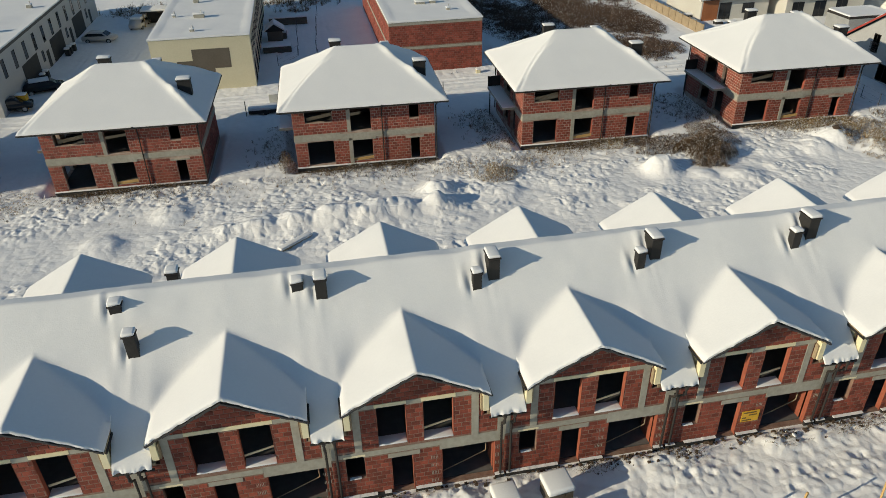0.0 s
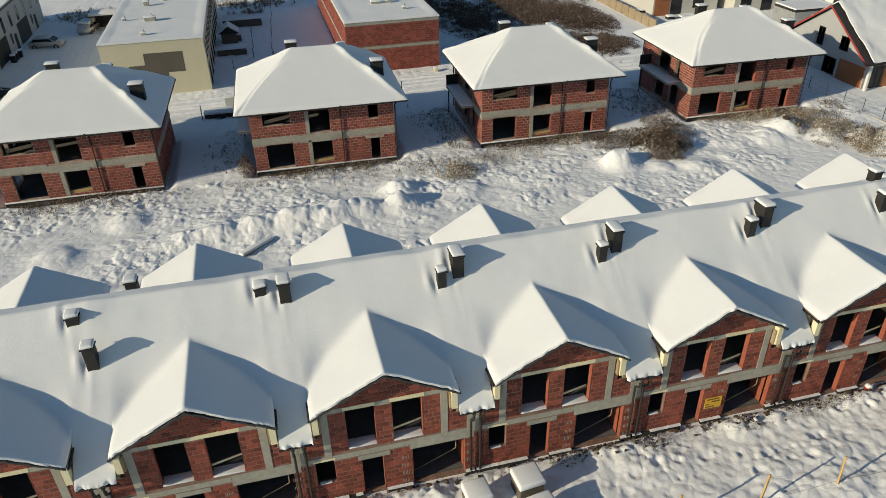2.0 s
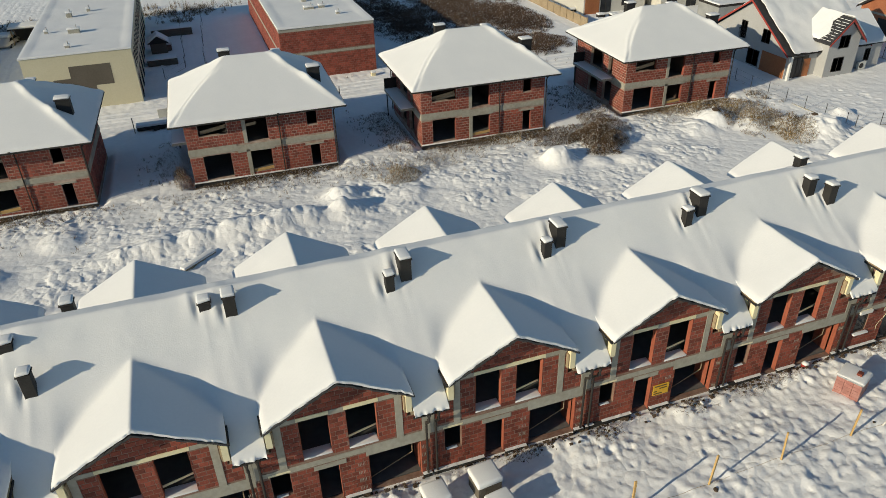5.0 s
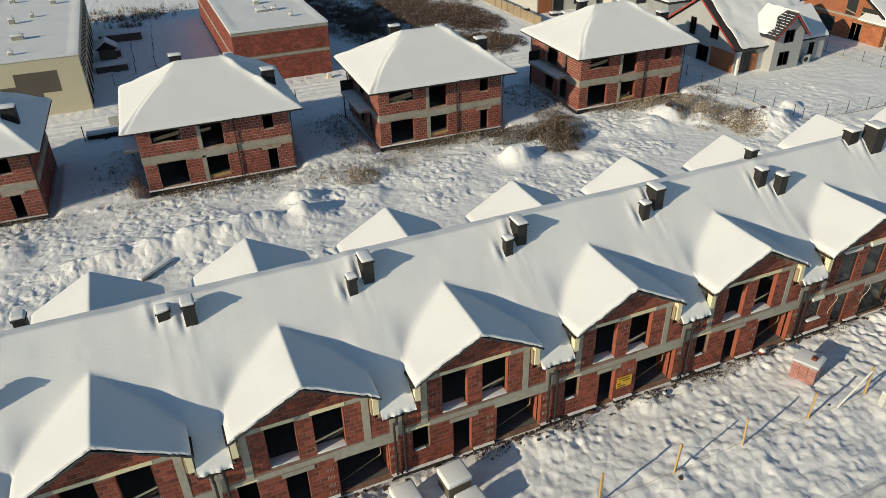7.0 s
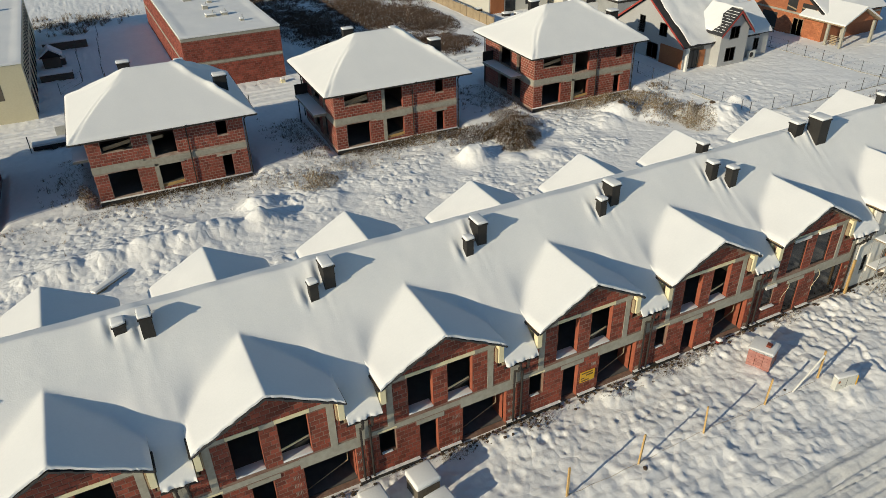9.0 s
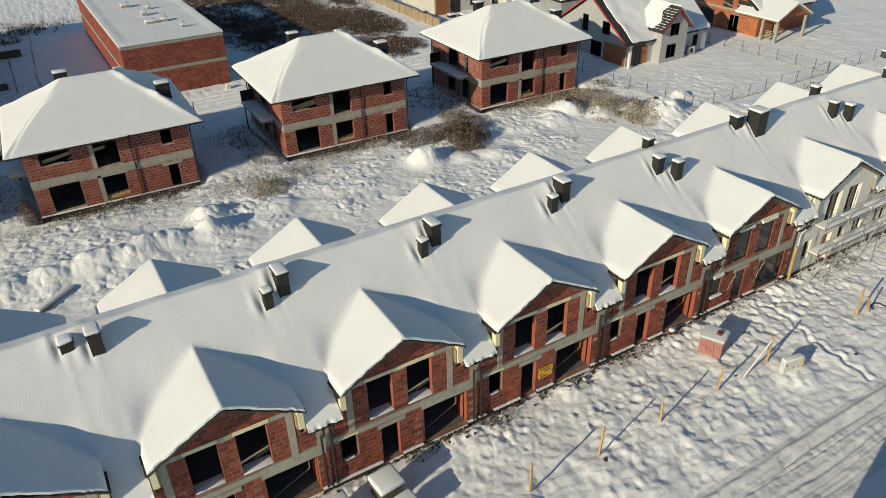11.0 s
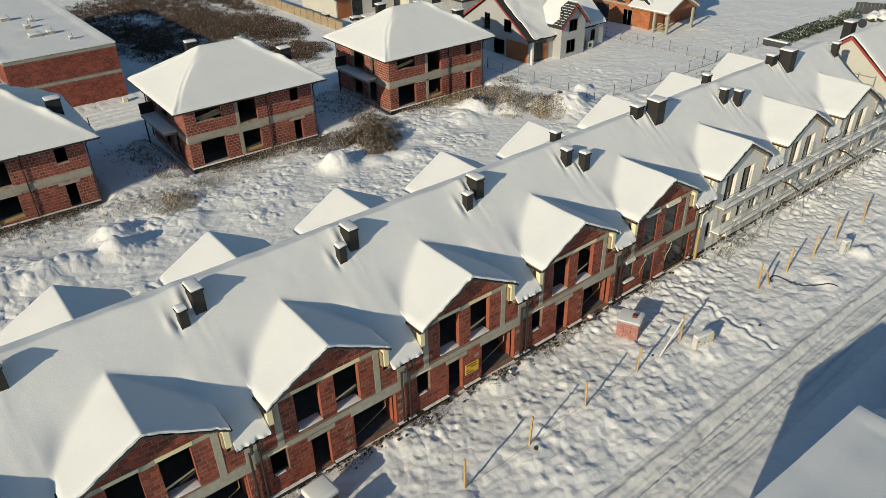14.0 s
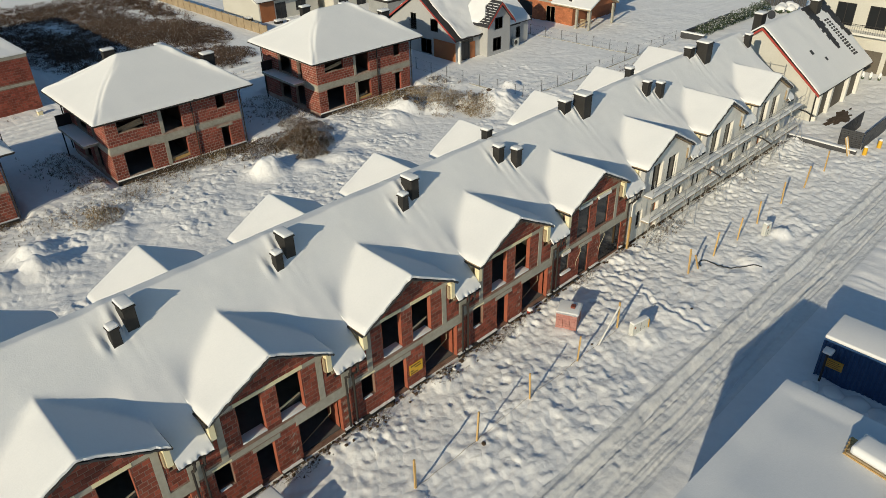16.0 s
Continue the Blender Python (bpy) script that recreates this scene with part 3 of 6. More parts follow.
def roof_height(x, y):
    front = np.where(y < RIDGE_Y, y, 2 * RIDGE_Y - y)
    main = RIDGE_Z + 0.185 - FALL * np.abs(y - RIDGE_Y)
    # the wind has planed the crest to a narrow flat band
    flat = RIDGE_Z - 0.048 - 0.25 * (y - RIDGE_Y + 0.278) + 0.07 * (vnoise(x * 0.35, y * 0, 94) - 0.5)
    t = np.clip(0.5 + 0.5 * (flat - main) / 0.035, 0, 1)
    main = flat * (1 - t) + main * t - 0.035 * t * (1 - t)
    d = np.min(np.abs(x[..., None] - np.array(ROW)), -1)
    # snow lies deeper in the troughs between the gables
    main = main + 0.52 * (1 - step(0.6, 3.6, front)) * step(EDGE - 1.2, EDGE + 0.1, d)
    dorm = 7.48 - 0.55 * soft_abs(d, 0.055)
    k = 0.15
    t = np.clip(0.5 + 0.5 * (dorm - main) / k, 0, 1)
    both = main * (1 - t) + dorm * t + k * t * (1 - t)
    z = np.where(d <= EDGE + 0.002, both, main)
    # a slight swell over the party walls and drifts at the chimneys
    for b in BOUNDS[1:-1]:
        z = z + 0.018 * np.exp(-((x - b) / 0.3) ** 2) * step(0.6, 2.0, front)
        z = z + 0.10 * np.exp(-((x - b - 0.1) / 0.75) ** 2 - ((y - 5.2) / 0.5) ** 2)
    # each stack has a scoured hollow to windward with a rim beyond it, and a drift trailing down the slope
    for house, sx, sy, w, deep, top in STACKS:
        side, along = x - sx + w / 2, (y - sy) / (deep / 2 + 0.12)
        z = z - 0.10 * np.exp(-((side + 0.10) / 0.13) ** 2 - along ** 2) + 0.06 * np.exp(-((side + 0.42) / 0.16) ** 2 - ((y - sy - 0.15) / 0.45) ** 2)
        z = z + 0.012 * (w > 0.45) * np.exp(-((x - sx + 0.1) / 0.13) ** 2) * step(sy - 2.6, sy - 0.5, y) * (1 - step(sy - 0.4, sy, y))
    z = z + 0.035 * (fbm(x * 0.5, y * 0.5, 91) - 0.5) * 2 + 0.012 * (vnoise(x * 3, y * 3, 93) - 0.5)
    z = z + 0.05 * (vnoise(x * 0.9, y * 0.2, 95) - 0.5) * np.exp(-((y - RIDGE_Y) / 0.5) ** 2)
    # rounded lips
    z = z - np.where(d > EDGE, 0.05, 0.07) * np.clip(1 - (front + 0.5) / 0.22, 0, 1) ** 2
    lip = np.clip(1 - np.abs(EDGE - d) / 0.25, 0, 1) ** 2 * (d <= EDGE + 0.002) * (both - main > 0.15)
    z = z - 0.10 * lip
    # the ragged fringe between the gables
    y = y + np.where((front < -0.45) & (d > EDGE), (vnoise(x * 5.0, x * 0, 97) - 0.5) * 0.13 + (vnoise(x * 13, x * 0, 98) - 0.5) * 0.05, 0)
    y = y + np.where((front < -0.45) & (d <= EDGE), (vnoise(x * 4, x * 0, 99) - 0.5) * 0.06 + (vnoise(x * 11, x * 0, 96) - 0.5) * 0.05 + 0.01, 0)
    return x, y, z


RX = np.unique(np.round(np.concatenate([lines((-24.3, 64.1, 0.2)), [b + 0.06 * k for b in BOUNDS[1:-1] for k in range(-22, 19)], [c + s * e for c in ROW for s in (-1, 1) for e in (EDGE, EDGE + 0.006)], [c + 0.05 * k for c in ROW for k in range(-5, 6)]]), 4))
RY = np.concatenate([[-0.5, -0.44, -0.36, -0.26], lines((-0.12, 3.6, 0.2), (3.6, 6.6, 0.08), (6.6, 12.2, 0.2))])


def keep_roof(i, j, gx, gy, gz):
    """Leaves the dormers' free eaves open."""
    cliff = np.abs(gz[j, i] - gz[j, i + 1]) + np.abs(gz[j + 1, i] - gz[j + 1, i + 1]) > 0.14
    return ~((gx[j, i + 1] - gx[j, i] < 0.02) & cliff)


tagged(sheet("roof_snow", RX, RY, roof_height, SNOW, keep_roof, 0.12), "smooth thick snow over the gabled terrace roof", "snow", kind="stuff")


# ---- the terrace houses ----
def gable(u):
    return 7.08 - 0.53 * abs(u)


OPEN = {"door": (-1.22, -0.25, 0.06, 2.22), "garage": (1.05, 3.5, 0.06, 2.26), "small": (-3.22, -2.4, 1.2, 2.58), "left": (-1.72, -0.45, 3.08, 5.3), "right": (0.27, 1.6, 3.02, 5.3)}


def chimney(parent, x, y, wide, deep, top, cap=True):
    """A clad stack with a slab and a cushion of snow, in the parent's space."""
    z0 = RIDGE_Z - FALL * abs(y - RIDGE_Y) - 0.5
    w, d = wide / 2, deep / 2
    c = part("chimney", boxes((x - w, x + w, y - d, y + d, z0, top), bevel=0.012), CLINKER, parent, "dark clad chimney stack")
    part("cap_slab", boxes((x - w - 0.05, x + w + 0.05, y - d - 0.05, y + d + 0.05, top, top + 0.06), bevel=0.01), DARK, c)
    bm = boxes((x - w - 0.04, x + w + 0.04, y - d - 0.04, y + d + 0.04, top + 0.062, top + 0.235), bevel=0.085)
    for v in bm.verts:
        v.co.z += 0.05 * noise.noise(v.co * 3)
    part("snow_cap", bm, SNOW, c, "cushion of snow", True)
    slots = [(x - w - 0.004, x - w + 0.01, y + k * deep * 0.28 - 0.05, y + k * deep * 0.28 + 0.05, top - 0.22, top - 0.1) for k in (-1, 0, 1)]
    slots += [(x + k * wide * 0.25 - 0.04, x + k * wide * 0.25 + 0.04, y - d - 0.004, y - d + 0.01, top - 0.22, top - 0.12) for k in (-1, 1)]
    for q in slots:
        part("vent_slot", boxes(q), RUBBER, c)
    return c


def terrace_house(index):
    c, lo, hi = ROW[index], BOUNDS[index] - ROW[index], BOUNDS[index + 1] - ROW[index]
    raw, glazed, plain = index < 8, index == 7, index >= 8
    label = ("unfinished terraced house of bare red blocks with empty openings" if raw and not glazed else
             "terraced house of bare red blocks with fitted dark windows" if glazed else "white plastered terraced house with dark windows behind scaffolding")
    h = thing("terraced_house", label, "house", c, 0, 0, 0, "houses of the terrace")
    rnd = random.Random(index)
    holes = list(OPEN.values())
    if plain:
        holes = [OPEN["left"], OPEN["right"], (-3.2, -2.45, 0.9, 2.3), (-1.35, -0.3, 0.06, 2.2), (0.45, 1.15, 1.0, 2.3), (2.0, 3.2, 0.9, 2.3)]
    skin = 0.013 if raw else -0.12
    base = MORTAR if raw else WHITE
    # front and back walls, party walls, floors
    part("front_wall", merge(holed(lo, hi, -0.3, 4.0, holes, skin, 0.25), holed(-2.95, 2.95, 4.0, 5.5, holes, skin, 0.25),
                             prism([(-2.95, 5.5), (2.95, 5.5), (0, gable(0) - 0.02)], "y", skin, 0.30)), base, h)
    part("back_wall", merge(boxes((lo, hi, 11.26, 11.56, -0.3, 3.82), (-2.95, 2.95, 11.26, 11.56, 3.82, 5.5)), prism([(-2.95, 5.5), (2.95, 5.5), (0, gable(0))], "y", 11.26, 11.56)), base, h)
    part("party_wall", prism([(0.3, -0.3), (11.26, -0.3), (11.26, 3.9), (5.78, 8.4), (0.3, 3.9)], "x", lo + 0.002, lo + 0.2), INSIDE, h)
    if index == len(ROW) - 1:
        part("end_wall", prism([(-0.1, -0.3), (11.5, -0.3), (11.5, 3.8), (5.78, 8.5), (-0.1, 3.8)], "x", hi - 0.2, hi), WHITE, h)
    part("floor_slab", boxes((lo + 0.2, hi, 0.31, 11.25, 2.72, 2.98)), SLAB, h)
    part("ground_slab", boxes((lo + 0.2, hi, 0.31, 11.25, -0.2, 0.06)), SLAB, h)
    part("partition", boxes((lo + 0.2, hi, 4.6, 4.75, 0.06, 2.71), (lo + 0.2, hi, 4.4, 4.55, 2.985, 5.4)), INSIDE, h)
    for s, side in ((-1, "left"), (1, "right")):
        part("dormer_cheek", boxes((s * 2.95 - 0.1, s * 2.95 + 0.1, 0.31, 2.0, 3.6, 5.42)), CREAM, h)
        # the dormer's deck and its dark tile verge
        a, b = (0, gable(0) + 0.02), (s * 3.12, gable(3.12) + 0.02)
        part("dormer_deck", prism([a, b, (b[0], b[1] + 0.12), (0, a[1] + 0.12)], "y", -0.30, 3.9), OLDWOOD, h)
        n = 9
        bm = boxes(*[(0, 0.34, -0.535, -0.301, -0.05, 0.04) for k in range(n)], bevel=0)
        vs = bm.verts[:]
        for k in range(n):
            for v in vs[8 * k:8 * k + 8]:
                u = s * (v.co.x + k * 0.35)
                v.co.x, v.co.z = u, gable(u) + 0.12 + v.co.z + (0.03 if k % 2 else 0)
        bmesh.ops.recalc_face_normals(bm, faces=bm.faces[:])
        part("verge_tiles", bm, TILE, h, "dark verge tiles under the snow")
        z = 5.28 if s > 0 else 5.32
        box_ = part("eaves_box", boxes((s * 2.97 - 0.13, s * 2.97 + 0.13, -0.30, 0.02, z - 0.8, z + 0.19), bevel=0.008), GREYRENDER if plain else CREAM, h, "boxed eave end")
        part("timber_edge", boxes((s * 2.97 - s * 0.175 - 0.03, s * 2.97 - s * 0.175 + 0.03, -0.22, -0.02, z - 0.82, z - 0.02)), OLDWOOD, box_)
        part("dormer_gutter", pipe([(s * 3.18, -0.42, z + 0.14), (s * 3.18, 0.75, z + 0.14)], 0.05, 6), DARK, h)
    for a, b in ((lo, -3.04), (3.04, hi)):
        part("eaves_deck", prism([(-0.28, 4.26), (2.0, 5.80), (2.0, 5.90), (-0.28, 4.38)], "x", a, b), OLDWOOD, h)
    # gutters between the gables and the pair of downpipes at the boundary
    part("gutter", rod((lo, -0.38, 4.14), (-3.1, -0.38, 4.14), 0.06), DARK, h)
    part("gutter", rod((3.1, -0.38, 4.14), (hi, -0.38, 4.14), 0.06), DARK, h)
    if not plain:
        for k, u in enumerate((hi - 0.18, hi + 0.26)):
            part("downpipe", pipe([(u, -0.5, 3.95), (u, -0.46, 3.72), (u, -0.13, 3.45), (u, -0.12, -0.1)], 0.055), DARK, h, "dark downpipe")
            part("pipe_hopper", merge(rod((u, -0.60, 3.9), (u, -0.60, 4.28), 0.055), rod((u, -0.60, 4.22), (u, -0.60, 4.34), 0.085)), DARK, h)
    if raw:
        conc = [(lo, -2.45, 2.6, 2.84), (-2.45, 0.95, 2.54, 2.82), (0.95, hi, 2.265, 2.86), (-2.76, -2.44, 2.84, 5.46), (2.40, 2.72, 2.86, 5.3),
                (-2.44, -1.8, 5.28, 5.5), (1.7, 2.8, 5.28, 5.5), (-1.36, 0.06, 2.225, 2.47), (hi - 0.34, hi, 2.86, 3.8), (lo, lo + 0.24, 2.84, 3.8)]
        split = index % 2 == 1
        lint = [(-1.8, -0.42, 5.302, 5.5), (0.2, 1.7, 5.302, 5.5)] if split else [(-1.8, 1.7, 5.302, 5.5)]
        if split:
            conc.append((-0.42, 0.2, 5.25, 5.5))
        for q in conc:
            part("concrete_member", boxes((q[0] + 0.002, q[1] - 0.002, -0.012 - rnd.random() * 0.01, 0.029, q[2], q[3]), bevel=0.006), CONCRETE, h, "bare cast concrete")
        for q in lint:
            part("lintel", boxes((q[0] + 0.003, q[1] - 0.003, -0.03, 0.028, q[2], q[3]), bevel=0.005), CREAM, h, "cream lintel board")
        part("window_lintel", boxes((-3.3, -2.35, -0.022, 0.028, 2.585, 2.70), bevel=0.004), CREAM, h)
        for name in ("door", "garage", "left", "right"):
            q = OPEN[name]
            part("reveal", boxes((q[1] - 0.012, q[1] - 0.001, 0.0, 0.26, q[2], q[3] - 0.002)), REVEAL, h, "hollow block reveal")
            part("reveal", boxes((q[0] + 0.001, q[0] + 0.012, 0.0, 0.26, q[2], q[3] - 0.002)), REVEAL, h)
        part("garage_pier", boxes((3.488, 3.499, 0.36, 1.3, 0.07, 2.25)), REVEAL, h)
        # snow on the sills, guard boards and rubble in the openings
        for name in ("left", "right"):
            q = OPEN[name]
            if not glazed:
                bm = boxes((q[0] + 0.01, q[1] - 0.02, -0.02, 0.5, q[2] - 0.03, q[2] + 0.05), bevel=0.02)
                part("sill_snow", bm, SNOW, h, "snow blown over the sill", True)
        if not glazed:
            part("guard_board", prism([(0.27, 3.28), (1.6, 3.62), (1.6, 3.72), (0.27, 3.40)], "y", 0.37, 0.40), CREAM, h, "slanting guard board")
            part("brace_pole", pipe([(1.1, 0.6, 0.12), (3.2, 0.55, 1.15), (3.2, 0.55, 1.9)], 0.025, 6), OLDWOOD, h)
            bm = boxes((-3.12, -2.6, -0.01, 0.14, 1.19, 1.23), bevel=0.012)
            part("sill_snow", bm, SNOW, h, "", True)
        else:
            for name in ("left", "right", "small", "door", "garage"):
                q = OPEN[name]
                w = part("fitted_window", holed(q[0] + 0.01, q[1] - 0.02, q[2] + 0.01, q[3] - 0.01, [(q[0] + 0.08, q[1] - 0.09, q[2] + 0.08, q[3] - 0.08)], 0.05, 0.12), DARK, h, "dark fitted window")
                part("pane", boxes((q[0] + 0.08, q[1] - 0.09, 0.08, 0.09, q[2] + 0.08, q[3] - 0.08)), GLASS, w)
                if name in ("left", "right", "small"):
                    part("shutter_box", boxes((q[0] - 0.02, q[1] + 0.02, -0.14, -0.025, q[3] - 0.1, q[3] + 0.1), bevel=0.02), WHITE, h, "white shutter box")
            part("outer_sill", boxes((-3.3, -2.3, -0.2, 0.0, 1.1, 1.19), bevel=0.02), SNOW, h, "snow on a window sill", True)
            for a in (-1.4, 1.2):
                part("loose_cable", pipe([(a + 0.25 * math.sin(0.9 * k), -0.05, 2.5 - 0.24 * k) for k in range(7)], 0.012, 5), CREAM, h)
        for u, v, hgt in ((lo + 0.1, -1.3, 0.3), (-0.2, 1.0, 0.24), (3.5, hi, 0.3)):
            part("foundation_strip", boxes((u, v, -0.15, -0.025, -0.3, hgt - 0.12), bevel=0.01), RUBBER, h, "black foundation membrane")
            bm = boxes(*[(p, min(p + 0.16, v), -0.17 - 0.012 * rnd.random(), -0.02, hgt - 0.119, hgt - 0.095 + 0.02 * rnd.random()) for p in np.arange(u, v - 0.05, 0.16) if math.sin(1.7 * p + 7 * index) + math.sin(4.3 * p) > -1.5])
            part("ledge_snow", bm, SNOW, h, "strip of snow on the foundation ledge")["kind"] = "stuff"
        slots = [(u + 0.07 * k, z) for u, n in ((0.56, 5), (hi - 0.40, 5)) for z in np.arange(0.25, 2.2, 0.5) for k in range(n)]
        part("block_slot", boxes(*[(u, u + 0.022, -0.004, 0.01, z, z + 0.17) for u, z in slots]), CONCRETE, h, "mortar in upright block slots")["kind"] = "stuff"
        gaps = holes + conc + lint + [(-3.3, -2.35, 2.585, 2.70)]
        lay(courses(lo, hi, -0.05, 3.95, gaps) + courses(-2.95, 2.95, 3.95, 7.0, gaps, top=lambda u: gable(u)), BRICK, h)
    else:
        part("plinth", boxes((lo, hi, -0.135, 0.0, -0.3, 0.1)), TAUPE, h)
        for q in holes:
            q = (q[0], q[1], q[2], q[3])
            mid = (q[0] + q[1]) / 2
            cuts = [(q[0] + 0.08, mid - 0.04, q[2] + 0.08, q[3] - 0.08), (mid + 0.04, q[1] - 0.08, q[2] + 0.08, q[3] - 0.08)]
            w = part("fitted_window", holed(q[0] + 0.005, q[1] - 0.005, q[2] + 0.005, q[3] - 0.005, cuts, 0.12, 0.19), RUST if q[0] < -1 and q[2] < 0.1 else DARK, h, "dark window frame")
            for k in cuts:
                part("pane", boxes((k[0] + 0.001, k[1] - 0.001, 0.15, 0.16, k[2] + 0.001, k[3] - 0.001)), GLASS, w)
        part("downpipe", pipe([(lo + 0.12, -0.5, 3.72), (lo + 0.12, -0.25, 3.3), (lo + 0.12, -0.22, -0.1)], 0.05), WHITE if index == 8 else DARK, h)
        part("gutter_end", pipe([(hi - 0.6, -0.5, 3.75), (hi + 0.2, -1.6, 3.3), (hi + 0.4, -2.3, 2.95)], 0.06), DARK, h, "loose dark gutter length sticking out")
    return h


houses = [terrace_house(i) for i in range(len(ROW))]
for i, x, y, w, d, top in STACKS:
    chimney(houses[i], x - ROW[i], y, w, d, top)


# ---- the four villas behind ----
VH = [(1.05, 3.3, 0.12, 2.3), (4.95, 6.7, 0.25, 2.2), (10.05, 10.87, 0.0, 2.0), (1.05, 3.35, 4.05, 5.2), (4.9, 6.65, 3.05, 5.2), (10.0, 10.86, 3.85, 5.2)]
SIDE = [(2.6, 4.3, 0.1, 2.3), (5.4, 7.4, 0.1, 2.3), (2.7, 3.5, 3.0, 5.1), (4.6, 7.2, 3.0, 5.1)]


def villa_snow(w, d):
    """A hipped roof's snow with soft hips and a sharp low rim."""
    xs, ys = lines((-1.1, w + 1.1001, 0.1)), lines((-1.1, d + 0.9001, 0.1))
    gx, gy = np.meshgrid(xs, ys)
    mid = d / 2 - 0.1
    a = 9.0 - (9.0 - 5.62) / (mid + 1.1) * soft_abs(gy - mid, 0.15)
    left, right = 4.25, 8.0
    b = 9.0 - (9.0 - 5.62) / (left + 1.1) * (left - gx)
    c = 9.0 - (9.0 - 5.62) / (w + 1.1 - right) * (gx - right)

    def smin(p, q, k):
        t = np.clip(0.5 + 0.5 * (q - p) / k, 0, 1)
        return q * (1 - t) + p * t - k * t * (1 - t)
    z = smin(smin(a, b, 0.05), c, 0.08) + 0.05
    z = z + 0.05 * (fbm(gx * 0.5, gy * 0.5, 5) - 0.5)
    # wind has laid a swollen cornice along the lee hips and scoured the windward one
    hip = np.exp(-((a - c - 0.15) / 0.30) ** 2) * step(7.6, 9.0, gx) * (1 - 0.8 * step(11.0, 12.8, gx))
    z = z + hip * (0.12 + 0.40 * fbm(gx * 0.7, gy * 0.7, 9) ** 1.5)
    bow = a - b - 0.35 * np.sin(np.clip((gx + 1.1) / 5.3, 0, 1) * 3.14) ** 2
    lee = np.exp(-((bow - 0.12) / 0.13) ** 2) * (1 - step(3.6, 4.6, gx))
    z = z + lee * 0.06 - 0.07 * np.exp(-((bow + 0.16) / 0.13) ** 2) * (1 - step(3.0, 4.2, gx))
    rim = np.minimum(np.minimum(gx + 1.1, w + 1.1 - gx), np.minimum(gy + 1.1, d + 0.9 - gy))
    z = z - 0.10 * np.clip(1 - rim / 0.25, 0, 1) ** 2
    return xs, ys, gx, gy, z


def villa():
    w, d = 12.2, 10.4
    v = thing("villa", "two-storey shell of red blocks with a snow-laden hipped roof", "house", 0, 0, 0, 0, "villas behind the gardens")
    part("front_wall", holed(0, w, -0.5, 5.3, VH, 0.0, 0.3), PALEJOINT, v)
    part("side_wall", holed(0.3, d - 0.3, -0.6, 5.3, SIDE, 0.0, 0.3, True), PALEJOINT, v, "side wall with openings")
    part("side_wall", boxes((w - 0.3, w, 0.3, d - 0.3, -0.5, 5.3)), PALEJOINT, v)
    part("back_wall", boxes((0, w, d - 0.3, d, -0.6, 5.3)), MORTAR, v)
    part("floor_slab", boxes((0.3, w - 0.3, 0.3, d - 0.3, 2.6, 2.85)), SLAB, v)
    part("ground_slab", boxes((0.3, w - 0.3, 0.3, d - 0.3, -0.2, 0.05)), SLAB, v)
    part("partition", boxes((7.2, 7.4, 0.3, 7.0, 0.051, 2.59), (7.2, 7.4, 0.3, 7.0, 2.851, 5.29), (0.3, 7.2, 5.2, 5.4, 2.851, 5.29)), INSIDE, v)
    part("attic_slab", boxes((0.301, w - 0.301, 0.301, d - 0.301, 5.31, 5.39)), OLDWOOD, v)
    gaps = list(VH)

    def slim(places):
        return [(u, z, c - 0.018, e - 0.016) for u, z, c, e in places]
    conc = [(0, 12.2, 2.4, 2.86), (0, 3.9, 2.86, 3.02), (4.62, 4.94, 0.05, 2.4), (4.58, 4.88, 3.02, 5.25), (3.9, 7.0, 2.2, 2.4), (9.65, 11.2, 2.01, 2.14)]
    for q in conc:
        part("concrete_member", boxes((q[0] + 0.001, q[1] - 0.001, -0.05, -0.001, q[2], q[3]), bevel=0.006), CONCRETE, v, "bare cast concrete")
    part("brickwork", joined_blocks(slim(courses(0, w, 0.0, 5.3, gaps + conc, 0.40, 0.25)), -0.014, 0, 0.0135), FARBRICK, v)["kind"] = "stuff"
    part("brickwork", joined_blocks(slim(courses(0.0, d, 0.0, 5.3, SIDE + [(0, d, 2.4, 2.95)], 0.40, 0.25)), -0.014, -1, 0.0135), FARBRICK, v)["kind"] = "stuff"
    part("brickwork", joined_blocks(slim(courses(0.0, d, 0.0, 5.3, [(0, d, 2.4, 2.86)], 0.40, 0.25)), w + 0.014, 1, 0.0135), FARBRICK, v)["kind"] = "stuff"
    part("concrete_member", boxes((-0.05, -0.001, 0.0, d, 2.4, 2.95)), CONCRETE, v)
    part("concrete_member", boxes((w + 0.001, w + 0.05, 0.0, d, 2.4, 2.86)), CONCRETE, v)
    for q in VH:
        part("reveal", boxes((q[1] - 0.012, q[1] - 0.001, 0.0, 0.31, q[2], q[3])), FARBRICK, v)
    part("plinth", boxes((-0.06, w + 0.06, -0.14, -0.002, -0.6, -0.02)), RUBBER, v, "dark foundation wall")
    part("plinth_snow", boxes((-0.06, w + 0.06, -0.17, -0.015, -0.019, 0.07), bevel=0.02), SNOW, v, "", True)
    # balcony on the side
    b = part("balcony", boxes((-1.35, -0.051, 2.3, 8.6, 2.66, 2.86), bevel=0.01), CONCRETE, v, "concrete balcony slab with snow")
    part("balcony_snow", boxes((-1.33, -0.06, 2.32, 8.58, 2.862, 2.93), bevel=0.025), SNOW, b, "", True)
    part("side_post", rod((-1.15, 8.35, -0.1), (-1.15, 8.35, 2.66), 0.06), DARK, v)
    part("balcony_screen", boxes((-1.33, -0.06, 8.5, 8.58, 2.87, 3.95)), DARK, b)
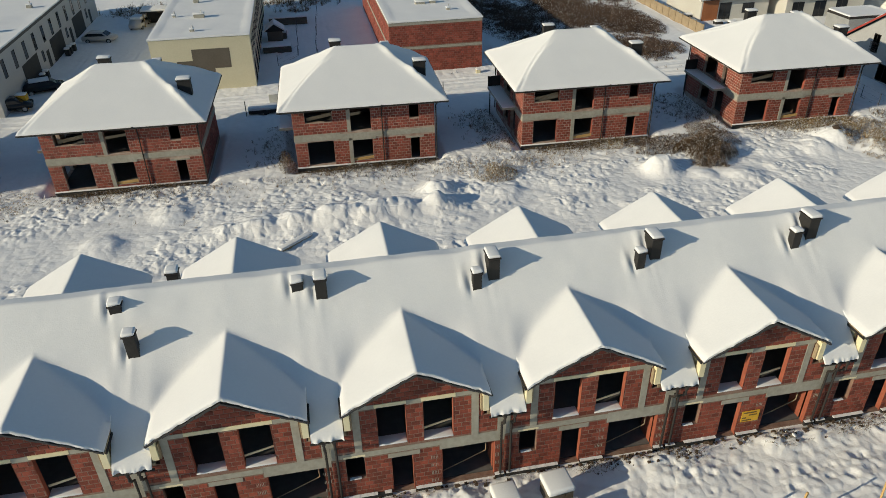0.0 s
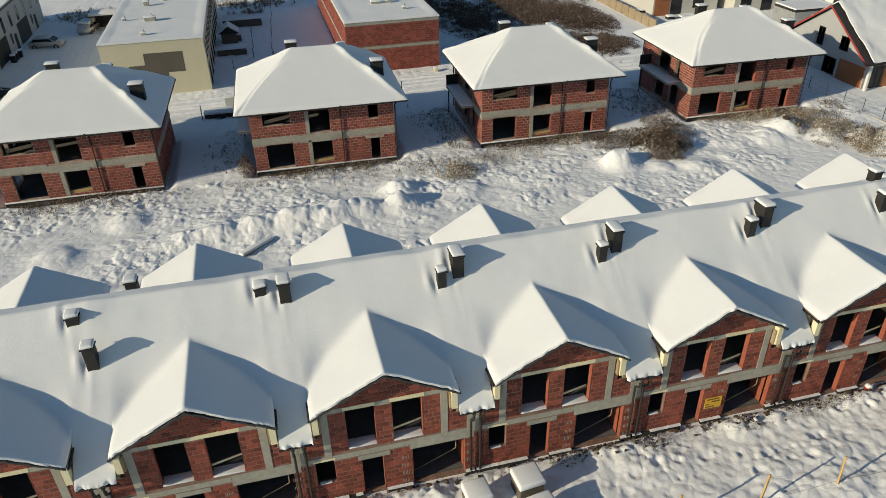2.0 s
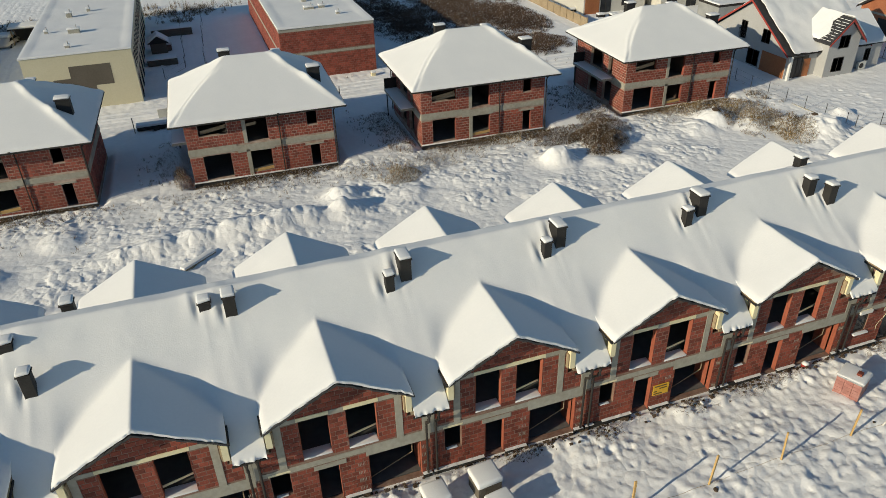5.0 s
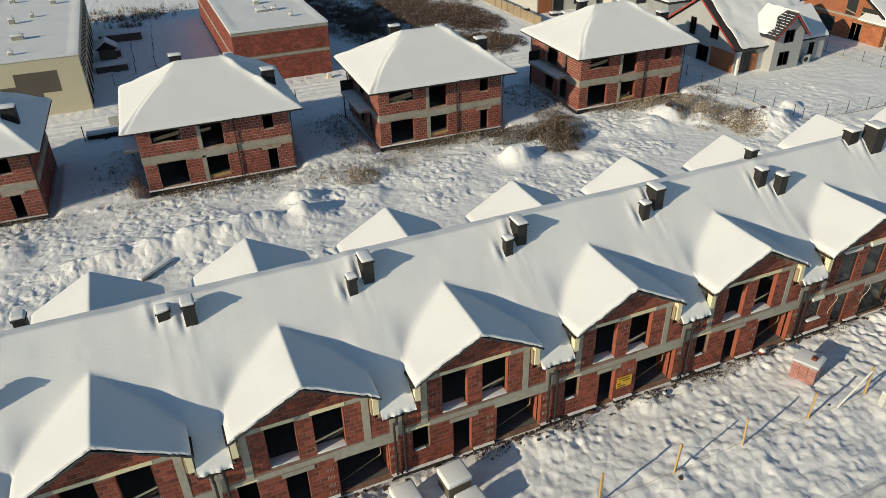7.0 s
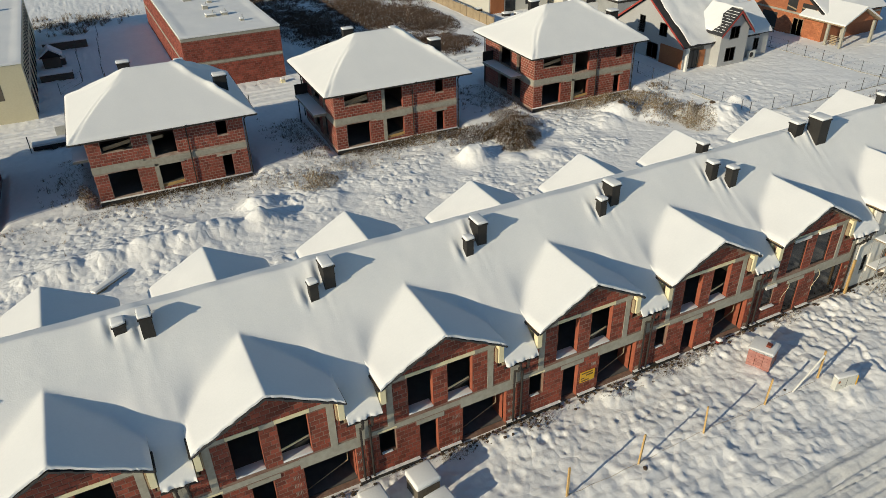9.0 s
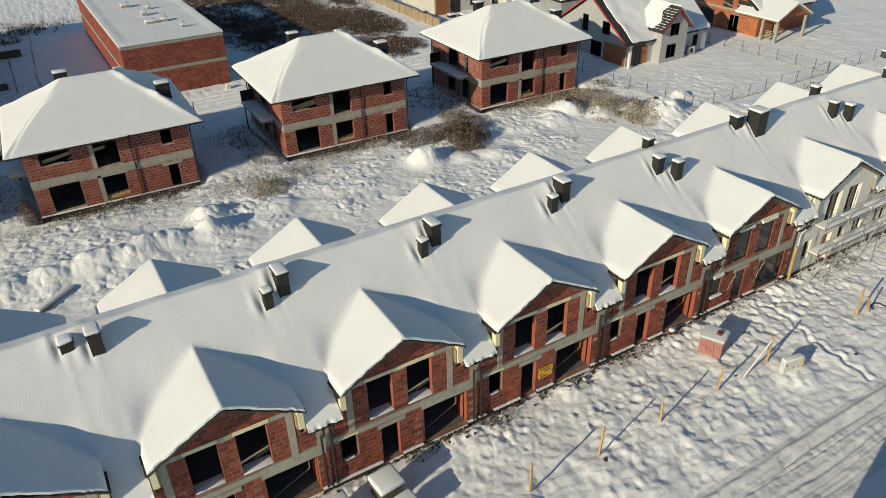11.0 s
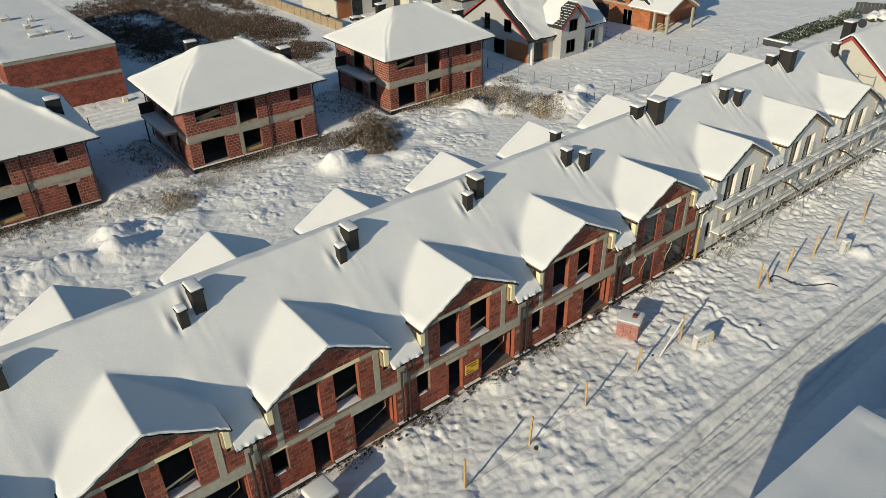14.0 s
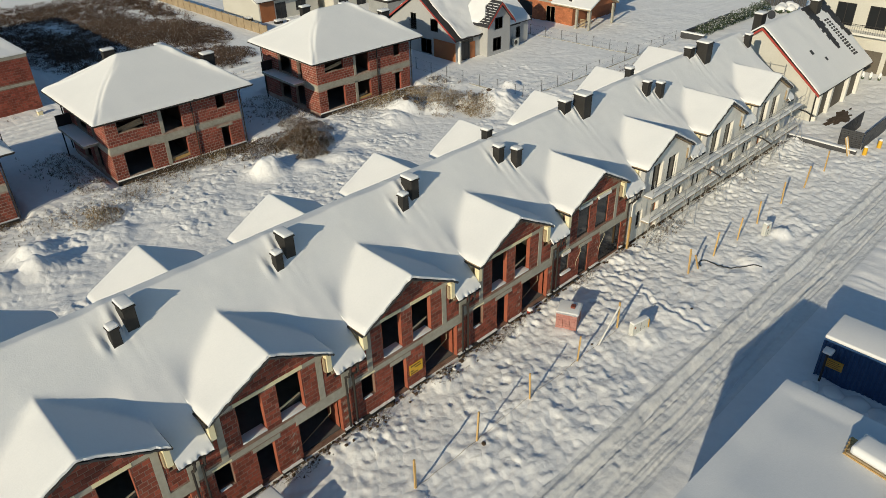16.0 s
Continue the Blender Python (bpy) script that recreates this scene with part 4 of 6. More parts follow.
    # eaves: soffit, fascia, gutter, downpipes
    part("soffit", boxes((-1.05, w + 1.05, -1.05, d + 0.85, 5.40, 5.47)), DARK, v, "dark boarded soffit")
    part("gutter", pipe([(-1.1, -1.1, 5.5), (w + 1.1, -1.1, 5.5)], 0.06), DARK, v)
    part("gutter", pipe([(w + 1.1, -1.1, 5.5), (w + 1.1, d + 0.9, 5.5)], 0.06), DARK, v)
    part("gutter", pipe([(-1.1, -1.1, 5.5), (-1.1, d + 0.9, 5.5)], 0.06), DARK, v)
    part("downpipe", pipe([(7.6, -1.08, 5.5), (7.6, -0.12, 5.1), (7.6, -0.1, 0.0)], 0.05), DARK, v)
    part("downpipe", pipe([(w + 1.05, -1.05, 5.45), (w + 0.3, -0.12, 5.15), (w + 0.12, -0.12, 4.9), (w + 0.12, -0.12, 0.0)], 0.06), DARK, v)
    part("downpipe", pipe([(-1.05, d + 0.8, 5.45), (-0.15, d - 0.1, 5.0), (-0.15, d - 0.1, 0.0)], 0.06), DARK, v)
    part("gutter_outlet", boxes((7.53, 7.67, -1.19, -1.05, 5.44, 5.62)), DARK, v)
    # boards across openings
    part("opening_board", prism([(1.2, 4.1), (3.3, 4.45), (3.3, 4.75), (1.2, 4.4)], "y", 0.35, 0.40), OLDWOOD, v, "board across an opening")
    part("opening_board", prism([(4.95, 0.2), (6.7, 0.35), (6.7, 0.6), (4.95, 0.45)], "y", 0.05, 0.09), WOOD, v)
    # stacks
    for x, y, ww, dd, top in ((4.3, 7.6, 1.0, 0.6, 8.78), (8.75, 6.9, 0.7, 0.6, 8.45), (11.4, 3.1, 1.05, 0.75, 7.85)):
        c = part("chimney", boxes((x - ww / 2, x + ww / 2, y - dd / 2, y + dd / 2, 5.6, top), bevel=0.015), CLINKER, v, "dark clad chimney stack")
        part("cap_slab", boxes((x - ww / 2 - 0.06, x + ww / 2 + 0.06, y - dd / 2 - 0.06, y + dd / 2 + 0.06, top, top + 0.07)), DARK, c)
        part("snow_cap", boxes((x - ww / 2 - 0.05, x + ww / 2 + 0.05, y - dd / 2 - 0.05, y + dd / 2 + 0.05, top + 0.072, top + 0.24), bevel=0.07), SNOW, c, "", True)
        for k in (-1.5, -0.5, 0.5, 1.5):
            part("vent_slot", boxes((x + k * ww / 5 - 0.04, x + k * ww / 5 + 0.04, y - dd / 2 - 0.005, y - dd / 2 + 0.01, top - 0.3, top - 0.2)), RUBBER, c)
    xs, ys, gx, gy, gz = villa_snow(w, d)
    s = sheet("roof_snow", xs, ys, lambda a, b: (gx, gy, gz), SNOW, None, 0.14)
    s.parent = v
    tagged(s, "smooth snow over the hipped roof")
    return v


first = villa()
first.matrix_world = pose(VILLAS[0][0], VILLAS[0][1], 0, 0, 0, -1.5)
# the last copy stands unseen to the left, for the shadow it casts
for a, b in (*VILLAS[1:], (-43.6, 36.0)):
    copy_thing(first, pose(a, b, 0, 0, 0, -1.5))


# ---- buildings beyond ----
def slab_house(name, label, x0, x1, y0, y1, high, wall, fascia, vents=(), fall=0.0):
    """A long flat-roofed block with a parapet and snow inside it; fall: how steeply the cover drops towards +x."""
    h = thing(name, label, "building", x0, y0)
    w, d = x1 - x0, y1 - y0
    part("body", boxes((0, w, 0, d, -0.3, high - 0.35 - fall * w)), wall, h)
    part("parapet", prism([(-0.012, high - 0.349 - fall * w), (w + 0.012, high - 0.349 - fall * w), (w + 0.012, high - fall * w), (-0.012, high)], "y", -0.012, d + 0.012), fascia, h) if fall else part("parapet", merge(boxes((-0.012, w + 0.012, -0.012, 0.22, high - 0.349, high)), boxes((-0.012, w + 0.012, d - 0.22, d + 0.012, high - 0.349, high)),
                          boxes((-0.012, 0.22, 0.221, d - 0.221, high - 0.349, high)), boxes((w - 0.22, w + 0.012, 0.221, d - 0.221, high - 0.349, high))), fascia, h)
    xs, ys = lines((-0.08, w + 0.081, w / 24 + 0.006)), lines((-0.08, d + 0.081, 0.4))

    def cover(x, y):
        e = np.minimum(np.minimum(x + 0.08, w + 0.08 - x), np.minimum(y + 0.08, d + 0.08 - y))
        return x, y, high + 0.20 - 0.13 * step(0.35, 0.7, e) - 0.08 * np.clip(1 - e / 0.3, 0, 1) ** 2 + 0.07 * fbm(x * 0.5, y * 0.4 + x0, 7) + 0.03 * np.sin(y * 0.9) * step(0.5, 1.5, e) - fall * x
    s = sheet("roof_snow", xs, ys, cover, SNOW, None, 0.15)
    s.parent = h
    for x, y, a, b, c in vents:
        v = part("roof_vent", boxes((x - a, x + a, y - b, y + b, high - 0.2, high + c), bevel=0.01), CONCRETE, h, "low roof vent block")
        part("vent_snow", boxes((x - a - 0.05, x + a + 0.05, y - b - 0.05, y + b + 0.05, high + c + 0.001, high + c + 0.16), bevel=0.06), SNOW, v, "", True)
        part("vent_pipe", rod((x + a * 0.5, y, high + c), (x + a * 0.5, y, high + c + 0.45), 0.06), STEEL, v)
    return h


def window(parent, plane, u0, u1, z0, z1, side="-y", frame_mat=None, depth=0.07, bars=1):
    """A framed pane set on a wall; plane: the wall's place, side: the way it looks."""
    fm = frame_mat or DARK
    s = -1 if side[0] == "-" else 1
    flip = side[1] == "x"
    n = bars + 1
    cuts = [(u0 + 0.07 + (u1 - u0 - 0.07) * k / n, u0 + (u1 - u0 - 0.07) * (k + 1) / n, z0 + 0.07, z1 - 0.07) for k in range(n)]
    a, b = sorted((plane + s * 0.02, plane - s * depth))
    w = part("window", holed(u0, u1, z0, z1, cuts, a, b, flip), fm, parent, "dark framed window")
    q = plane - s * 0.01
    for c in cuts:
        span = (q - 0.008, q + 0.008, c[0], c[1], c[2], c[3]) if flip else (c[0], c[1], q - 0.008, q + 0.008, c[2], c[3])
        part("pane", boxes(span), GLASS, w)
    return w


cream = slab_house("flat_roofed_block", "pale yellow rendered block with grey stepped patch, flat snowy roof", -17.05, -6.35, 59.7, 98, 6.0, YELLOWRENDER, YELLOWRENDER,
                   ((4.6, 9.0, 0.6, 0.35, 0.55), (3.4, 17.5, 0.3, 0.3, 0.6), (1.6, 10.0, 0.18, 0.18, 0.35), (4.4, 2.6, 0.22, 0.2, 0.35), (5.4, 20.0, 0.2, 0.2, 0.4), (7.5, 27, 0.3, 0.3, 0.5), (2.5, 30, 0.3, 0.3, 0.5)))
part("wall_patch", prism([(2.55, 1.0), (6.45, 1.0), (6.5, 2.58), (8.3, 2.55), (8.35, 4.75), (4.3, 4.78), (4.25, 3.54), (2.55, 3.54)], "y", -0.012, -0.003), TAUPE, cream, "grey brown stepped wall patch")
for k in range(9):
    y = 1.5 + 3.9 * k
    part("wall_panel", boxes((10.703, 10.72, y, y + 1.9, 0.0, 2.7)), TAUPE, cream, "dark cladding panel")
    window(cream, 10.725, y + 0.2, y + 1.6, 0.1, 2.2, "+x")
    window(cream, 10.705, y + 0.1, y + 0.9, 3.3, 5.1, "+x")
    window(cream, 10.705, y + 2.2, y + 3.0, 3.3, 5.1, "+x")

white = slab_house("flat_roofed_block", "long white rendered block with dark garage panels and snowy roof", -46.0, -32.0, 56.0, 101, 6.0, GREYRENDER, TILE,
                   ((11.0, 12, 0.35, 0.35, 0.5), (8.5, 16, 0.3, 0.3, 0.5), (11.5, 24, 0.3, 0.3, 0.5)))
for k in range(12):
    y = 6.9 + 3.62 * k - 3.62
    window(white, 14.005, y, y + 0.95, 3.15, 5.1, "+x", bars=0)
for y in (8.6, 19.8, 31.0):
    part("garage_panel", boxes((14.002, 14.03, y, y + 5.6, 0.0, 2.95)), RUBBER, white, "anthracite garage front")
    window(white, 14.005, y + 7.2, y + 8.0, 1.3, 2.6, "+x", bars=0)
    part("entrance_door", boxes((14.002, 14.04, y + 8.9, y + 9.9, 0.0, 2.15)), RUBBER, white)

shell = slab_house("brick_shell", "unfinished red brick block with concrete bands and flat snowy roof", 9.2, 20.2, 60.4, 96, 6.0, MORTAR, CONCRETE,
                   ((5.0, 8.4, 0.6, 0.4, 0.35), (6.6, 8.4, 0.35, 0.35, 0.4), (5.2, 13, 0.3, 0.3, 0.45), (4.0, 19, 0.5, 0.4, 0.4), (7.8, 4.5, 0.2, 0.2, 0.3), (6.3, 16, 0.25, 0.25, 0.4)))
part("brickwork", joined_blocks(courses(0, 11, 0, 5.6, [(0, 11, 2.85, 3.15)], 0.42, 0.25), -0.014, 0, 0.0135), FARBRICK, shell)["kind"] = "stuff"
part("brickwork", joined_blocks(courses(0, 35.6, 0, 5.6, [(0, 35.6, 2.85, 3.15)], 0.42, 0.25), -0.014, -1, 0.0135), FARBRICK, shell)["kind"] = "stuff"
part("concrete_band", boxes((0.0, 11.0, -0.04, -0.001, 2.86, 3.14)), CONCRETE, shell)
part("concrete_band", boxes((-0.04, -0.001, 0.0, 35.6, 2.86, 3.14)), CONCRETE, shell)


def pitched(name, label, x0, x1, y0, y1, eave, top, wall, over=0.5, verge=REDTRIM, wild=0.10, slid=0.0):
    """A house with a ridge along x, its gables boarded with a coloured verge, and snow on both slopes; slid: how far the snow has left the verge."""
    h = thing(name, label, "house", x0, y0)
    w, d = x1 - x0, y1 - y0
    m = d / 2
    part("body", prism([(0, -0.3), (d, -0.3), (d, eave), (m, top - 0.35), (0, eave)], "x", 0, w), wall, h)
    k = (top - eave) / (m + over)
    for s in (-1, 1):
        out = m + s * (m + over)
        line = [(m, top - 0.30), (out, eave - 0.15), (out, eave - 0.02), (m, top - 0.17)]
        part("roof_slope", prism(line, "x", -over, w + over), TILE, h, "dark tiled slope")
        for x in (-over - 0.05, w + over):
            part("verge_board", prism([(m, top - 0.42), (out, eave - 0.27), (out, eave - 0.03), (m, top - 0.18)], "x", x, x + 0.05), verge, h, "painted verge board")
        part("gutter", rod((-over, out, eave - 0.1), (w + over, out, eave - 0.1), 0.06), DARK, h)
    xs, ys = lines((-over + 0.05, w + over, 0.3)), lines((-over - 0.02, d + over + 0.03, 0.25))

    def cover(x, y):
        z = top + 0.04 - k * soft_abs(y - m, 0.15) + wild * fbm(x * 0.6, y * 0.6, 15 + int(x0))
        e = np.minimum(np.minimum(x + over, w + over - x), np.minimum(y + over, d + over - y))
        z = z - 0.1 * np.clip(1 - e / 0.3, 0, 1) ** 2
        if slid:
            x = x + (slid + 0.35 * (fbm(y * 1.1, y * 0, 19) - 0.5)) * np.clip(1 - (x + over) / 3.0, 0, 1)
            z = z + 0.22 * domes(x * 0.8, y * 0.9, 18) * step(0.45, 0.7, fbm(x * 0.35, y * 0.35, 20))
        return x, y, z
    s = sheet("roof_snow", xs, ys, cover, SNOW, None, 0.14)
    s.parent = h
    return h


def stack(parent, x, y, w, d, z0, z1):
    c = part("chimney", boxes((x - w / 2, x + w / 2, y - d / 2, y + d / 2, z0, z1), bevel=0.015), CLINKER, parent, "dark clad chimney stack")
    part("cap_slab", boxes((x - w / 2 - 0.07, x + w / 2 + 0.07, y - d / 2 - 0.07, y + d / 2 + 0.07, z1, z1 + 0.08)), DARK, c)
    part("snow_cap", boxes((x - w / 2 - 0.05, x + w / 2 + 0.05, y - d / 2 - 0.05, y + d / 2 + 0.05, z1 + 0.081, z1 + 0.25), bevel=0.07), SNOW, c, "", True)
    return c


# the grey house with red verges
red = pitched("gabled_house", "light grey rendered house with red verges and snowy roof", 61.2, 72.0, 38.6, 51.6, 2.9, 7.7, GREYRENDER, wild=0.3, slid=0.75)
window(red, -0.002, 4.3, 6.2, 0.3, 2.1, "-x")
part("garage_door", boxes((-0.03, -0.002, 0.1, 3.9, 0.0, 2.35)), RUST, red, "brown boarded garage door")
window(red, -0.002, 7.0, 8.0, 2.9, 4.9, "-x")
window(red, -0.002, 3.1, 4.4, 3.2, 4.7, "-x")
part("porch_pillar", boxes((-0.15, 0.12, -0.75, -0.45, -0.1, 2.75)), WHITE, red)
# flat dark sheet on the wall, standing in for the porch's shade
part("porch_shade_panel", boxes((0.6, 3.0, -0.03, -0.002, 0.0, 2.5)), TAUPE, red)
window(red, -0.035, 0.8, 2.2, 0.05, 2.3, "-y")
part("front_door", boxes((2.4, 3.3, -0.06, -0.003, 0.0, 2.1)), RUST, red, "brown front door")
part("wing", prism([(4.2, -0.3), (8.4, -0.3), (8.4, 4.2), (6.3, 6.3), (4.2, 4.2)], "y", -1.3, 3.2), GREYRENDER, red)
for s in (-1, 1):
    x = 6.3 + s * 2.55
    part("wing_roof", prism([(6.3, 6.35), (x, 3.8), (x, 3.95), (6.3, 6.5)], "y", -1.75, 3.0), TILE, red)
    part("verge_board", prism([(6.3, 6.18), (x, 3.62), (x, 3.86), (6.3, 6.42)], "y", -1.8, -1.755), REDTRIM, red)
    us, vs = lines((0.0, 2.5, 0.15)), lines((-1.72, 3.0, 0.15))

    def wing_cover(u, v, s=s):
        torn = -0.1 + 0.35 * np.sin(u * 3.1) + 0.6 * (vnoise(u * 2.2, u * 0, 27) - 0.5)
        y = np.where(v < torn, torn + 0.02 * v, v) if s < 0 else v
        return 6.3 + s * u, y, 6.66 - u + 0.10 * fbm(u * 1.3, v * 1.3, 26) - 0.09 * np.clip(1 - (2.4 - u) / 0.25, 0, 1) ** 2
    sheet("wing_snow", us, vs, wing_cover, SNOW, None, 0.12).parent = red
snowed = random.Random(8)
for k in range(9):
    u, v = 0.3 + 0.25 * k, -1.7 + snowed.uniform(0, 0.3)
    while v < 0.0:
        long = snowed.uniform(0.3, 0.9)
        part("snow_row", boxes((6.3 - u - 0.07, 6.3 - u, v, min(v + long, 0.35), 6.49 - u, 6.545 - u), bevel=0.015), SNOW, red, "snow left along a tile row")
        v += long + snowed.uniform(0.1, 0.4)
for k in range(9):
    part("balcony_bar", rod((-0.14, 6.9 + 0.15 * k, 2.95), (-0.14, 6.9 + 0.15 * k, 3.95), 0.015, 5), DARK, red)
part("balcony_rail", boxes((-0.17, -0.11, 6.85, 8.15, 3.95, 4.0)), DARK, red)
window(red, -1.302, 5.5, 6.9, 3.2, 4.6, "-y")
window(red, -1.302, 5.2, 6.7, 0.6, 2.2, "-y")
annex = pitched("house_annex", "low grey annex with snow-covered roof beside the house", 69.7, 74.5, 38.4, 45.0, 3.0, 5.8, GREYRENDER, 0.3, DARK)
window(annex, -0.002, 2.4, 3.2, 0.9, 2.3, "-y")
heat = part("heat_pump", boxes((1.2, 2.2, -0.75, -0.4, 0.2, 1.1), bevel=0.03), PLASTICGREY, annex, "white heat pump box")
part("fan_grille", rod((1.55, -0.77, 0.65), (1.55, -0.75, 0.65), 0.3, 16), DARK, heat)
stack(red, 2.5, 8.9, 0.9, 0.7, 5.0, 8.4)

# the orange brick shell with a porch
orange = pitched("brick_house", "unfinished orange brick house with snowy roof and porch posts", 84.2, 95, 38.4, 51.0, 3.4, 7.6, ORANGE, 0.4, DARK, 0.2)
part("brickwork", joined_blocks(courses(0, 12.6, 0, 3.3, [(3.0, 4.6, 0.0, 2.3), (7.5, 9.0, 0.8, 2.3)], 0.42, 0.25), -0.014, -1, 0.0135), ORANGE, orange)["kind"] = "stuff"
window(orange, -0.002, 3.0, 4.6, 0.05, 2.3, "-x", OLDWOOD)
part("concrete_band", boxes((-0.05, -0.015, 0.0, 12.6, 2.75, 3.0)), CONCRETE, orange, "cast concrete ring beam")
part("concrete_band", boxes((0.0, 10.8, -0.05, -0.002, 2.75, 3.0)), CONCRETE, orange)
# black sheets on a solid wall, painted as the dark inside of openings
for y0_, y1_, z0_, z1_ in ((1.4, 3.6, 3.15, 4.3), (4.4, 5.9, 3.05, 5.2), (7.2, 9.6, 0.1, 2.4)):
    part("opening", boxes((-0.022, -0.016, y0_, y1_, z0_, z1_)), RUBBER, orange, "black sheet painted as the dark inside of an opening")
    part("opening_board", prism([(y0_, z0_ + 0.2), (y1_, z0_ + 0.5), (y1_, z0_ + 0.65), (y0_, z0_ + 0.35)], "x", -0.05, -0.023), OLDWOOD, orange)
for x, y in ((-0.6, -1.2), (-0.4, -3.2), (5.0, -3.3), (2.2, -1.2)):
    part("porch_post", boxes((x - 0.15, x + 0.15, y - 0.15, y + 0.15, -0.1, 2.9)), CONCRETE, orange, "bare concrete post")
for s in (-1, 1):
    x = 2.3 + s * 3.4
    part("porch_roof", prism([(2.3, 4.6), (x, 2.85), (x, 3.0), (2.3, 4.75)], "y", -3.7, 3.0), OLDWOOD, orange)
    part("porch_snow", prism([(2.3, 4.76), (x, 3.01), (x, 3.2), (2.3, 5.0)], "y", -3.75, 3.0), SNOW, orange)
part("porch_gable", prism([(-0.6, 3.0), (5.2, 3.0), (2.3, 4.55)], "y", -3.1, -3.0), ORANGE, orange)
pal = thing("wooden_pallet", "wooden pallet leaning under the porch", "pallet", 84.5, 36.9)
for k in range(6):
    part("slat", boxes((-0.02, 0.02, -0.6, 0.6, 0.15 + 0.2 * k, 0.27 + 0.2 * k)), OLDWOOD, pal)

# cream bungalows and the boarded fence on the far side of the heath
far = pitched("bungalow", "cream bungalow with timber panels and snowy roof", 55.5, 66.0, 73.5, 84.0, 3.2, 5.6, CREAMRENDER, 0.6, WHITE)
part("timber_panel", boxes((0.2, 2.6, -0.05, -0.002, 0.0, 3.0)), RUST, far, "orange timber wall panel")
window(far, -0.005, 2.8, 4.6, 0.05, 2.5, "-y")
window(far, -0.005, 6.4, 8.2, 0.9, 2.3, "-y")
far2 = pitched("bungalow", "white bungalow with broad snowy roof", 67.5, 80.0, 71.5, 83.5, 3.2, 5.8, CREAMRENDER, 0.6, WHITE)
for x in (1.0, 4.5, 8.0):
    window(far2, -0.005, x, x + 1.8, 0.2, 2.4, "-y")
stack(far2, 2.0, 3.2, 0.9, 0.8, 4.5, 6.8)
shed = slab_house("garden_shed", "grey metal garden shed with snow on its roof", 70.0, 76.5, 61.5, 66.0, 2.6, STEEL, DARK)
far3 = pitched("gabled_house", "distant white house with snowy roof", 84, 98, 66, 78, 3.2, 7.4, WHITE, 0.5, DARK)
far4 = pitched("bungalow", "distant cream house with snowy roof", 58, 74, 98, 112, 3.2, 7.0, CREAMRENDER, 0.5, DARK)
fence = thing("board_fence", "weathered yellow-brown board fence between the plots", "fence", 52.2, 66.5)
for k in range(22):
    b = part("fence_panel", boxes((-0.03, 0.03, k * 2.02, k * 2.02 + 1.92, 0.05, 1.55), bevel=0.01), OLDWOOD, fence)
    part("fence_post", boxes((-0.07, 0.07, k * 2.02 - 0.07, k * 2.02 - 0.005, -0.2, 1.7)), OLDWOOD, fence)
for x, y in ((57.2, 71.4), (58.9, 70.6), (60.5, 69.6), (55.0, 76.0)):
    pl = thing("planter_box", "dark planter box capped with snow", "planter", x, y, 0, 0, "planters by the bungalow")
    part("box_body", boxes((-0.55, 0.55, -0.4, 0.4, -0.1, 0.5), bevel=0.02), DARK, pl)
    part("snow_cap", boxes((-0.56, 0.56, -0.41, 0.41, 0.501, 0.75), bevel=0.08), SNOW, pl, "", True)

# the cream house at the end of the terrace, and its neighbour
end = pitched("gabled_house", "cream house with red verges, dark tiles bare of snow in streaks", 70.4, 83.4, -0.1, 12.0, 3.05, 8.35, CREAMRENDER, 0.5)


def bare(name, x0, x1, y_top, y_low, seed, ragged, lean=0.0, taper=0.0):
    """A streak of uncovered tiles on the front slope, lying just over the snow, with a torn outline."""
    r = random.Random(seed)
    n = max(1, round((y_top - y_low) / 0.24))
    spans = []
    for i in range(n):
        f = i / n
        shift, inset = lean * f, taper * f
        spans.append((x0 + shift + inset + r.uniform(-ragged, ragged), x1 + shift - inset + r.uniform(-ragged, ragged), y_top + (y_low - y_top) * (i + 1) / n, y_top + (y_low - y_top) * i / n))
    bm = boxes(*[(a, b, c, d, -0.1, 0.0) for a, b, c, d in spans if b - a > 0.05])
    for v in bm.verts:
        v.co.z += 8.35 + 0.25 - 0.809 * abs(6.05 - v.co.y)
    bmesh.ops.recalc_face_normals(bm, faces=bm.faces[:])
    part(name, bm, TILE, end, "dark tiles bare of snow")


bare("bare_tiles", 8.0, 9.9, 5.95, 1.7, 1, 0.22, 0.15, 0.65)
bare("bare_tiles", 11.7, 13.5, 5.95, 2.2, 3, 0.25, 0.3, 0.5)
for k in range(14):
    for x in (10.35, 10.95):
        bare("bare_tile_row", x + 0.02 * k, x + 0.4 + 0.02 * k, 4.3 - 0.27 * k, 4.14 - 0.27 * k, 4 + k, 0.05)
bare("skylight", 3.2, 3.7, 2.6, 2.2, 20, 0.02)
bare("bare_tiles", 5.0, 5.3, 1.6, 1.3, 21, 0.03)
window(end, -0.002, 4.0, 5.2, 0.9, 2.3, "-x")
# dark sheet drawn as the shade between the porch pillars
part("porch_shade_panel", boxes((0.9, 12.4, -0.03, -0.002, 0.0, 2.75)), TAUPE, end, "dark sheet painted as the shade behind the pillars")
part("corner_downpipe", pipe([(0.1, -0.55, 3.0), (0.0, -0.1, 2.6), (0.0, -0.1, 0.0)], 0.06), DARK, end)
for x in (0.4, 3.3, 7.6, 11.0):
    part("porch_pillar", boxes((x, x + 0.45, -0.4, -0.05, -0.2, 3.0)), WHITE, end)
stack(end, 3.2, 8.0, 1.1, 0.8, 6.0, 8.45)
stack(end, 10.2, 5.4, 1.2, 0.8, 6.8, 8.95)
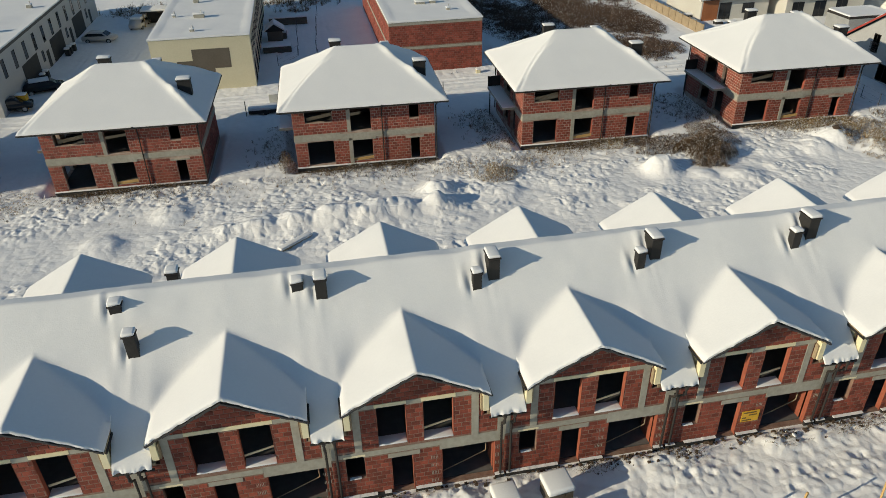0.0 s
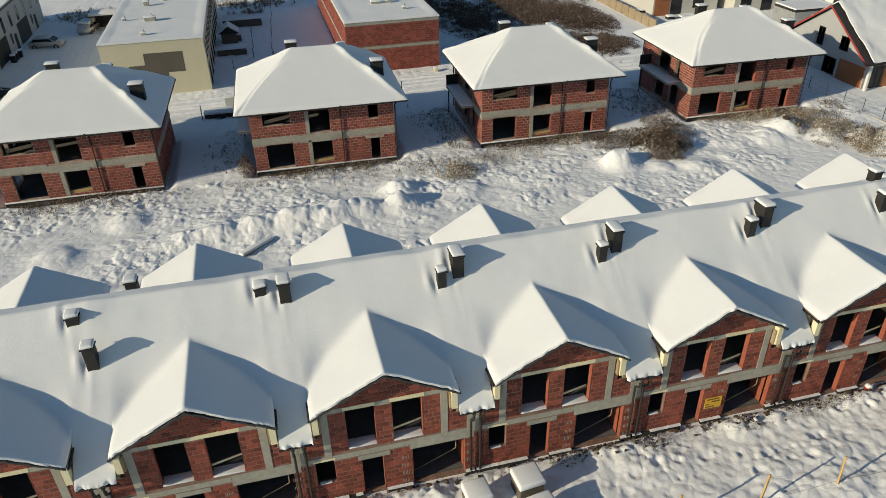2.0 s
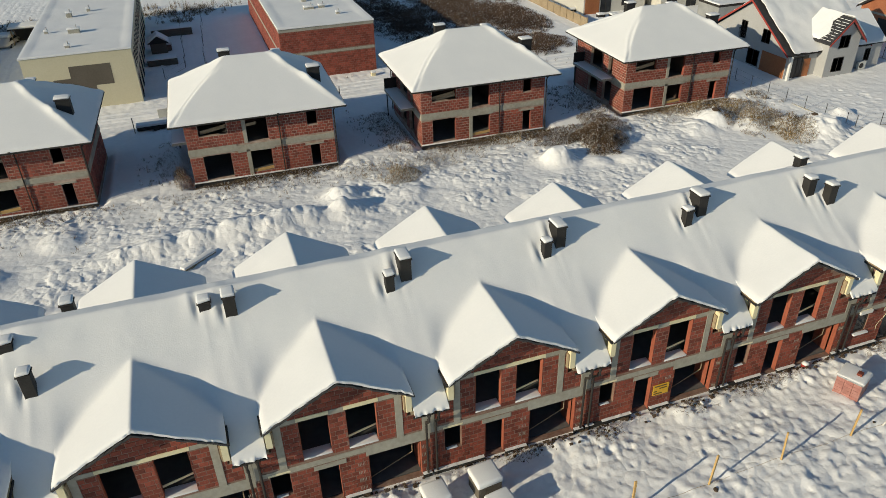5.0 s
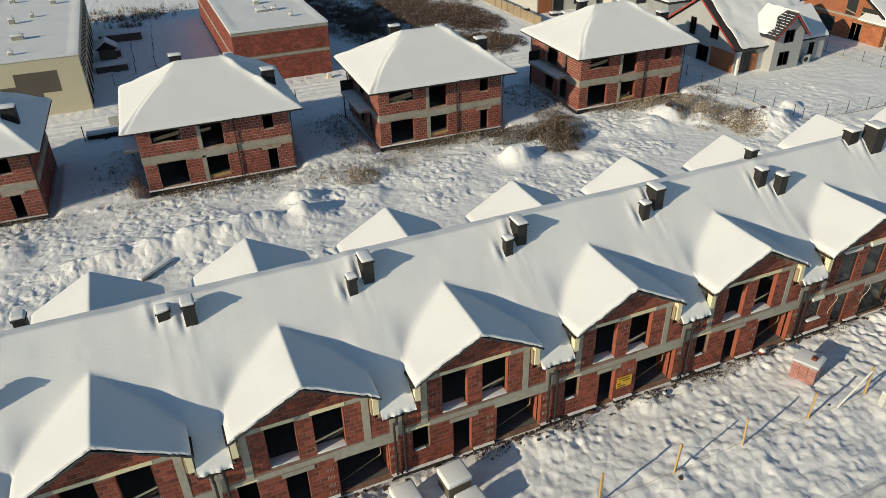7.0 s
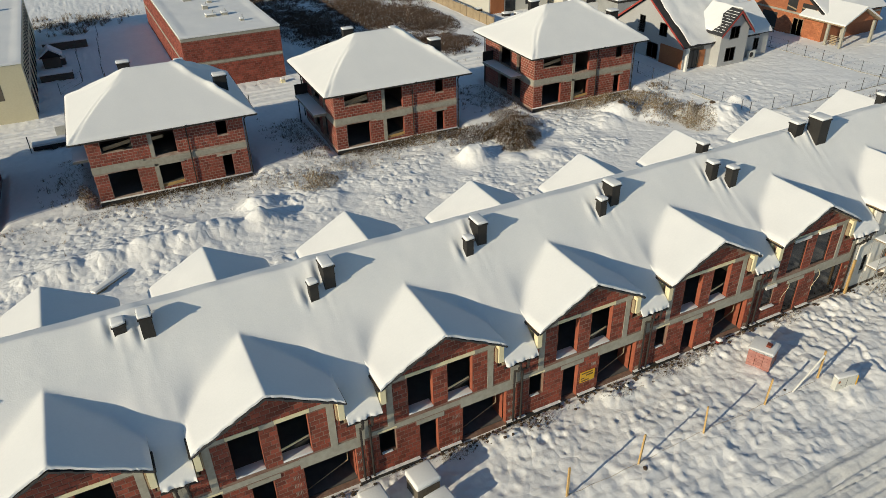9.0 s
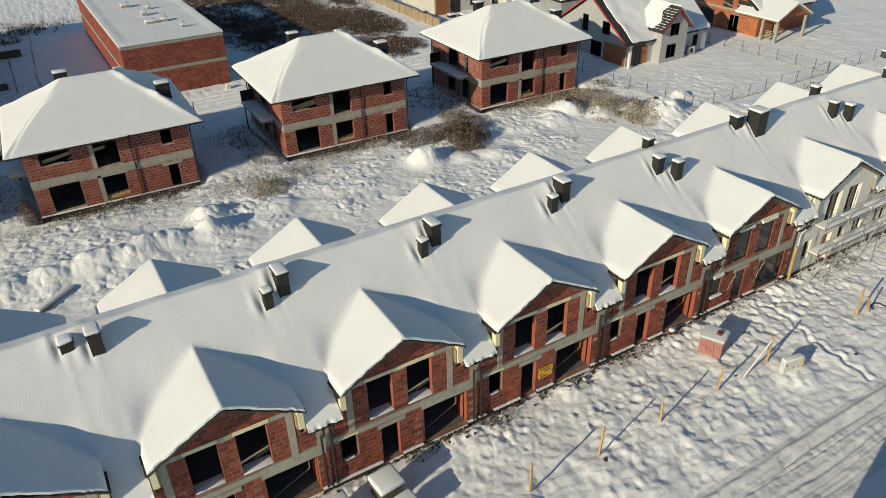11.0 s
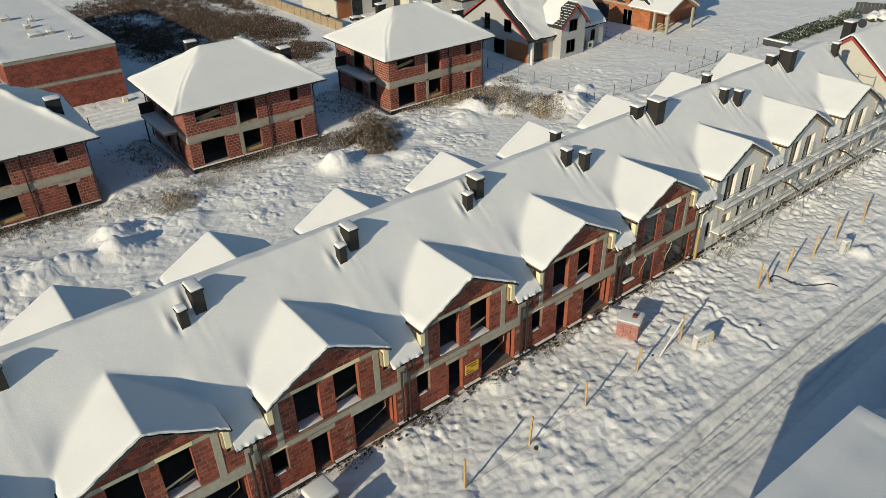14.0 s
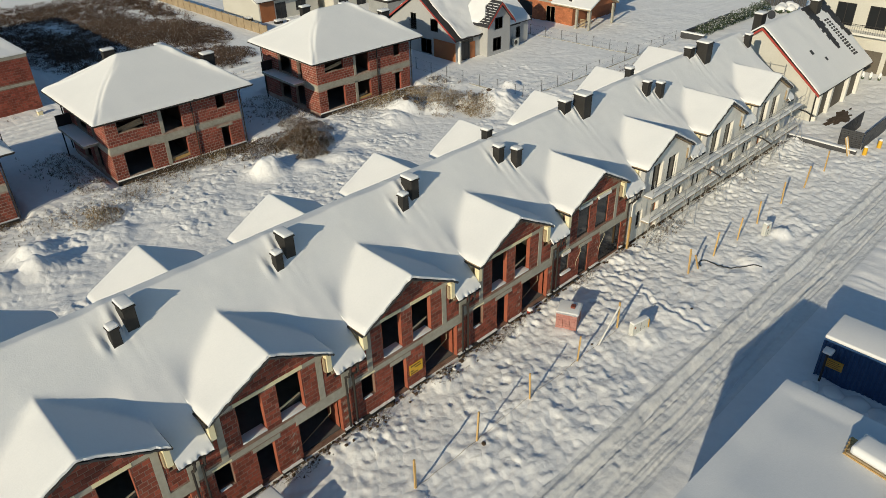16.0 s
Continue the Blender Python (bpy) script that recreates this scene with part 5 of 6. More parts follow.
part("satellite_dish", rod((4.0, 7.3, 8.35), (3.94, 7.2, 8.4), 0.42, 18), FENCE, end)
nb = thing("tall_cream_house", "tall cream rendered house with a balcony and dark upper roof", "house", 89.5, -14)
part("body", boxes((0, 12, 0, 22, -0.3, 8.4)), CREAMRENDER, nb)
part("balcony", boxes((-1.3, -0.002, 4.5, 19, 4.3, 4.55)), WHITE, nb, "long balcony")
part("railing", boxes((-1.28, -1.25, 4.5, 19, 5.4, 5.45)), DARK, nb)
for k in range(60):
    part("baluster", boxes((-1.275, -1.255, 4.52 + k * 0.24, 4.54 + k * 0.24, 4.552, 5.399)), DARK, nb)
for y in (6.5, 11.0, 14.6, 18.0):
    window(nb, -0.004, y, y + 2.0, 4.9, 7.3, "-x")
    part("dark_base", boxes((-0.03, -0.005, y - 0.5, y + 2.6, 0.0, 2.6)), TAUPE, nb)
part("roof", boxes((-0.6, 12.5, -0.6, 22.5, 8.401, 8.7)), DARK, nb)
part("roof_snow", boxes((-0.55, 12.4, -0.5, 22.4, 8.701, 9.0), bevel=0.08), SNOW, nb, "", True)

# evergreen hedge with snow on it, and a low retaining wall
leaves = random.Random(11)


def blades(name, spots, mat, label, category, frost=0.0):
    """Many thin stems: rows of (x, y, z, height, lean, width, way)."""
    a = np.array(spots)
    x, y, z, h, lean, w, way = a.T
    side = np.stack([np.cos(way) * w, np.sin(way) * w, 0 * w], -1)
    tip = np.stack([-np.sin(way) * lean, np.cos(way) * lean, h], -1)
    p = np.stack([x, y, z], -1)
    v = np.stack([p - side, p + side, p + tip + side * 0.35, p + tip - side * 0.35], 1).reshape(-1, 3)
    n = np.arange(len(a)) * 4
    me = quad_mesh(name, v, np.stack([n, n + 1, n + 2, n + 3], -1))
    ob = part(name, me, mat)
    if frost:
        me.materials.append(SNOW)
        me.polygons.foreach_set("material_index", (np.random.RandomState(len(a)).uniform(0, 1, len(a)) < frost).astype(np.int32))
    return tagged(ob, label, category, kind="stuff")


hedge = thing("hedge", "clipped evergreen hedge dusted with snow", "hedge", 0, 0)
spots, tufts = [], []
for k in range(9000):
    u, v, t = leaves.uniform(0, 20), leaves.uniform(-0.8, 0.8), leaves.random()
    top = 1.25 + 0.35 * math.sin(u * 2.1) + 0.2 * math.sin(u * 5.3)
    z = t ** 0.6 * top * math.sqrt(max(0, 1 - (v / 0.95) ** 4))
    (tufts if leaves.random() < 0.16 and z > top * 0.5 else spots).append((91.0 + u, 22.6 + v, z, leaves.uniform(-0.05, 0.16), leaves.uniform(-0.16, 0.16), 0.06, leaves.uniform(0, 6.28)))
for n_, s_, m_ in (("foliage", spots, LEAF), ("snow_tuft", tufts, SNOW)):
    o = blades(n_, s_, m_, "", "")
    o.parent = hedge
wl = thing("retaining_wall", "low dark stone wall capped with snow", "wall", 89.2, 21)
part("stone_face", boxes((-0.2, 0.2, 0, 3.2, -0.2, 0.8)), FENCE, wl)
part("stone_face", boxes((0.201, 14, 3.0, 3.3, -0.2, 0.8)), FENCE, wl)
part("snow_cap", boxes((-0.22, 0.22, -0.02, 3.2, 0.801, 0.98), bevel=0.05), SNOW, wl, "", True)




def snowed_shrub(x, y, r, tall, group):
    """A low bush bowed under snow: a leafy skirt and a lumpy white hood."""
    b = thing("garden_shrub", "low evergreen shrub hooded with snow", "shrub", x, y, 0, 40 * x, group)
    for name, mat, size, z0, seed in (("foliage", LEAF, 0.92, 0.0, 3.0), ("snow_hood", SNOW, 1.0, 0.18 * tall, 9.0)):
        bm = bmesh.new()
        bmesh.ops.create_icosphere(bm, subdivisions=3, radius=1)
        for v in bm.verts:
            n = v.co.normalized()
            swell = 1 + 0.22 * noise.noise(n * 1.7 + Vector((x, y, seed))) + 0.10 * noise.noise(n * 5 + Vector((seed, x, y)))
            v.co = Vector((n.x * r * size * swell, n.y * r * size * swell, z0 + tall * 0.5 * (1 + n.z * swell)))
        part(name, bm, mat, b, "", True)


for x, y, r in ((110.2, 20.1, 0.75), (111.6, 20.5, 0.7), (113.0, 19.9, 0.8), (112.2, 19.0, 0.65), (110.9, 18.9, 0.6)):
    snowed_shrub(x, y, r, 1.1, "snowed shrubs beyond the hedge")
for x, y in ((86.9, 0.7), (87.2, 0.0), (87.6, -0.8), (88.0, -1.6)):
    snowed_shrub(x, y, 0.17, 0.85, "snowed shrubs by the tall house")
screen = thing("garden_fence", "dark boarded fence behind the snowed shrubs", "fence", 113.2, 24.0, 0, -62)
for k in range(12):
    part("board", boxes((0.5 * k, 0.5 * k + 0.47, -0.03, 0.03, 0.05, 1.7 + 0.02 * (k % 3)), bevel=0.01), FENCE, screen)
# a trestle frame standing against the end house's gable
frame_ = thing("trestle_frame", "grey steel scaffold frame against the cream gable", "scaffold", 69.9, 3.0)
for y in (0.0, 1.5, 3.0):
    part("upright", rod((0, y, -0.1), (0, y, 5.2), 0.03, 6), STEEL, frame_)
for z in (1.9, 3.6, 4.3, 5.0):
    part("crossbar", rod((0, 0, z), (0, 3.0, z), 0.025, 6), STEEL, frame_)


# ---- wire fences ----
def wire_fence(posts, label):
    f = thing("wire_fence", label, "fence")
    for i, (x, y) in enumerate(posts):
        part("post", rod((x, y, -0.2), (x, y, 1.45), 0.035, 6), FENCE, f)
        if i:
            p, q = posts[i - 1], (x, y)
            for z in (0.35, 0.85, 1.4):
                part("wire", rod((*p, z), (*q, z), 0.006, 4), FENCE, f)
            part("kerb_board", boxes((0, math.dist(p, q), -0.03, 0.03, -0.1, 0.16)), CONCRETE, f).matrix_local = pose(*p, 0, 0, 0, math.degrees(math.atan2(q[1] - p[1], q[0] - p[0])))
    return f


wire_fence([(56.3, 43.0), (56.3, 40.5), (56.1, 37.7), (56.3, 35.3), (56.5, 32.9), (56.7, 30.5), (56.8, 28.0), (56.9, 25.5), (57.0, 24.5), (59.9, 24.3), (62.3, 24.0), (64.9, 23.9), (67.5, 23.9), (70.0, 23.9), (72.6, 23.8), (75.2, 23.8), (78.2, 23.8), (81, 23.8), (84, 23.8), (87, 23.8)], "dark wire fence with snowed kerb round a garden")
wire_fence([(77.2, 42.6), (77.2, 40.1), (77.4, 37.7), (77.5, 35.1), (77.7, 32.8), (77.8, 30.3), (77.9, 27.8), (78.2, 25.5), (78.2, 23.9)], "dark wire fence between two gardens")
wire_fence([(-4.0, 67.0), (-1.5, 70.8), (-1.4, 75.5), (-1.5, 80.5), (-1.4, 86.0), (-1.4, 92.0)], "thin wire fence behind the yellow block")
wire_fence([(1.0, 68.5), (0.9, 72.7), (1.2, 80.0), (1.4, 86.0), (1.8, 93.0)], "thin wire fence along a snowed plot")
for x, y, h_ in ((13.6, 50.8, 1.9), (34.0, 50.0, 1.9), (-27.6, 40.0, 1.7), (-28.6, 37.0, 1.7), (-29.4, 33.5, 1.7), (-7.1, 50.0, 1.8), (24, 78, 2.2), (26.5, 74, 2.2), (22.5, 83, 2.2)):
    p = part("fence_post", rod((x, y, -0.3), (x, y, h_), 0.05, 6), FENCE)
    tagged(p, "single dark steel post standing in snow", "post", "lone posts")


# ---- parked vehicles and yard clutter ----
def car(label, x, y, turn, paint, snowy):
    c = thing("car", label, "car", x, y, 0.05, turn)
    bm = prism([(-2.2, 0.35), (2.2, 0.35), (2.25, 0.75), (1.4, 0.95), (0.75, 1.42), (-1.3, 1.45), (-2.1, 0.95), (-2.25, 0.7)], "y", -0.88, 0.88)
    bmesh.ops.bevel(bm, geom=bm.edges[:], offset=0.07, segments=2, affect="EDGES")
    part("body", bm, paint, c, "", True)
    for s in (-1, 1):
        part("side_window", prism([(-1.75, 0.98), (1.2, 0.98), (0.68, 1.34), (-1.25, 1.36)], "y", s * 0.885 - 0.006, s * 0.885 + 0.006), GLASS, c)
        for u in (-1.4, 1.4):
            t = part("tyre", rod((u, s * 0.70, 0.30), (u, s * 0.90, 0.30), 0.32, 18), RUBBER, c)
            part("rim", rod((u, s * 0.80, 0.30), (u, s * 0.91, 0.30), 0.2, 14), STEEL, t)
    part("windscreen", prism([(1.36, 0.99), (0.78, 1.40), (0.80, 1.42), (1.40, 1.0)], "y", -0.75, 0.75), GLASS, c)
    if snowy:
        part("snow_cover", boxes((-1.35, 0.75, -0.8, 0.8, 1.44, 1.44 + snowy), bevel=0.07), SNOW, c, "", True)
    return c


car("silver estate car parked on snow", -28.4, 84.9, -8, SILVER, 0)
car("black car parked beside the white block", -30.2, 63.9, 20, BLACKPAINT, 0.05)
car("black car standing by a grey fence", -32.0, 58.0, 12, BLACKPAINT, 0)
van = car("white van buried under snow", -24.2, 91.8, 80, SILVER, 0.35)
bin_ = thing("yellow_bin", "tall yellow waste container with snowy lid", "bin", -30.9, 58.9)
part("bin_body", boxes((-0.5, 0.5, -0.45, 0.45, -0.05, 1.5), bevel=0.04), YELLOW, bin_)
part("snow_cap", boxes((-0.51, 0.51, -0.46, 0.46, 1.501, 1.62), bevel=0.05), SNOW, bin_, "", True)
fen = thing("slatted_screen", "grey slatted screen with snow along its top", "fence", -33.0, 57.5)
for k in range(16):
    part("slat", boxes((-1.5 + 0.2 * k, -1.34 + 0.2 * k, 1.9, 1.95, 0.0, 1.1)), STEEL, fen)
part("snow_cap", boxes((-1.5, 1.7, 1.86, 2.0, 1.101, 1.22), bevel=0.03), SNOW, fen, "", True)
for k, (x, y) in enumerate(((-31.2, 67.6), (-31.2, 69.0), (-31.1, 78.5), (-31.1, 79.6), (-30.9, 80.7))):
    b = thing("wheelie_bin", "dark wheelie bin with a cap of snow", "bin", x, y, 0, 0, "bins along the white block")
    part("bin_body", boxes((-0.3, 0.3, -0.32, 0.32, 0.0, 1.0), bevel=0.03), RUBBER, b)
    part("snow_cap", boxes((-0.3, 0.3, -0.32, 0.32, 1.001, 1.2), bevel=0.06), SNOW, b, "", True)
lean = thing("open_shelter", "dark timber shelter with thick snow on its roof", "shelter", -21.6, 92.5)
for x, y in ((-1.8, -1.2), (1.8, -1.2), (-1.8, 1.2), (1.8, 1.2)):
    part("post", boxes((x - 0.08, x + 0.08, y - 0.08, y + 0.08, -0.1, 2.2)), OLDWOOD, lean)
part("roof", boxes((-2.1, 2.1, -1.5, 1.5, 2.201, 2.35)), DARK, lean)
part("back_board", boxes((-1.7, 1.7, 1.1, 1.15, 0.0, 2.0)), DARK, lean)
part("roof_snow", boxes((-2.08, 2.08, -1.48, 1.48, 2.351, 2.65), bevel=0.1), SNOW, lean, "", True)
# stacks of timber and a playhouse behind the yellow block
for x, y, l_, w_, h_ in ((-2.6, 88.0, 5.5, 2.2, 1.2), (-4.1, 73.8, 3.6, 2.0, 0.9), (-3.6, 80.4, 1.5, 2.2, 1.0)):
    t = thing("timber_stack", "dark stack of boards with snow on top", "timber", x, y, 0, 0, "board stacks in the back gardens")
    for k in range(5):
        part("board", boxes((-l_ / 2 + 0.03 * (k % 2), l_ / 2 - 0.04 * (k % 3), -w_ / 2, w_ / 2, k * h_ / 5, (k + 1) * h_ / 5 - 0.03)), TAUPE, t)
    part("snow_cap", boxes((-l_ / 2, l_ / 2, -w_ / 2, w_ / 2, h_ - 0.02, h_ + 0.1), bevel=0.04), SNOW, t, "", True)
ph = thing("playhouse", "small dark playhouse with snow on a pitched roof", "shed", -4.4, 79.5)
part("body", boxes((-1.0, 1.0, -1.0, 1.0, 0.0, 1.6)), TAUPE, ph)
part("roof", prism([(-1.3, 1.5), (1.3, 1.5), (0, 2.4)], "y", -1.2, 1.2), DARK, ph)
part("roof_snow", prism([(-1.35, 1.52), (0, 2.45), (1.35, 1.52), (1.3, 1.75), (0, 2.7), (-1.3, 1.75)], "y", -1.15, 1.15), SNOW, ph)
tank = thing("covered_trailer", "low trailer under a snow-covered sheet", "trailer", -5.3, 51.0)
part("bed", boxes((-1.6, 1.6, -0.7, 0.7, 0.25, 0.6), bevel=0.03), DARK, tank)
part("snow_cover", boxes((-1.65, 1.65, -0.75, 0.75, 0.601, 0.85), bevel=0.09), SNOW, tank, "", True)
for s in (-1, 1):
    part("wheel", rod((0.2, s * 0.72, 0.28), (0.2, s * 0.85, 0.28), 0.28, 14), RUBBER, tank)
cab = thing("meter_cabinet", "pale grey utility cabinet capped with snow", "cabinet", -4.1, 53.6)
part("cabinet_body", boxes((-0.75, 0.75, -0.2, 0.2, -0.1, 1.1), bevel=0.02), PLASTICGREY, cab)
part("snow_cap", boxes((-0.77, 0.77, -0.22, 0.22, 1.101, 1.22), bevel=0.04), SNOW, cab, "", True)
yb = thing("small_box", "small pale box beside the brick shell", "box", 19.3, 58.6)
part("box_body", boxes((-0.25, 0.25, -0.22, 0.22, -0.1, 0.42), bevel=0.03), CREAM, yb)
part("snow_cap", boxes((-0.26, 0.26, -0.23, 0.23, 0.421, 0.58), bevel=0.05), SNOW, yb, "", True)

# ---- the flat roof, container and yard on the near side of the lane ----
depot = slab_house("depot_building", "plain building whose flat roof lies under even snow", 16.35, 26.35, -34.0, -15.65, 5.97, GREYRENDER, STEEL, (), 0.075)
pile = thing("timber_pile", "pile of fresh boards under a cushion of snow", "timber", 23.9, -20.6, 5.48, -8)
for k in range(5):
    part("board", boxes((-0.55 + 0.22 * k, -0.36 + 0.22 * k, -2.2 + 0.07 * (k % 3), 1.6 + 0.05 * k, 0.05, 0.12)), WOOD, pile)
    part("board", boxes((-0.50 + 0.2 * k, -0.32 + 0.2 * k, -2.1, 1.5 + 0.06 * (k % 2), 0.13, 0.2)), OLDWOOD, pile)
part("snow_cap", boxes((-0.52, 0.62, -2.2, 1.45, 0.21, 0.62), bevel=0.17), SNOW, pile, "", True)
pile2 = copy_thing(pile, pose(22.5, -22.6, 5.59, 0, 0, -5))

box = thing("shipping_container", "dark blue corrugated container with snow on its roof", "container", 34.4, -21.0)
bm = bmesh.new()
pro = []
for k in range(24):
    u = 0.06 + k * 0.25
    pro += [(0.0, u), (0.0, u + 0.10), (0.045, u + 0.13), (0.045, u + 0.22)]
verts0 = [bm.verts.new((x, y, 0.12)) for x, y in pro]
verts1 = [bm.verts.new((x, y, 2.5)) for x, y in pro]
for i in range(len(pro) - 1):
    bm.faces.new((verts0[i], verts0[i + 1], verts1[i + 1], verts1[i]))
part("corrugated_side", bm, BLUE, box)
part("body", boxes((0.06, 2.44, 0.05, 6.05, 0.1, 2.55)), BLUE, box)
for x in (0.0, 2.40):
    for y in (-0.02, 6.0):
        part("corner_post", boxes((x - 0.03, x + 0.09, y, y + 0.1, 0.0, 2.6)), BLUE, box)
part("top_rail", boxes((-0.03, 0.06, 0.08, 6.0, 2.5, 2.6)), BLUE, box)
part("bottom_rail", boxes((-0.03, 0.06, 0.08, 6.0, 0.02, 0.13)), BLUE, box)
part("roof_snow", boxes((-0.03, 2.5, -0.02, 6.12, 2.6, 2.82), bevel=0.08), SNOW, box, "", True)
sg = thing("site_sign", "yellow site sign with dark unreadable lines on a post", "sign", 34.0, -15.35)
part("post", rod((0, 0, -0.2), (0, 0, 2.1), 0.06), DARK, sg)
part("sign_board", boxes((-0.02, 0.02, -0.85, 0.05, 1.25, 1.8)), SIGNPAINT, sg)
for k in range(4):
    part("text_bar", boxes((-0.028, -0.021, -0.75 + 0.1 * (k % 2), -0.1, 1.33 + 0.11 * k, 1.37 + 0.11 * k)), INK, sg)
part("snow_cap", boxes((-0.25, 0.25, -0.25, 0.25, 2.1, 2.3), bevel=0.08), SNOW, sg, "", True)
for x, y, r in ((33.6, -16.3, 0.5), (33.5, -17.4, 0.65), (33.4, -18.6, 0.6), (33.2, -15.2, 0.45), (33.4, -19.8, 0.7)):
    bm = bmesh.new()
    bmesh.ops.create_icosphere(bm, subdivisions=3, radius=r)
    for v in bm.verts:
        v.co.z *= 0.6
        v.co += v.co.normalized() * 0.15 * noise.noise(v.co * 2 + Vector((x, y, 0)))
    o = part("snow_lump", bm, SNOW, None, "", True)
    o.location = (x, y, 0.1)
    tagged(o, "rounded lump of snow beside the blue container", "snow", "snow lumps by the container")

# ---- the front yard ----
for i, (x, y) in enumerate(((14.1, -5.21), (18.17, -5.22), (22.12, -5.3), (26.33, -5.22), (30.39, -5.1), (38.6, -5.15), (41.7, -5.3), (44.75, -5.5), (48.0, -5.43), (52.15, -5.4), (56.2, -5.5), (60.2, -5.5))):
    s = part("boundary_stake", boxes((-0.05, 0.05, -0.04, 0.04, -0.4, 2.0), bevel=0.006), WOOD)
    s.matrix_world = pose(x, y, 0, 2 * math.sin(i * 2.3), 2.5 * math.sin(i * 1.7), 15 * i)
    tagged(s, "fresh wooden boundary stake standing in snow", "stake", "row of boundary stakes")
cord = part("rope", tube([(x, -5.21 + 0.02 * math.sin(x), float(ground_height(np.array([x]), np.array([-5.21]))[2][0]) + 0.02) for x in np.arange(14.1, 30.5, 0.4)], 0.008, 5), OLDWOOD)
tagged(cord, "thin brown rope lying along the boundary stakes", "rope")
prop = thing("braced_stake", "wooden stake with a slanting brace", "stake", 38.75, -5.3)
part("brace", prism([(0.05, 1.5), (0.15, 1.5), (0.95, 0.0), (0.85, 0.0)], "y", -0.05, 0.04), WOOD, prop)
bar = part("leaning_pole", rod((28.35, -5.25, 0.2), (30.35, -5.12, 1.75), 0.055, 8), WHITE)
tagged(bar, "snow-dusted pole leaning on a boundary stake", "pole")


def pallet(label, x, y, turn, w, d, h, mat, snow=0.28):
    p = thing("block_pallet", label, "pallet", x, y, 0, turn, "pallets before the terrace")
    for k in (-1, 0, 1):
        part("runner", boxes((-w / 2, w / 2, k * d * 0.42 - 0.06, k * d * 0.42 + 0.06, -0.05, 0.12)), OLDWOOD, p)
    n = max(2, round(h / 0.25))
    hh = (h - 0.13) / n
    for k in range(n):
        for i in range(3):
            for j in range(3):
                part("block", boxes((-w / 2 + i * w / 3 + 0.005, -w / 2 + (i + 1) * w / 3 - 0.005, -d / 2 + j * d / 3 + 0.005, -d / 2 + (j + 1) * d / 3 - 0.005, 0.125 + k * hh, 0.12 + (k + 1) * hh), bevel=0.008), mat, p)
    bm = boxes((-w / 2 - 0.06, w / 2 + 0.06, -d / 2 - 0.06, d / 2 + 0.06, h + 0.005, h + snow), bevel=0.11)
    for v in bm.verts:
        v.co.z += 0.06 * noise.noise(v.co * 1.7 + Vector((x, y, 0)))
    part("snow_cap", bm, SNOW, p, "thick cushion of snow", True)
    return p


rp = pallet("pallet of pink wrapped blocks under snow", 28.8, -2.72, 24, 1.25, 1.25, 1.15, PALLETWRAP, 0.2)
part("loose_brick", boxes((-0.15, 0.15, -0.35, -0.1, 1.35, 1.5), bevel=0.01), BRICK, rp)
pallet("pallet of blocks under a thick cushion of snow", 8.55, -1.9, 5, 1.15, 1.05, 0.95, TAUPE, 0.35)
pallet("pallet of blocks heaped with snow beside the downpipe", 6.2, -1.9, 4, 1.05, 1.0, 0.75, TAUPE, 0.35)
pallet("low pallet of blocks under snow", 8.75, -3.3, 8, 1.1, 1.0, 0.7, TAUPE, 0.3)
for x, y, l_, t_, hi_ in ((30.9, -6.2, 1.25, -11, 1.05), (46.9, -6.55, 0.55, -15, 1.1)):
    c = thing("utility_cabinet", "pale grey utility cabinet tilted in the snow", "cabinet", x, y, -0.05, t_, "cabinets in the front yard")
    part("cabinet_body", boxes((-l_ / 2, l_ / 2, -0.16, 0.16, 0, hi_), bevel=0.02), PLASTICGREY, c)
    part("plinth", boxes((-l_ / 2 - 0.02, l_ / 2 + 0.02, -0.18, 0.18, -0.2, 0.15)), PLASTICGREY, c)
    part("snow_cap", boxes((-l_ / 2, l_ / 2, -0.17, 0.17, hi_ + 0.001, hi_ + 0.12), bevel=0.04), SNOW, c, "", True)
    part("door_seam", boxes((-0.008, 0.008, -0.164, -0.16, 0.16, hi_ - 0.04)), DARK, c)
    part("label_plate", boxes((-l_ / 2 + 0.1, -l_ / 2 + 0.22, -0.166, -0.161, hi_ - 0.3, hi_ - 0.15)), RUST, c)
    for k in range(3):
        part("lock", rod((-l_ / 4 + k * l_ / 4, -0.18, hi_ * 0.55), (-l_ / 4 + k * l_ / 4, -0.16, hi_ * 0.55), 0.02, 8), DARK, c)
    if l_ > 1:
        part("end_board", boxes((l_ / 2 + 0.02, l_ / 2 + 0.06, -0.18, 0.18, 0.0, 1.0)), YELLOW, c, "yellow board at the end")
sign = thing("wall_sign", "yellow notice board with dark lines on the block wall", "sign", 18.95, -0.03, 1.2)
part("board", boxes((-0.46, 0.46, -0.03, 0.0, -0.34, 0.34), bevel=0.005), YELLOW, sign)
for k, (a, b) in enumerate(((-0.4, 0.1), (-0.42, -0.2), (-0.1, 0.35), (-0.38, 0.3))):
    part("text_bar", boxes((a, b, -0.036, -0.031, -0.28 + 0.16 * k, -0.2 + 0.16 * k)), INK, sign)
bucket = thing("red_bucket", "red bucket with snow by the wall", "bucket", 28.0, -0.45)
part("pail", rod((0, 0, 0), (0, 0, 0.38), 0.17, 14, 0.21), REDTRIM, bucket)
part("snow_cap", rod((0, 0, 0.381), (0, 0, 0.5), 0.21, 14, 0.13), SNOW, bucket, "", True)
can = thing("buried_bucket", "grey bucket half buried in snow", "bucket", 20.9, -0.75)
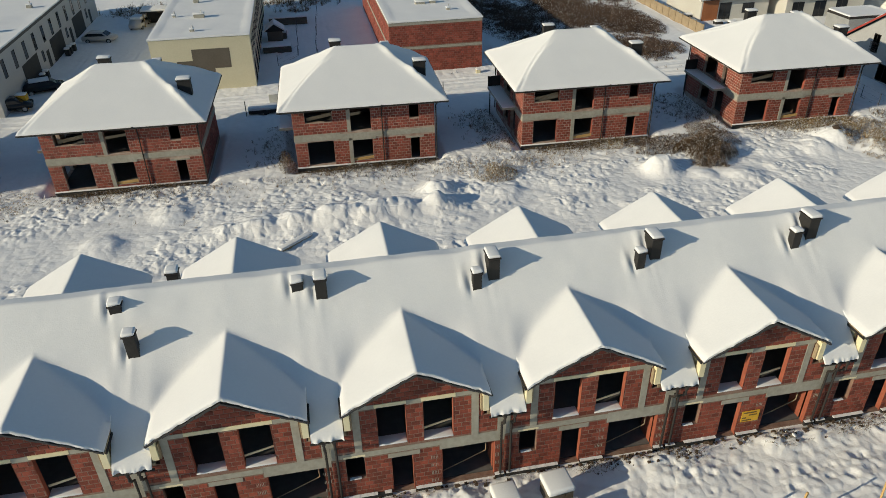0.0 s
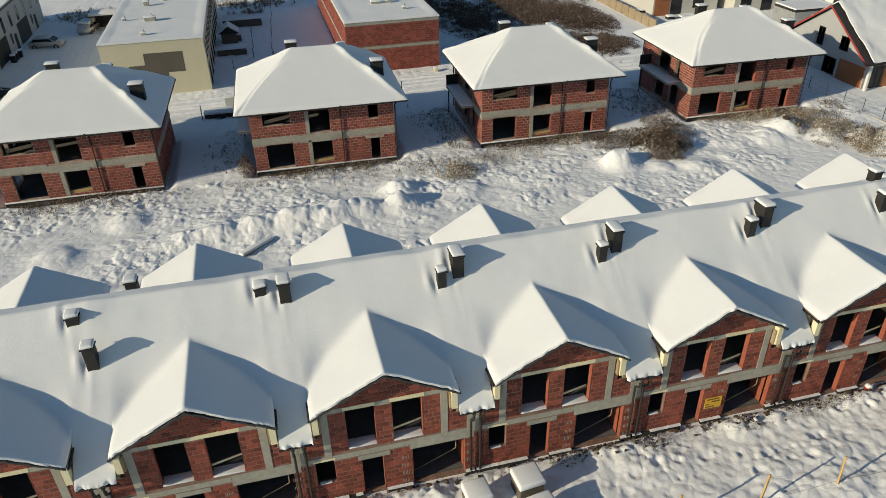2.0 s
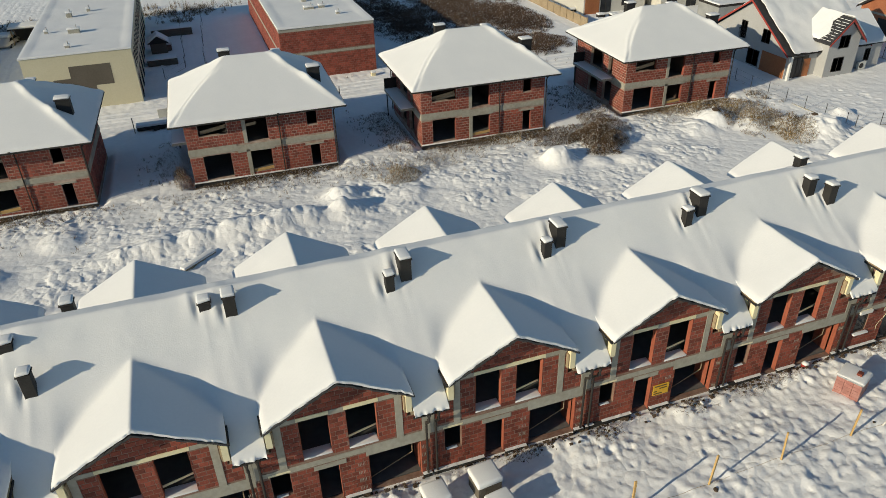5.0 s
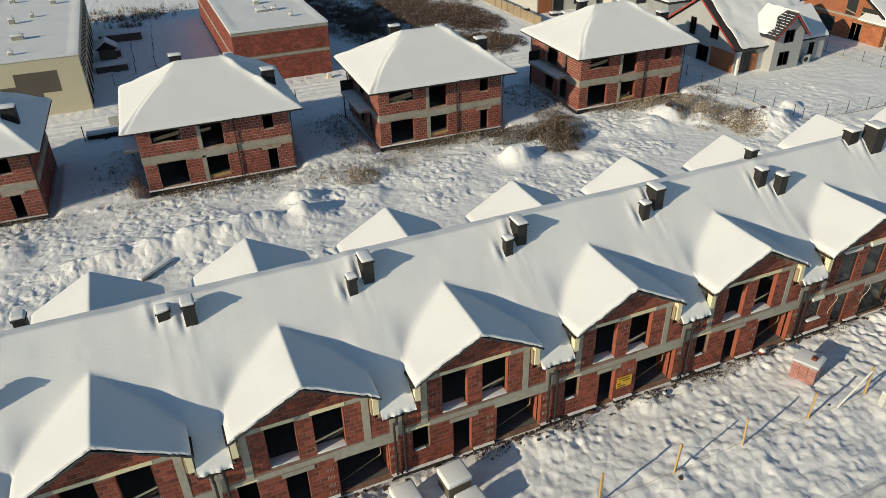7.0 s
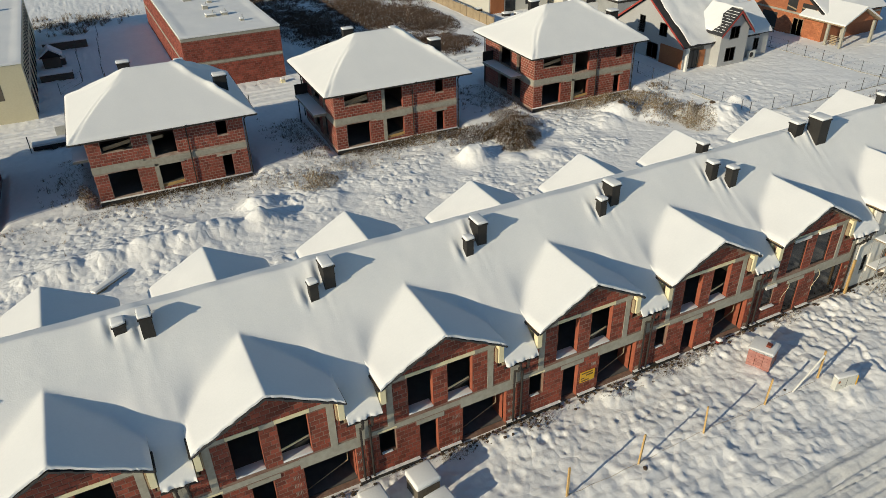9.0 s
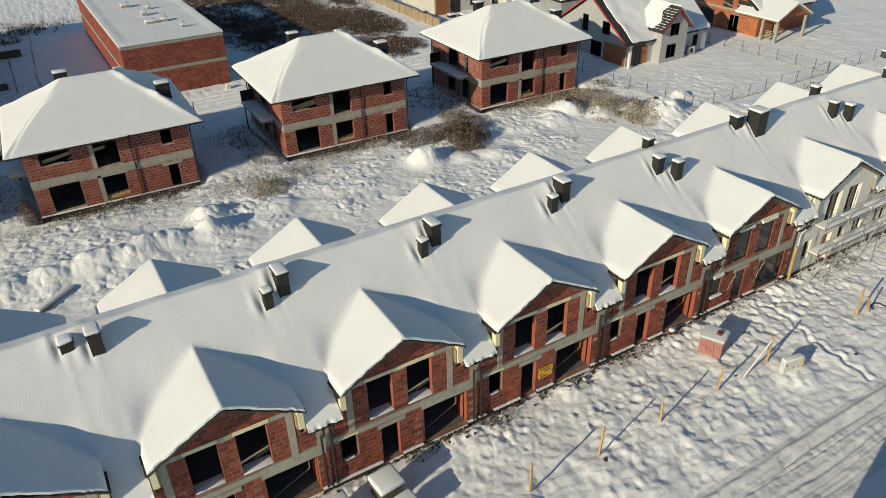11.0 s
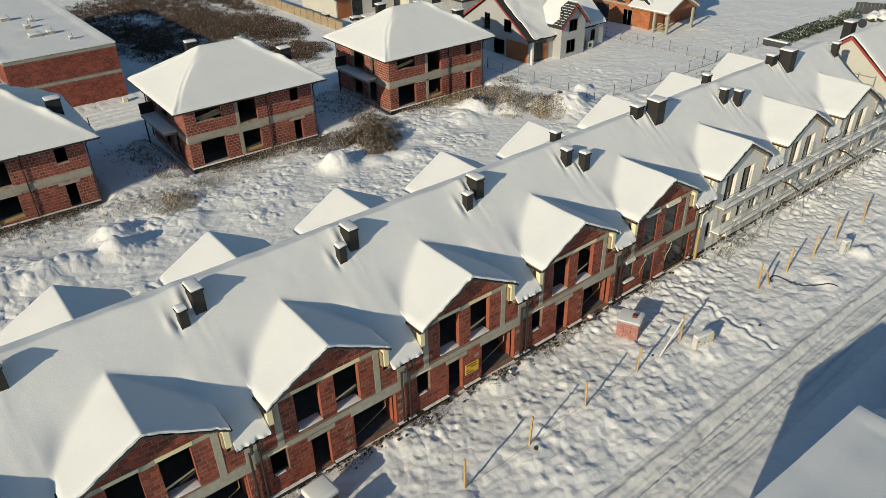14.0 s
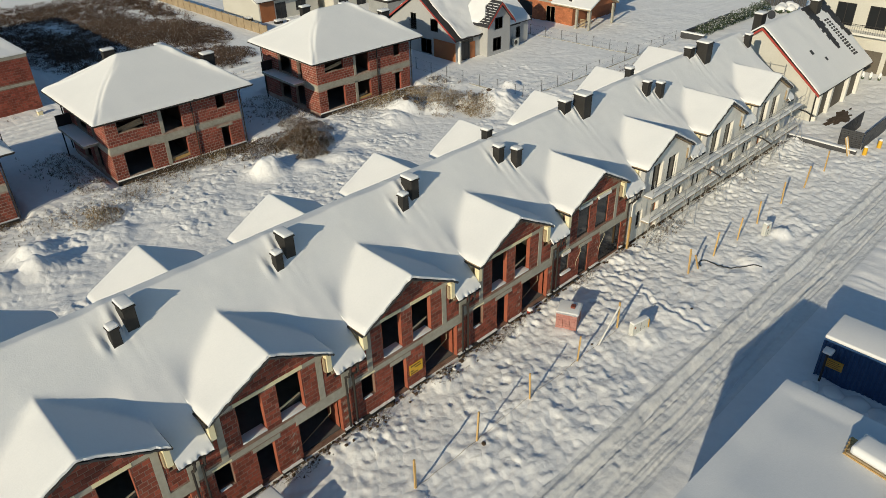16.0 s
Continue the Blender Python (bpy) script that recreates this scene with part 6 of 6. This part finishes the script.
part("pail", rod((0, 0, -0.1), (0.14, -0.1, 0.26), 0.13, 14, 0.16), TAUPE, can)
part("snow_cap", rod((0.14, -0.1, 0.262), (0.16, -0.11, 0.32), 0.15, 14, 0.09), SNOW, can, "", True)
sheetg = thing("plastic_sheet", "crumpled green plastic sheet by the doorway", "sheet", -1.9, -0.3)
bm = bmesh.new()
bmesh.ops.create_icosphere(bm, subdivisions=3, radius=0.32)
for v in bm.verts:
    v.co += v.co.normalized() * 0.2 * noise.noise(v.co * 5)
    v.co.z = v.co.z * 0.9 + 0.28
part("crumpled_heap", bm, GREENWRAP, sheetg)
post = thing("timber_post", "upright timber by the last brick house", "timber", 38.5, -0.5)
part("timber", boxes((-0.07, 0.07, -0.06, 0.06, -0.2, 2.6)), WOOD, post)
kerb = thing("kerb_wall", "low grey block wall capped with snow", "wall", 65.3, -6.2)
part("blockwork", boxes((-0.15, 0.15, 0.0, 6.0, -0.2, 0.5)), FENCE, kerb)
part("snow_cap", boxes((-0.2, 0.2, 0.0, 6.0, 0.501, 0.62), bevel=0.04), SNOW, kerb, "", True)
gate = thing("panel_gate", "anthracite slatted gate and fence panels", "fence", 66.8, -6.1)
for k in range(9):
    part("slat", boxes((-0.03, 0.03, 0.05, 1.9, 0.08 + 0.18 * k, 0.24 + 0.18 * k)), FENCE, gate)
    part("slat", boxes((0.05, 11.0, -0.05, 0.01, 0.08 + 0.18 * k, 0.24 + 0.18 * k)), FENCE, gate)
    part("slat", boxes((0.05, 5.6, 1.95, 2.0, 0.08 + 0.18 * k, 0.24 + 0.18 * k)), FENCE, gate)
for x, y in ((65.9, -6.7), (68.3, -7.1)):
    b = thing("yellow_bollard", "yellow plastic pedestal with snow on it", "bollard", x, y, 0, 0, "yellow bollards")
    part("pedestal", rod((0, 0, -0.1), (0, 0, 0.85), 0.2, 14, 0.17), YELLOW, b)
    part("snow_cap", rod((0, 0, 0.851), (0, 0, 1.0), 0.2, 14, 0.1), SNOW, b, "", True)
rail = thing("leaning_boards", "snowed boards leaning by the kerb wall", "timber", 64.6, -5.6)
for k in range(3):
    part("board", rod((-0.2 + 0.25 * k, -0.3, 0.0), (0.5 + 0.25 * k, 0.5, 1.5), 0.05, 6), WHITE if k == 1 else WOOD, rail)


# ---- scaffolding along the white houses ----
scaf = thing("scaffolding", "steel tube scaffolding with snowy decks along white fronts", "scaffold", 0, 0)
XS = [39.6 + 2.45 * k for k in range(11)]
for i, x in enumerate(XS):
    top = (5.2, 5.9, 5.5, 6.1)[i % 4]
    for y in (-0.55, -1.3):
        part("standard", rod((x, y, -0.1), (x, y, top if y < -1 else top - 0.9), 0.024, 6), STEEL, scaf)
        part("base_plate", boxes((x - 0.09, x + 0.09, y - 0.09, y + 0.09, -0.05, 0.03)), STEEL, scaf)
    for z in (1.85, 3.75):
        part("transom", rod((x, -0.5, z), (x, -1.35, z), 0.025, 6), STEEL, scaf)
    if i % 2 == 0:
        part("raking_tube", rod((x, -1.3, 1.9), (x + 0.3, -2.2, 0.0), 0.022, 6), STEEL, scaf)
for i in range(len(XS) - 1):
    a, b = XS[i], XS[i + 1]
    for y, zs in ((-1.3, (1.0, 1.85, 2.35, 2.85, 3.75, 4.3, 4.8)), (-0.55, (1.85, 3.75))):
        for z in zs:
            part("ledger", rod((a, y, z), (b, y, z), 0.019, 6), STEEL, scaf)
    for z in (1.88, 3.78):
        dk = part("deck", boxes((a + 0.03, b - 0.03, -1.28, -0.58, z, z + 0.05)), OLDWOOD, scaf)
        part("deck_snow", boxes((a + 0.04, b - 0.04, -1.27, -0.59, z + 0.051, z + 0.14), bevel=0.025), SNOW, dk, "", True)
    if i % 2 == 0:
        part("diagonal_brace", rod((a, -1.34, 0.1), (b, -1.34, 3.7), 0.024, 6), STEEL, scaf)
    else:
        part("diagonal_brace", rod((a, -1.34, 3.75), (b, -1.34, 1.9), 0.024, 6), STEEL, scaf)

# ---- dry weeds, brush and twigs ----
grow = random.Random(21)


def height_at(x, y):
    return float(ground_height(np.array([x]), np.array([y]))[2][0])


def clump(x, y, r, h, stems, wide, rng):
    """One tuft: stems that fan out from a common root."""
    z = ground_height(x, y)[2]
    k = np.repeat(np.arange(len(x)), stems)
    n = len(k)
    way, out = rng.uniform(0, 6.283, n), rng.uniform(0.1, 1.0, n) ** 0.7
    rr, hh = r[k], h[k] * rng.uniform(0.35, 1.0, n) * (1.1 - 0.6 * out)
    root = rng.uniform(0, 0.45, n)
    px, py = x[k] - np.sin(way) * rr * root, y[k] + np.cos(way) * rr * root
    return np.stack([px, py, z[k] - 0.03 + 0.25 * hh * rng.uniform(0, 1, n), hh, rr * (out - root * 0.6), wide * rng.uniform(0.5, 1.1, n), way], -1)


def strew(regions, size, tall, stems, wide, seed):
    """Tufts over ellipses (x, y, rx, ry, tufts), thinning out unevenly."""
    rng = np.random.RandomState(seed)
    out = []
    for x, y, rx, ry, n in regions:
        ang, rad = rng.uniform(0, 6.283, n), np.sqrt(rng.uniform(0, 1, n)) * rng.uniform(0.4, 1.05, n)
        px, py = x + rx * rad * np.cos(ang), y + ry * rad * np.sin(ang)
        keep = vnoise(px * 0.7, py * 0.7, seed) + vnoise(px * 1.9, py * 1.9, seed + 1) > 0.75
        px, py = px[keep], py[keep]
        m = len(px)
        if m:
            out.append(clump(px, py, rng.uniform(*size, m), rng.uniform(*tall, m), stems, wide, rng))
    return np.concatenate(out)


def twigs(regions, wide, seed):
    """Loose domes of fine twigs (x, y, rx, ry, height, twigs), thicker near the middle, with gaps."""
    rng = np.random.RandomState(seed)
    out = []
    for x, y, rx, ry, high, n in regions:
        ang, rad = rng.uniform(0, 6.283, n), rng.uniform(0, 1, n) ** 0.55
        px, py = x + rx * rad * np.cos(ang), y + ry * rad * np.sin(ang)
        lump = vnoise(px * 0.9, py * 0.9, seed) * 0.65 + vnoise(px * 2.3, py * 2.3, seed + 1) * 0.35
        keep = lump + 0.3 * (1 - rad) > 0.46
        px, py, rad, lump = px[keep], py[keep], rad[keep], lump[keep]
        m = len(px)
        crown = high * np.clip(1.15 - rad * rad, 0.15, 1) * (0.4 + 0.9 * lump)
        z = ground_height(px, py)[2] + crown * rng.uniform(-0.05, 0.75, m)
        out.append(np.stack([px, py, z, rng.uniform(-0.10, 0.22, m) * (0.5 + 0.5 * crown), rng.uniform(-0.24, 0.26, m), wide * rng.uniform(0.4, 1.2, m), rng.uniform(0, 6.283, m)], -1))
        # seed heads and curled leaves among the twigs
        k = rng.uniform(0, 1, m) < 0.45
        q = k.sum()
        out.append(np.stack([px[k] + rng.uniform(-0.1, 0.1, q), py[k] + rng.uniform(-0.1, 0.1, q), z[k] + 0.1 * crown[k], rng.uniform(0.03, 0.08, q), rng.uniform(-0.06, 0.06, q), rng.uniform(1.2, 2.4, q) * wide, rng.uniform(0, 6.283, q)], -1))
    return np.concatenate(out)


blades("dry_bush", twigs(((33.6, 30.9, 2.9, 2.9, 1.9, 20000), (30.0, 33.0, 2.6, 1.6, 0.9, 3500), (36.2, 33.5, 1.8, 2.4, 1.1, 3000), (35.8, 36.0, 1.6, 2.0, 0.9, 2200), (24.5, 35.2, 6.4, 1.0, 0.6, 3000), (45.5, 35.3, 6.4, 1.0, 0.6, 3000), (4.0, 35.2, 6.4, 0.9, 0.6, 2600), (-16, 35.0, 6.4, 0.8, 0.6, 2200), (31.0, 34.6, 5.0, 1.2, 0.6, 2200)), 0.016, 3),
       DARKTWIG, "dark brown leafless bush dusted with snow", "bush", 0.09)
blades("pale_bush", twigs(((14.3, 31.0, 1.9, 1.6, 1.1, 2600), (13.2, 32.6, 3.2, 2.0, 0.6, 800), (17.4, 32.2, 2.8, 1.6, 0.5, 600), (20.5, 33.9, 3.2, 1.2, 0.5, 600), (26.3, 34.6, 2.6, 0.9, 0.6, 1000), (50.2, 30.2, 3.6, 5.4, 1.3, 13000), (46.6, 34.4, 4.0, 1.6, 0.9, 4000), (50.8, 25.8, 2.0, 2.4, 0.9, 3000), (-26.5, 34.0, 3.5, 3.4, 0.7, 1500)), 0.017, 13),
       STRAW, "pale dry brush half covered by snow", "bush", 0.2)
blades("dry_weeds", np.concatenate([strew(((48.5, 34.8, 5.2, 1.8, 120), (50.5, 31.0, 4.6, 5.4, 200), (55.0, 35.0, 1.6, 3.0, 90), (53.5, 27.5, 2.5, 2.0, 60), (-16, 34.0, 8, 1.6, 130), (5, 34.4, 8, 1.4, 120), (16.0, 37.5, 1.8, 3, 90),
                           (36.5, 38, 2.2, 4, 130), (15.0, 43, 2.8, 6, 130), (35.0, 43, 3.0, 6, 200), (-5.0, 40.0, 2.5, 5, 80), (28, 35.2, 10, 0.7, 160), (45, 35.9, 7, 0.6, 160), (4, 35.9, 6.5, 0.35, 120), (-16, 35.7, 6.5, 0.35, 100), (12, 33.4, 24, 1.8, 130),
                           (20, 32, 26, 3, 90), (-8, 31, 18, 4, 45), (72, 22, 9, 1.4, 130), (20.0, 59.0, 1.5, 0.6, 30), (9, 59, 9, 0.7, 40), (36, 55, 10, 1.5, 60)), (0.12, 0.4), (0.15, 0.55), 9, 0.016, 5),
                                    twigs(((37.4, 40.5, 2.0, 5.6, 0.7, 2600), (16.4, 41.0, 1.8, 5.6, 0.7, 2200), (-4.0, 41.5, 1.6, 5.0, 0.6, 900), (-3.1, 37.4, 0.8, 2.2, 1.3, 1300), (24.5, 35.5, 6.4, 0.8, 0.5, 3600), (45.5, 35.6, 6.4, 0.8, 0.5, 3800), (4.0, 35.3, 6.4, 0.7, 0.45, 3000), (-16, 35.1, 6.4, 0.6, 0.45, 2600), (16, 33.6, 24, 1.8, 0.25, 2600), (-16, 33.4, 10, 1.5, 0.2, 1000), (46, 33.5, 8, 2.0, 0.3, 1000)), 0.017, 15)]),
       WEED, "thin dry stems sticking out of snow", "weeds", 0.12)
blades("heath", np.concatenate([strew(((39.5, 84, 6.5, 19, 3000), (45.5, 77, 4.4, 10, 1700), (41.5, 63.0, 5.5, 4.6, 900), (29.5, 82, 5.5, 15, 1900), (36, 104, 18, 10, 2300), (24.5, 97, 5, 12, 600), (48.5, 95, 3.0, 14, 700)), (0.4, 1.0), (0.25, 0.7), 22, 0.022, 7),
                                twigs(((39.5, 84, 7.0, 20, 0.8, 26000), (45.5, 77, 4.6, 10, 0.8, 11000), (41.5, 63.0, 6.0, 5.4, 0.8, 12000), (29.5, 82, 6, 15, 0.7, 14000), (36, 104, 18, 10, 0.8, 18000)), 0.028, 17)]),
       HEATH, "dense dark brown brush on rising waste ground", "brush", 0.04)
blades("far_scrub", strew(((-24, 101, 9, 5, 260), (0, 101, 8, 3.5, 220), (-8, 104, 20, 5, 260), (62, 60, 5, 3, 60), (-1.5, 95.5, 4, 1, 40)), (0.3, 0.9), (0.4, 1.3), 18, 0.02, 9),
       WEED, "pale dry scrub at the far edge of the plots", "brush", 0.15)
blades("wall_weeds", np.concatenate([strew(((20, -0.6, 42, 0.25, 220), (42, -1.6, 3.5, 0.5, 60), (55, -1.5, 6, 0.4, 50)), (0.08, 0.25), (0.1, 0.35), 9, 0.007, 11),
                                     twigs(((24.0, -0.9, 1.8, 0.5, 0.5, 330), (15.3, -0.9, 1.4, 0.45, 0.45, 260), (11.2, -0.7, 1.2, 0.3, 0.35, 200), (20.8, -0.9, 1.5, 0.5, 0.4, 220), (26.0, -0.8, 1.3, 0.4, 0.4, 200), (33.5, -0.8, 1.6, 0.35, 0.3, 200), (42, -1.4, 3.0, 0.5, 0.4, 500)), 0.011, 19)]),
       WEED, "dry weeds along the foot of the terrace walls", "weeds", 0.15)

# rubble and clods at the foot of the walls
rub = random.Random(31)
verts, faces = [], []
spots = [(rub.uniform(-16, 64), -0.12 - abs(rub.gauss(0, 0.28)), rub.uniform(0.03, 0.10)) for k in range(420)]
spots += [(c + rub.gauss(0, 1.3), -0.3 - abs(rub.gauss(0, 0.4)), rub.uniform(0.02, 0.075)) for c in (11.6, 14.6, 15.6, 20.6, 23.2, 24.4, 26.0) for k in range(14)]
tops = ground_height(np.array([p[0] for p in spots]), np.array([p[1] for p in spots]))[2]
for (x, y, r), top in zip(spots, tops):
    z = float(top) + r * 0.3
    n = len(verts)
    for dx, dy, dz in ((-1, -1, -1), (1, -1, -1), (1, 1, -1), (-1, 1, -1), (-1, -1, 1), (1, -1, 1), (1, 1, 1), (-1, 1, 1)):
        verts.append((x + dx * r * rub.uniform(0.5, 1.3), y + dy * r * rub.uniform(0.5, 1.1), z + dz * r * rub.uniform(0.3, 0.9)))
    faces += [tuple(n + i for i in f) for f in ((3, 2, 1, 0), (4, 5, 6, 7), (0, 1, 5, 4), (1, 2, 6, 5), (2, 3, 7, 6), (3, 0, 4, 7))]
me = bpy.data.meshes.new("rubble")
me.from_pydata(verts, [], faces)
tagged(part("rubble", me, BARE), "dark clods and brick rubble along the wall foot", "rubble", kind="stuff")
# thawed earth before the end house's porch
rng = np.random.RandomState(4)
ang = np.linspace(0, 6.283, 41)[:-1]
bm = bmesh.new()
for ring in (0.0, 0.5, 1.0):
    for a in ang:
        r = ring * (1 + 0.25 * math.sin(3 * a) + 0.18 * math.sin(7 * a + 1) + 0.1 * math.sin(13 * a))
        px, py = 73.3 + 3.0 * r * math.cos(a), -1.9 + 0.9 * r * math.sin(a)
        bm.verts.new((px, py, height_at(px, py) + 0.10 * (1.2 - ring) - (0.05 if ring == 1 else 0)))
vs = bm.verts[:]
for k in range(2):
    for i in range(40):
        q = [vs[40 * k + i], vs[40 * k + (i + 1) % 40], vs[40 * k + 40 + (i + 1) % 40], vs[40 * k + 40 + i]]
        bm.faces.new(q)
bmesh.ops.remove_doubles(bm, verts=bm.verts[:], dist=0.001)
bmesh.ops.recalc_face_normals(bm, faces=bm.faces[:])
tagged(part("earth_patch", bm, BARE, None, "", True), "thawed brown earth before a porch", "earth", kind="structure")
# a dark tube looping over the snow, drawn for a ridge's shadow, and lone dark lumps
loop = [(39.9, -5.35), (40.25, -4.95), (40.8, -4.95), (40.95, -5.55), (40.7, -6.2), (41.0, -6.75), (41.7, -7.2), (42.3, -7.8), (42.5, -8.5)]
bend = [Vector((*loop[i], 0)).lerp(Vector((*loop[i + 1], 0)), k / 4) for i in range(len(loop) - 1) for k in range(4)]
for rounds in range(3):
    bend = [bend[0]] + [(bend[i - 1] + 2 * bend[i] + bend[i + 1]) / 4 for i in range(1, len(bend) - 1)] + [bend[-1]]
# black tube in place of the shaded line along a snow ridge
hose = part("hose", tube([(p.x, p.y, height_at(p.x, p.y) + 0.035) for p in bend], 0.035, 6), RUBBER)
tagged(hose, "black tube drawn as the shadow line of a snow ridge", "hose")
# yard clods, then four lumps painted dark for the shade in mound holes
for x, y, r in ((35.07, -7.33, 0.09), (28.0, -5.0, 0.08), (18.2, -5.65, 0.12), (46.3, 31.2, 0.35), (47.3, 30.6, 0.3), (54.0, 26.6, 0.3), (50.2, 27.6, 0.25)):
    bm = bmesh.new()
    bmesh.ops.create_icosphere(bm, subdivisions=2, radius=r)
    for v in bm.verts:
        v.co += v.co.normalized() * r * 0.5 * noise.noise(v.co * 6 + Vector((x, 0, 0)))
        v.co.z *= 0.42
    o = part("clod_and_hole_shade", bm, BARE)
    o.location = (x, y, height_at(x, y) + r * 0.35)
    tagged(o, "dark lump on the snow, on the mounds painted as a hole in shade", "clod", "earth clods")
for x0, y0, x1, y1 in ((-3.7, 22.4, -1.5, 24.2),):
    d = math.hypot(x1 - x0, y1 - y0)
    b = thing("buried_beam", "long beam lying under a strip of snow", "beam", x0, y0, -0.12, math.degrees(math.atan2(y1 - y0, x1 - x0)))
    part("beam", boxes((0, d, -0.2, 0.2, -0.1, 0.32), bevel=0.03), OLDWOOD, b)
    part("snow_cap", boxes((-0.03, d + 0.03, -0.24, 0.24, 0.321, 0.5), bevel=0.07), SNOW, b, "", True)
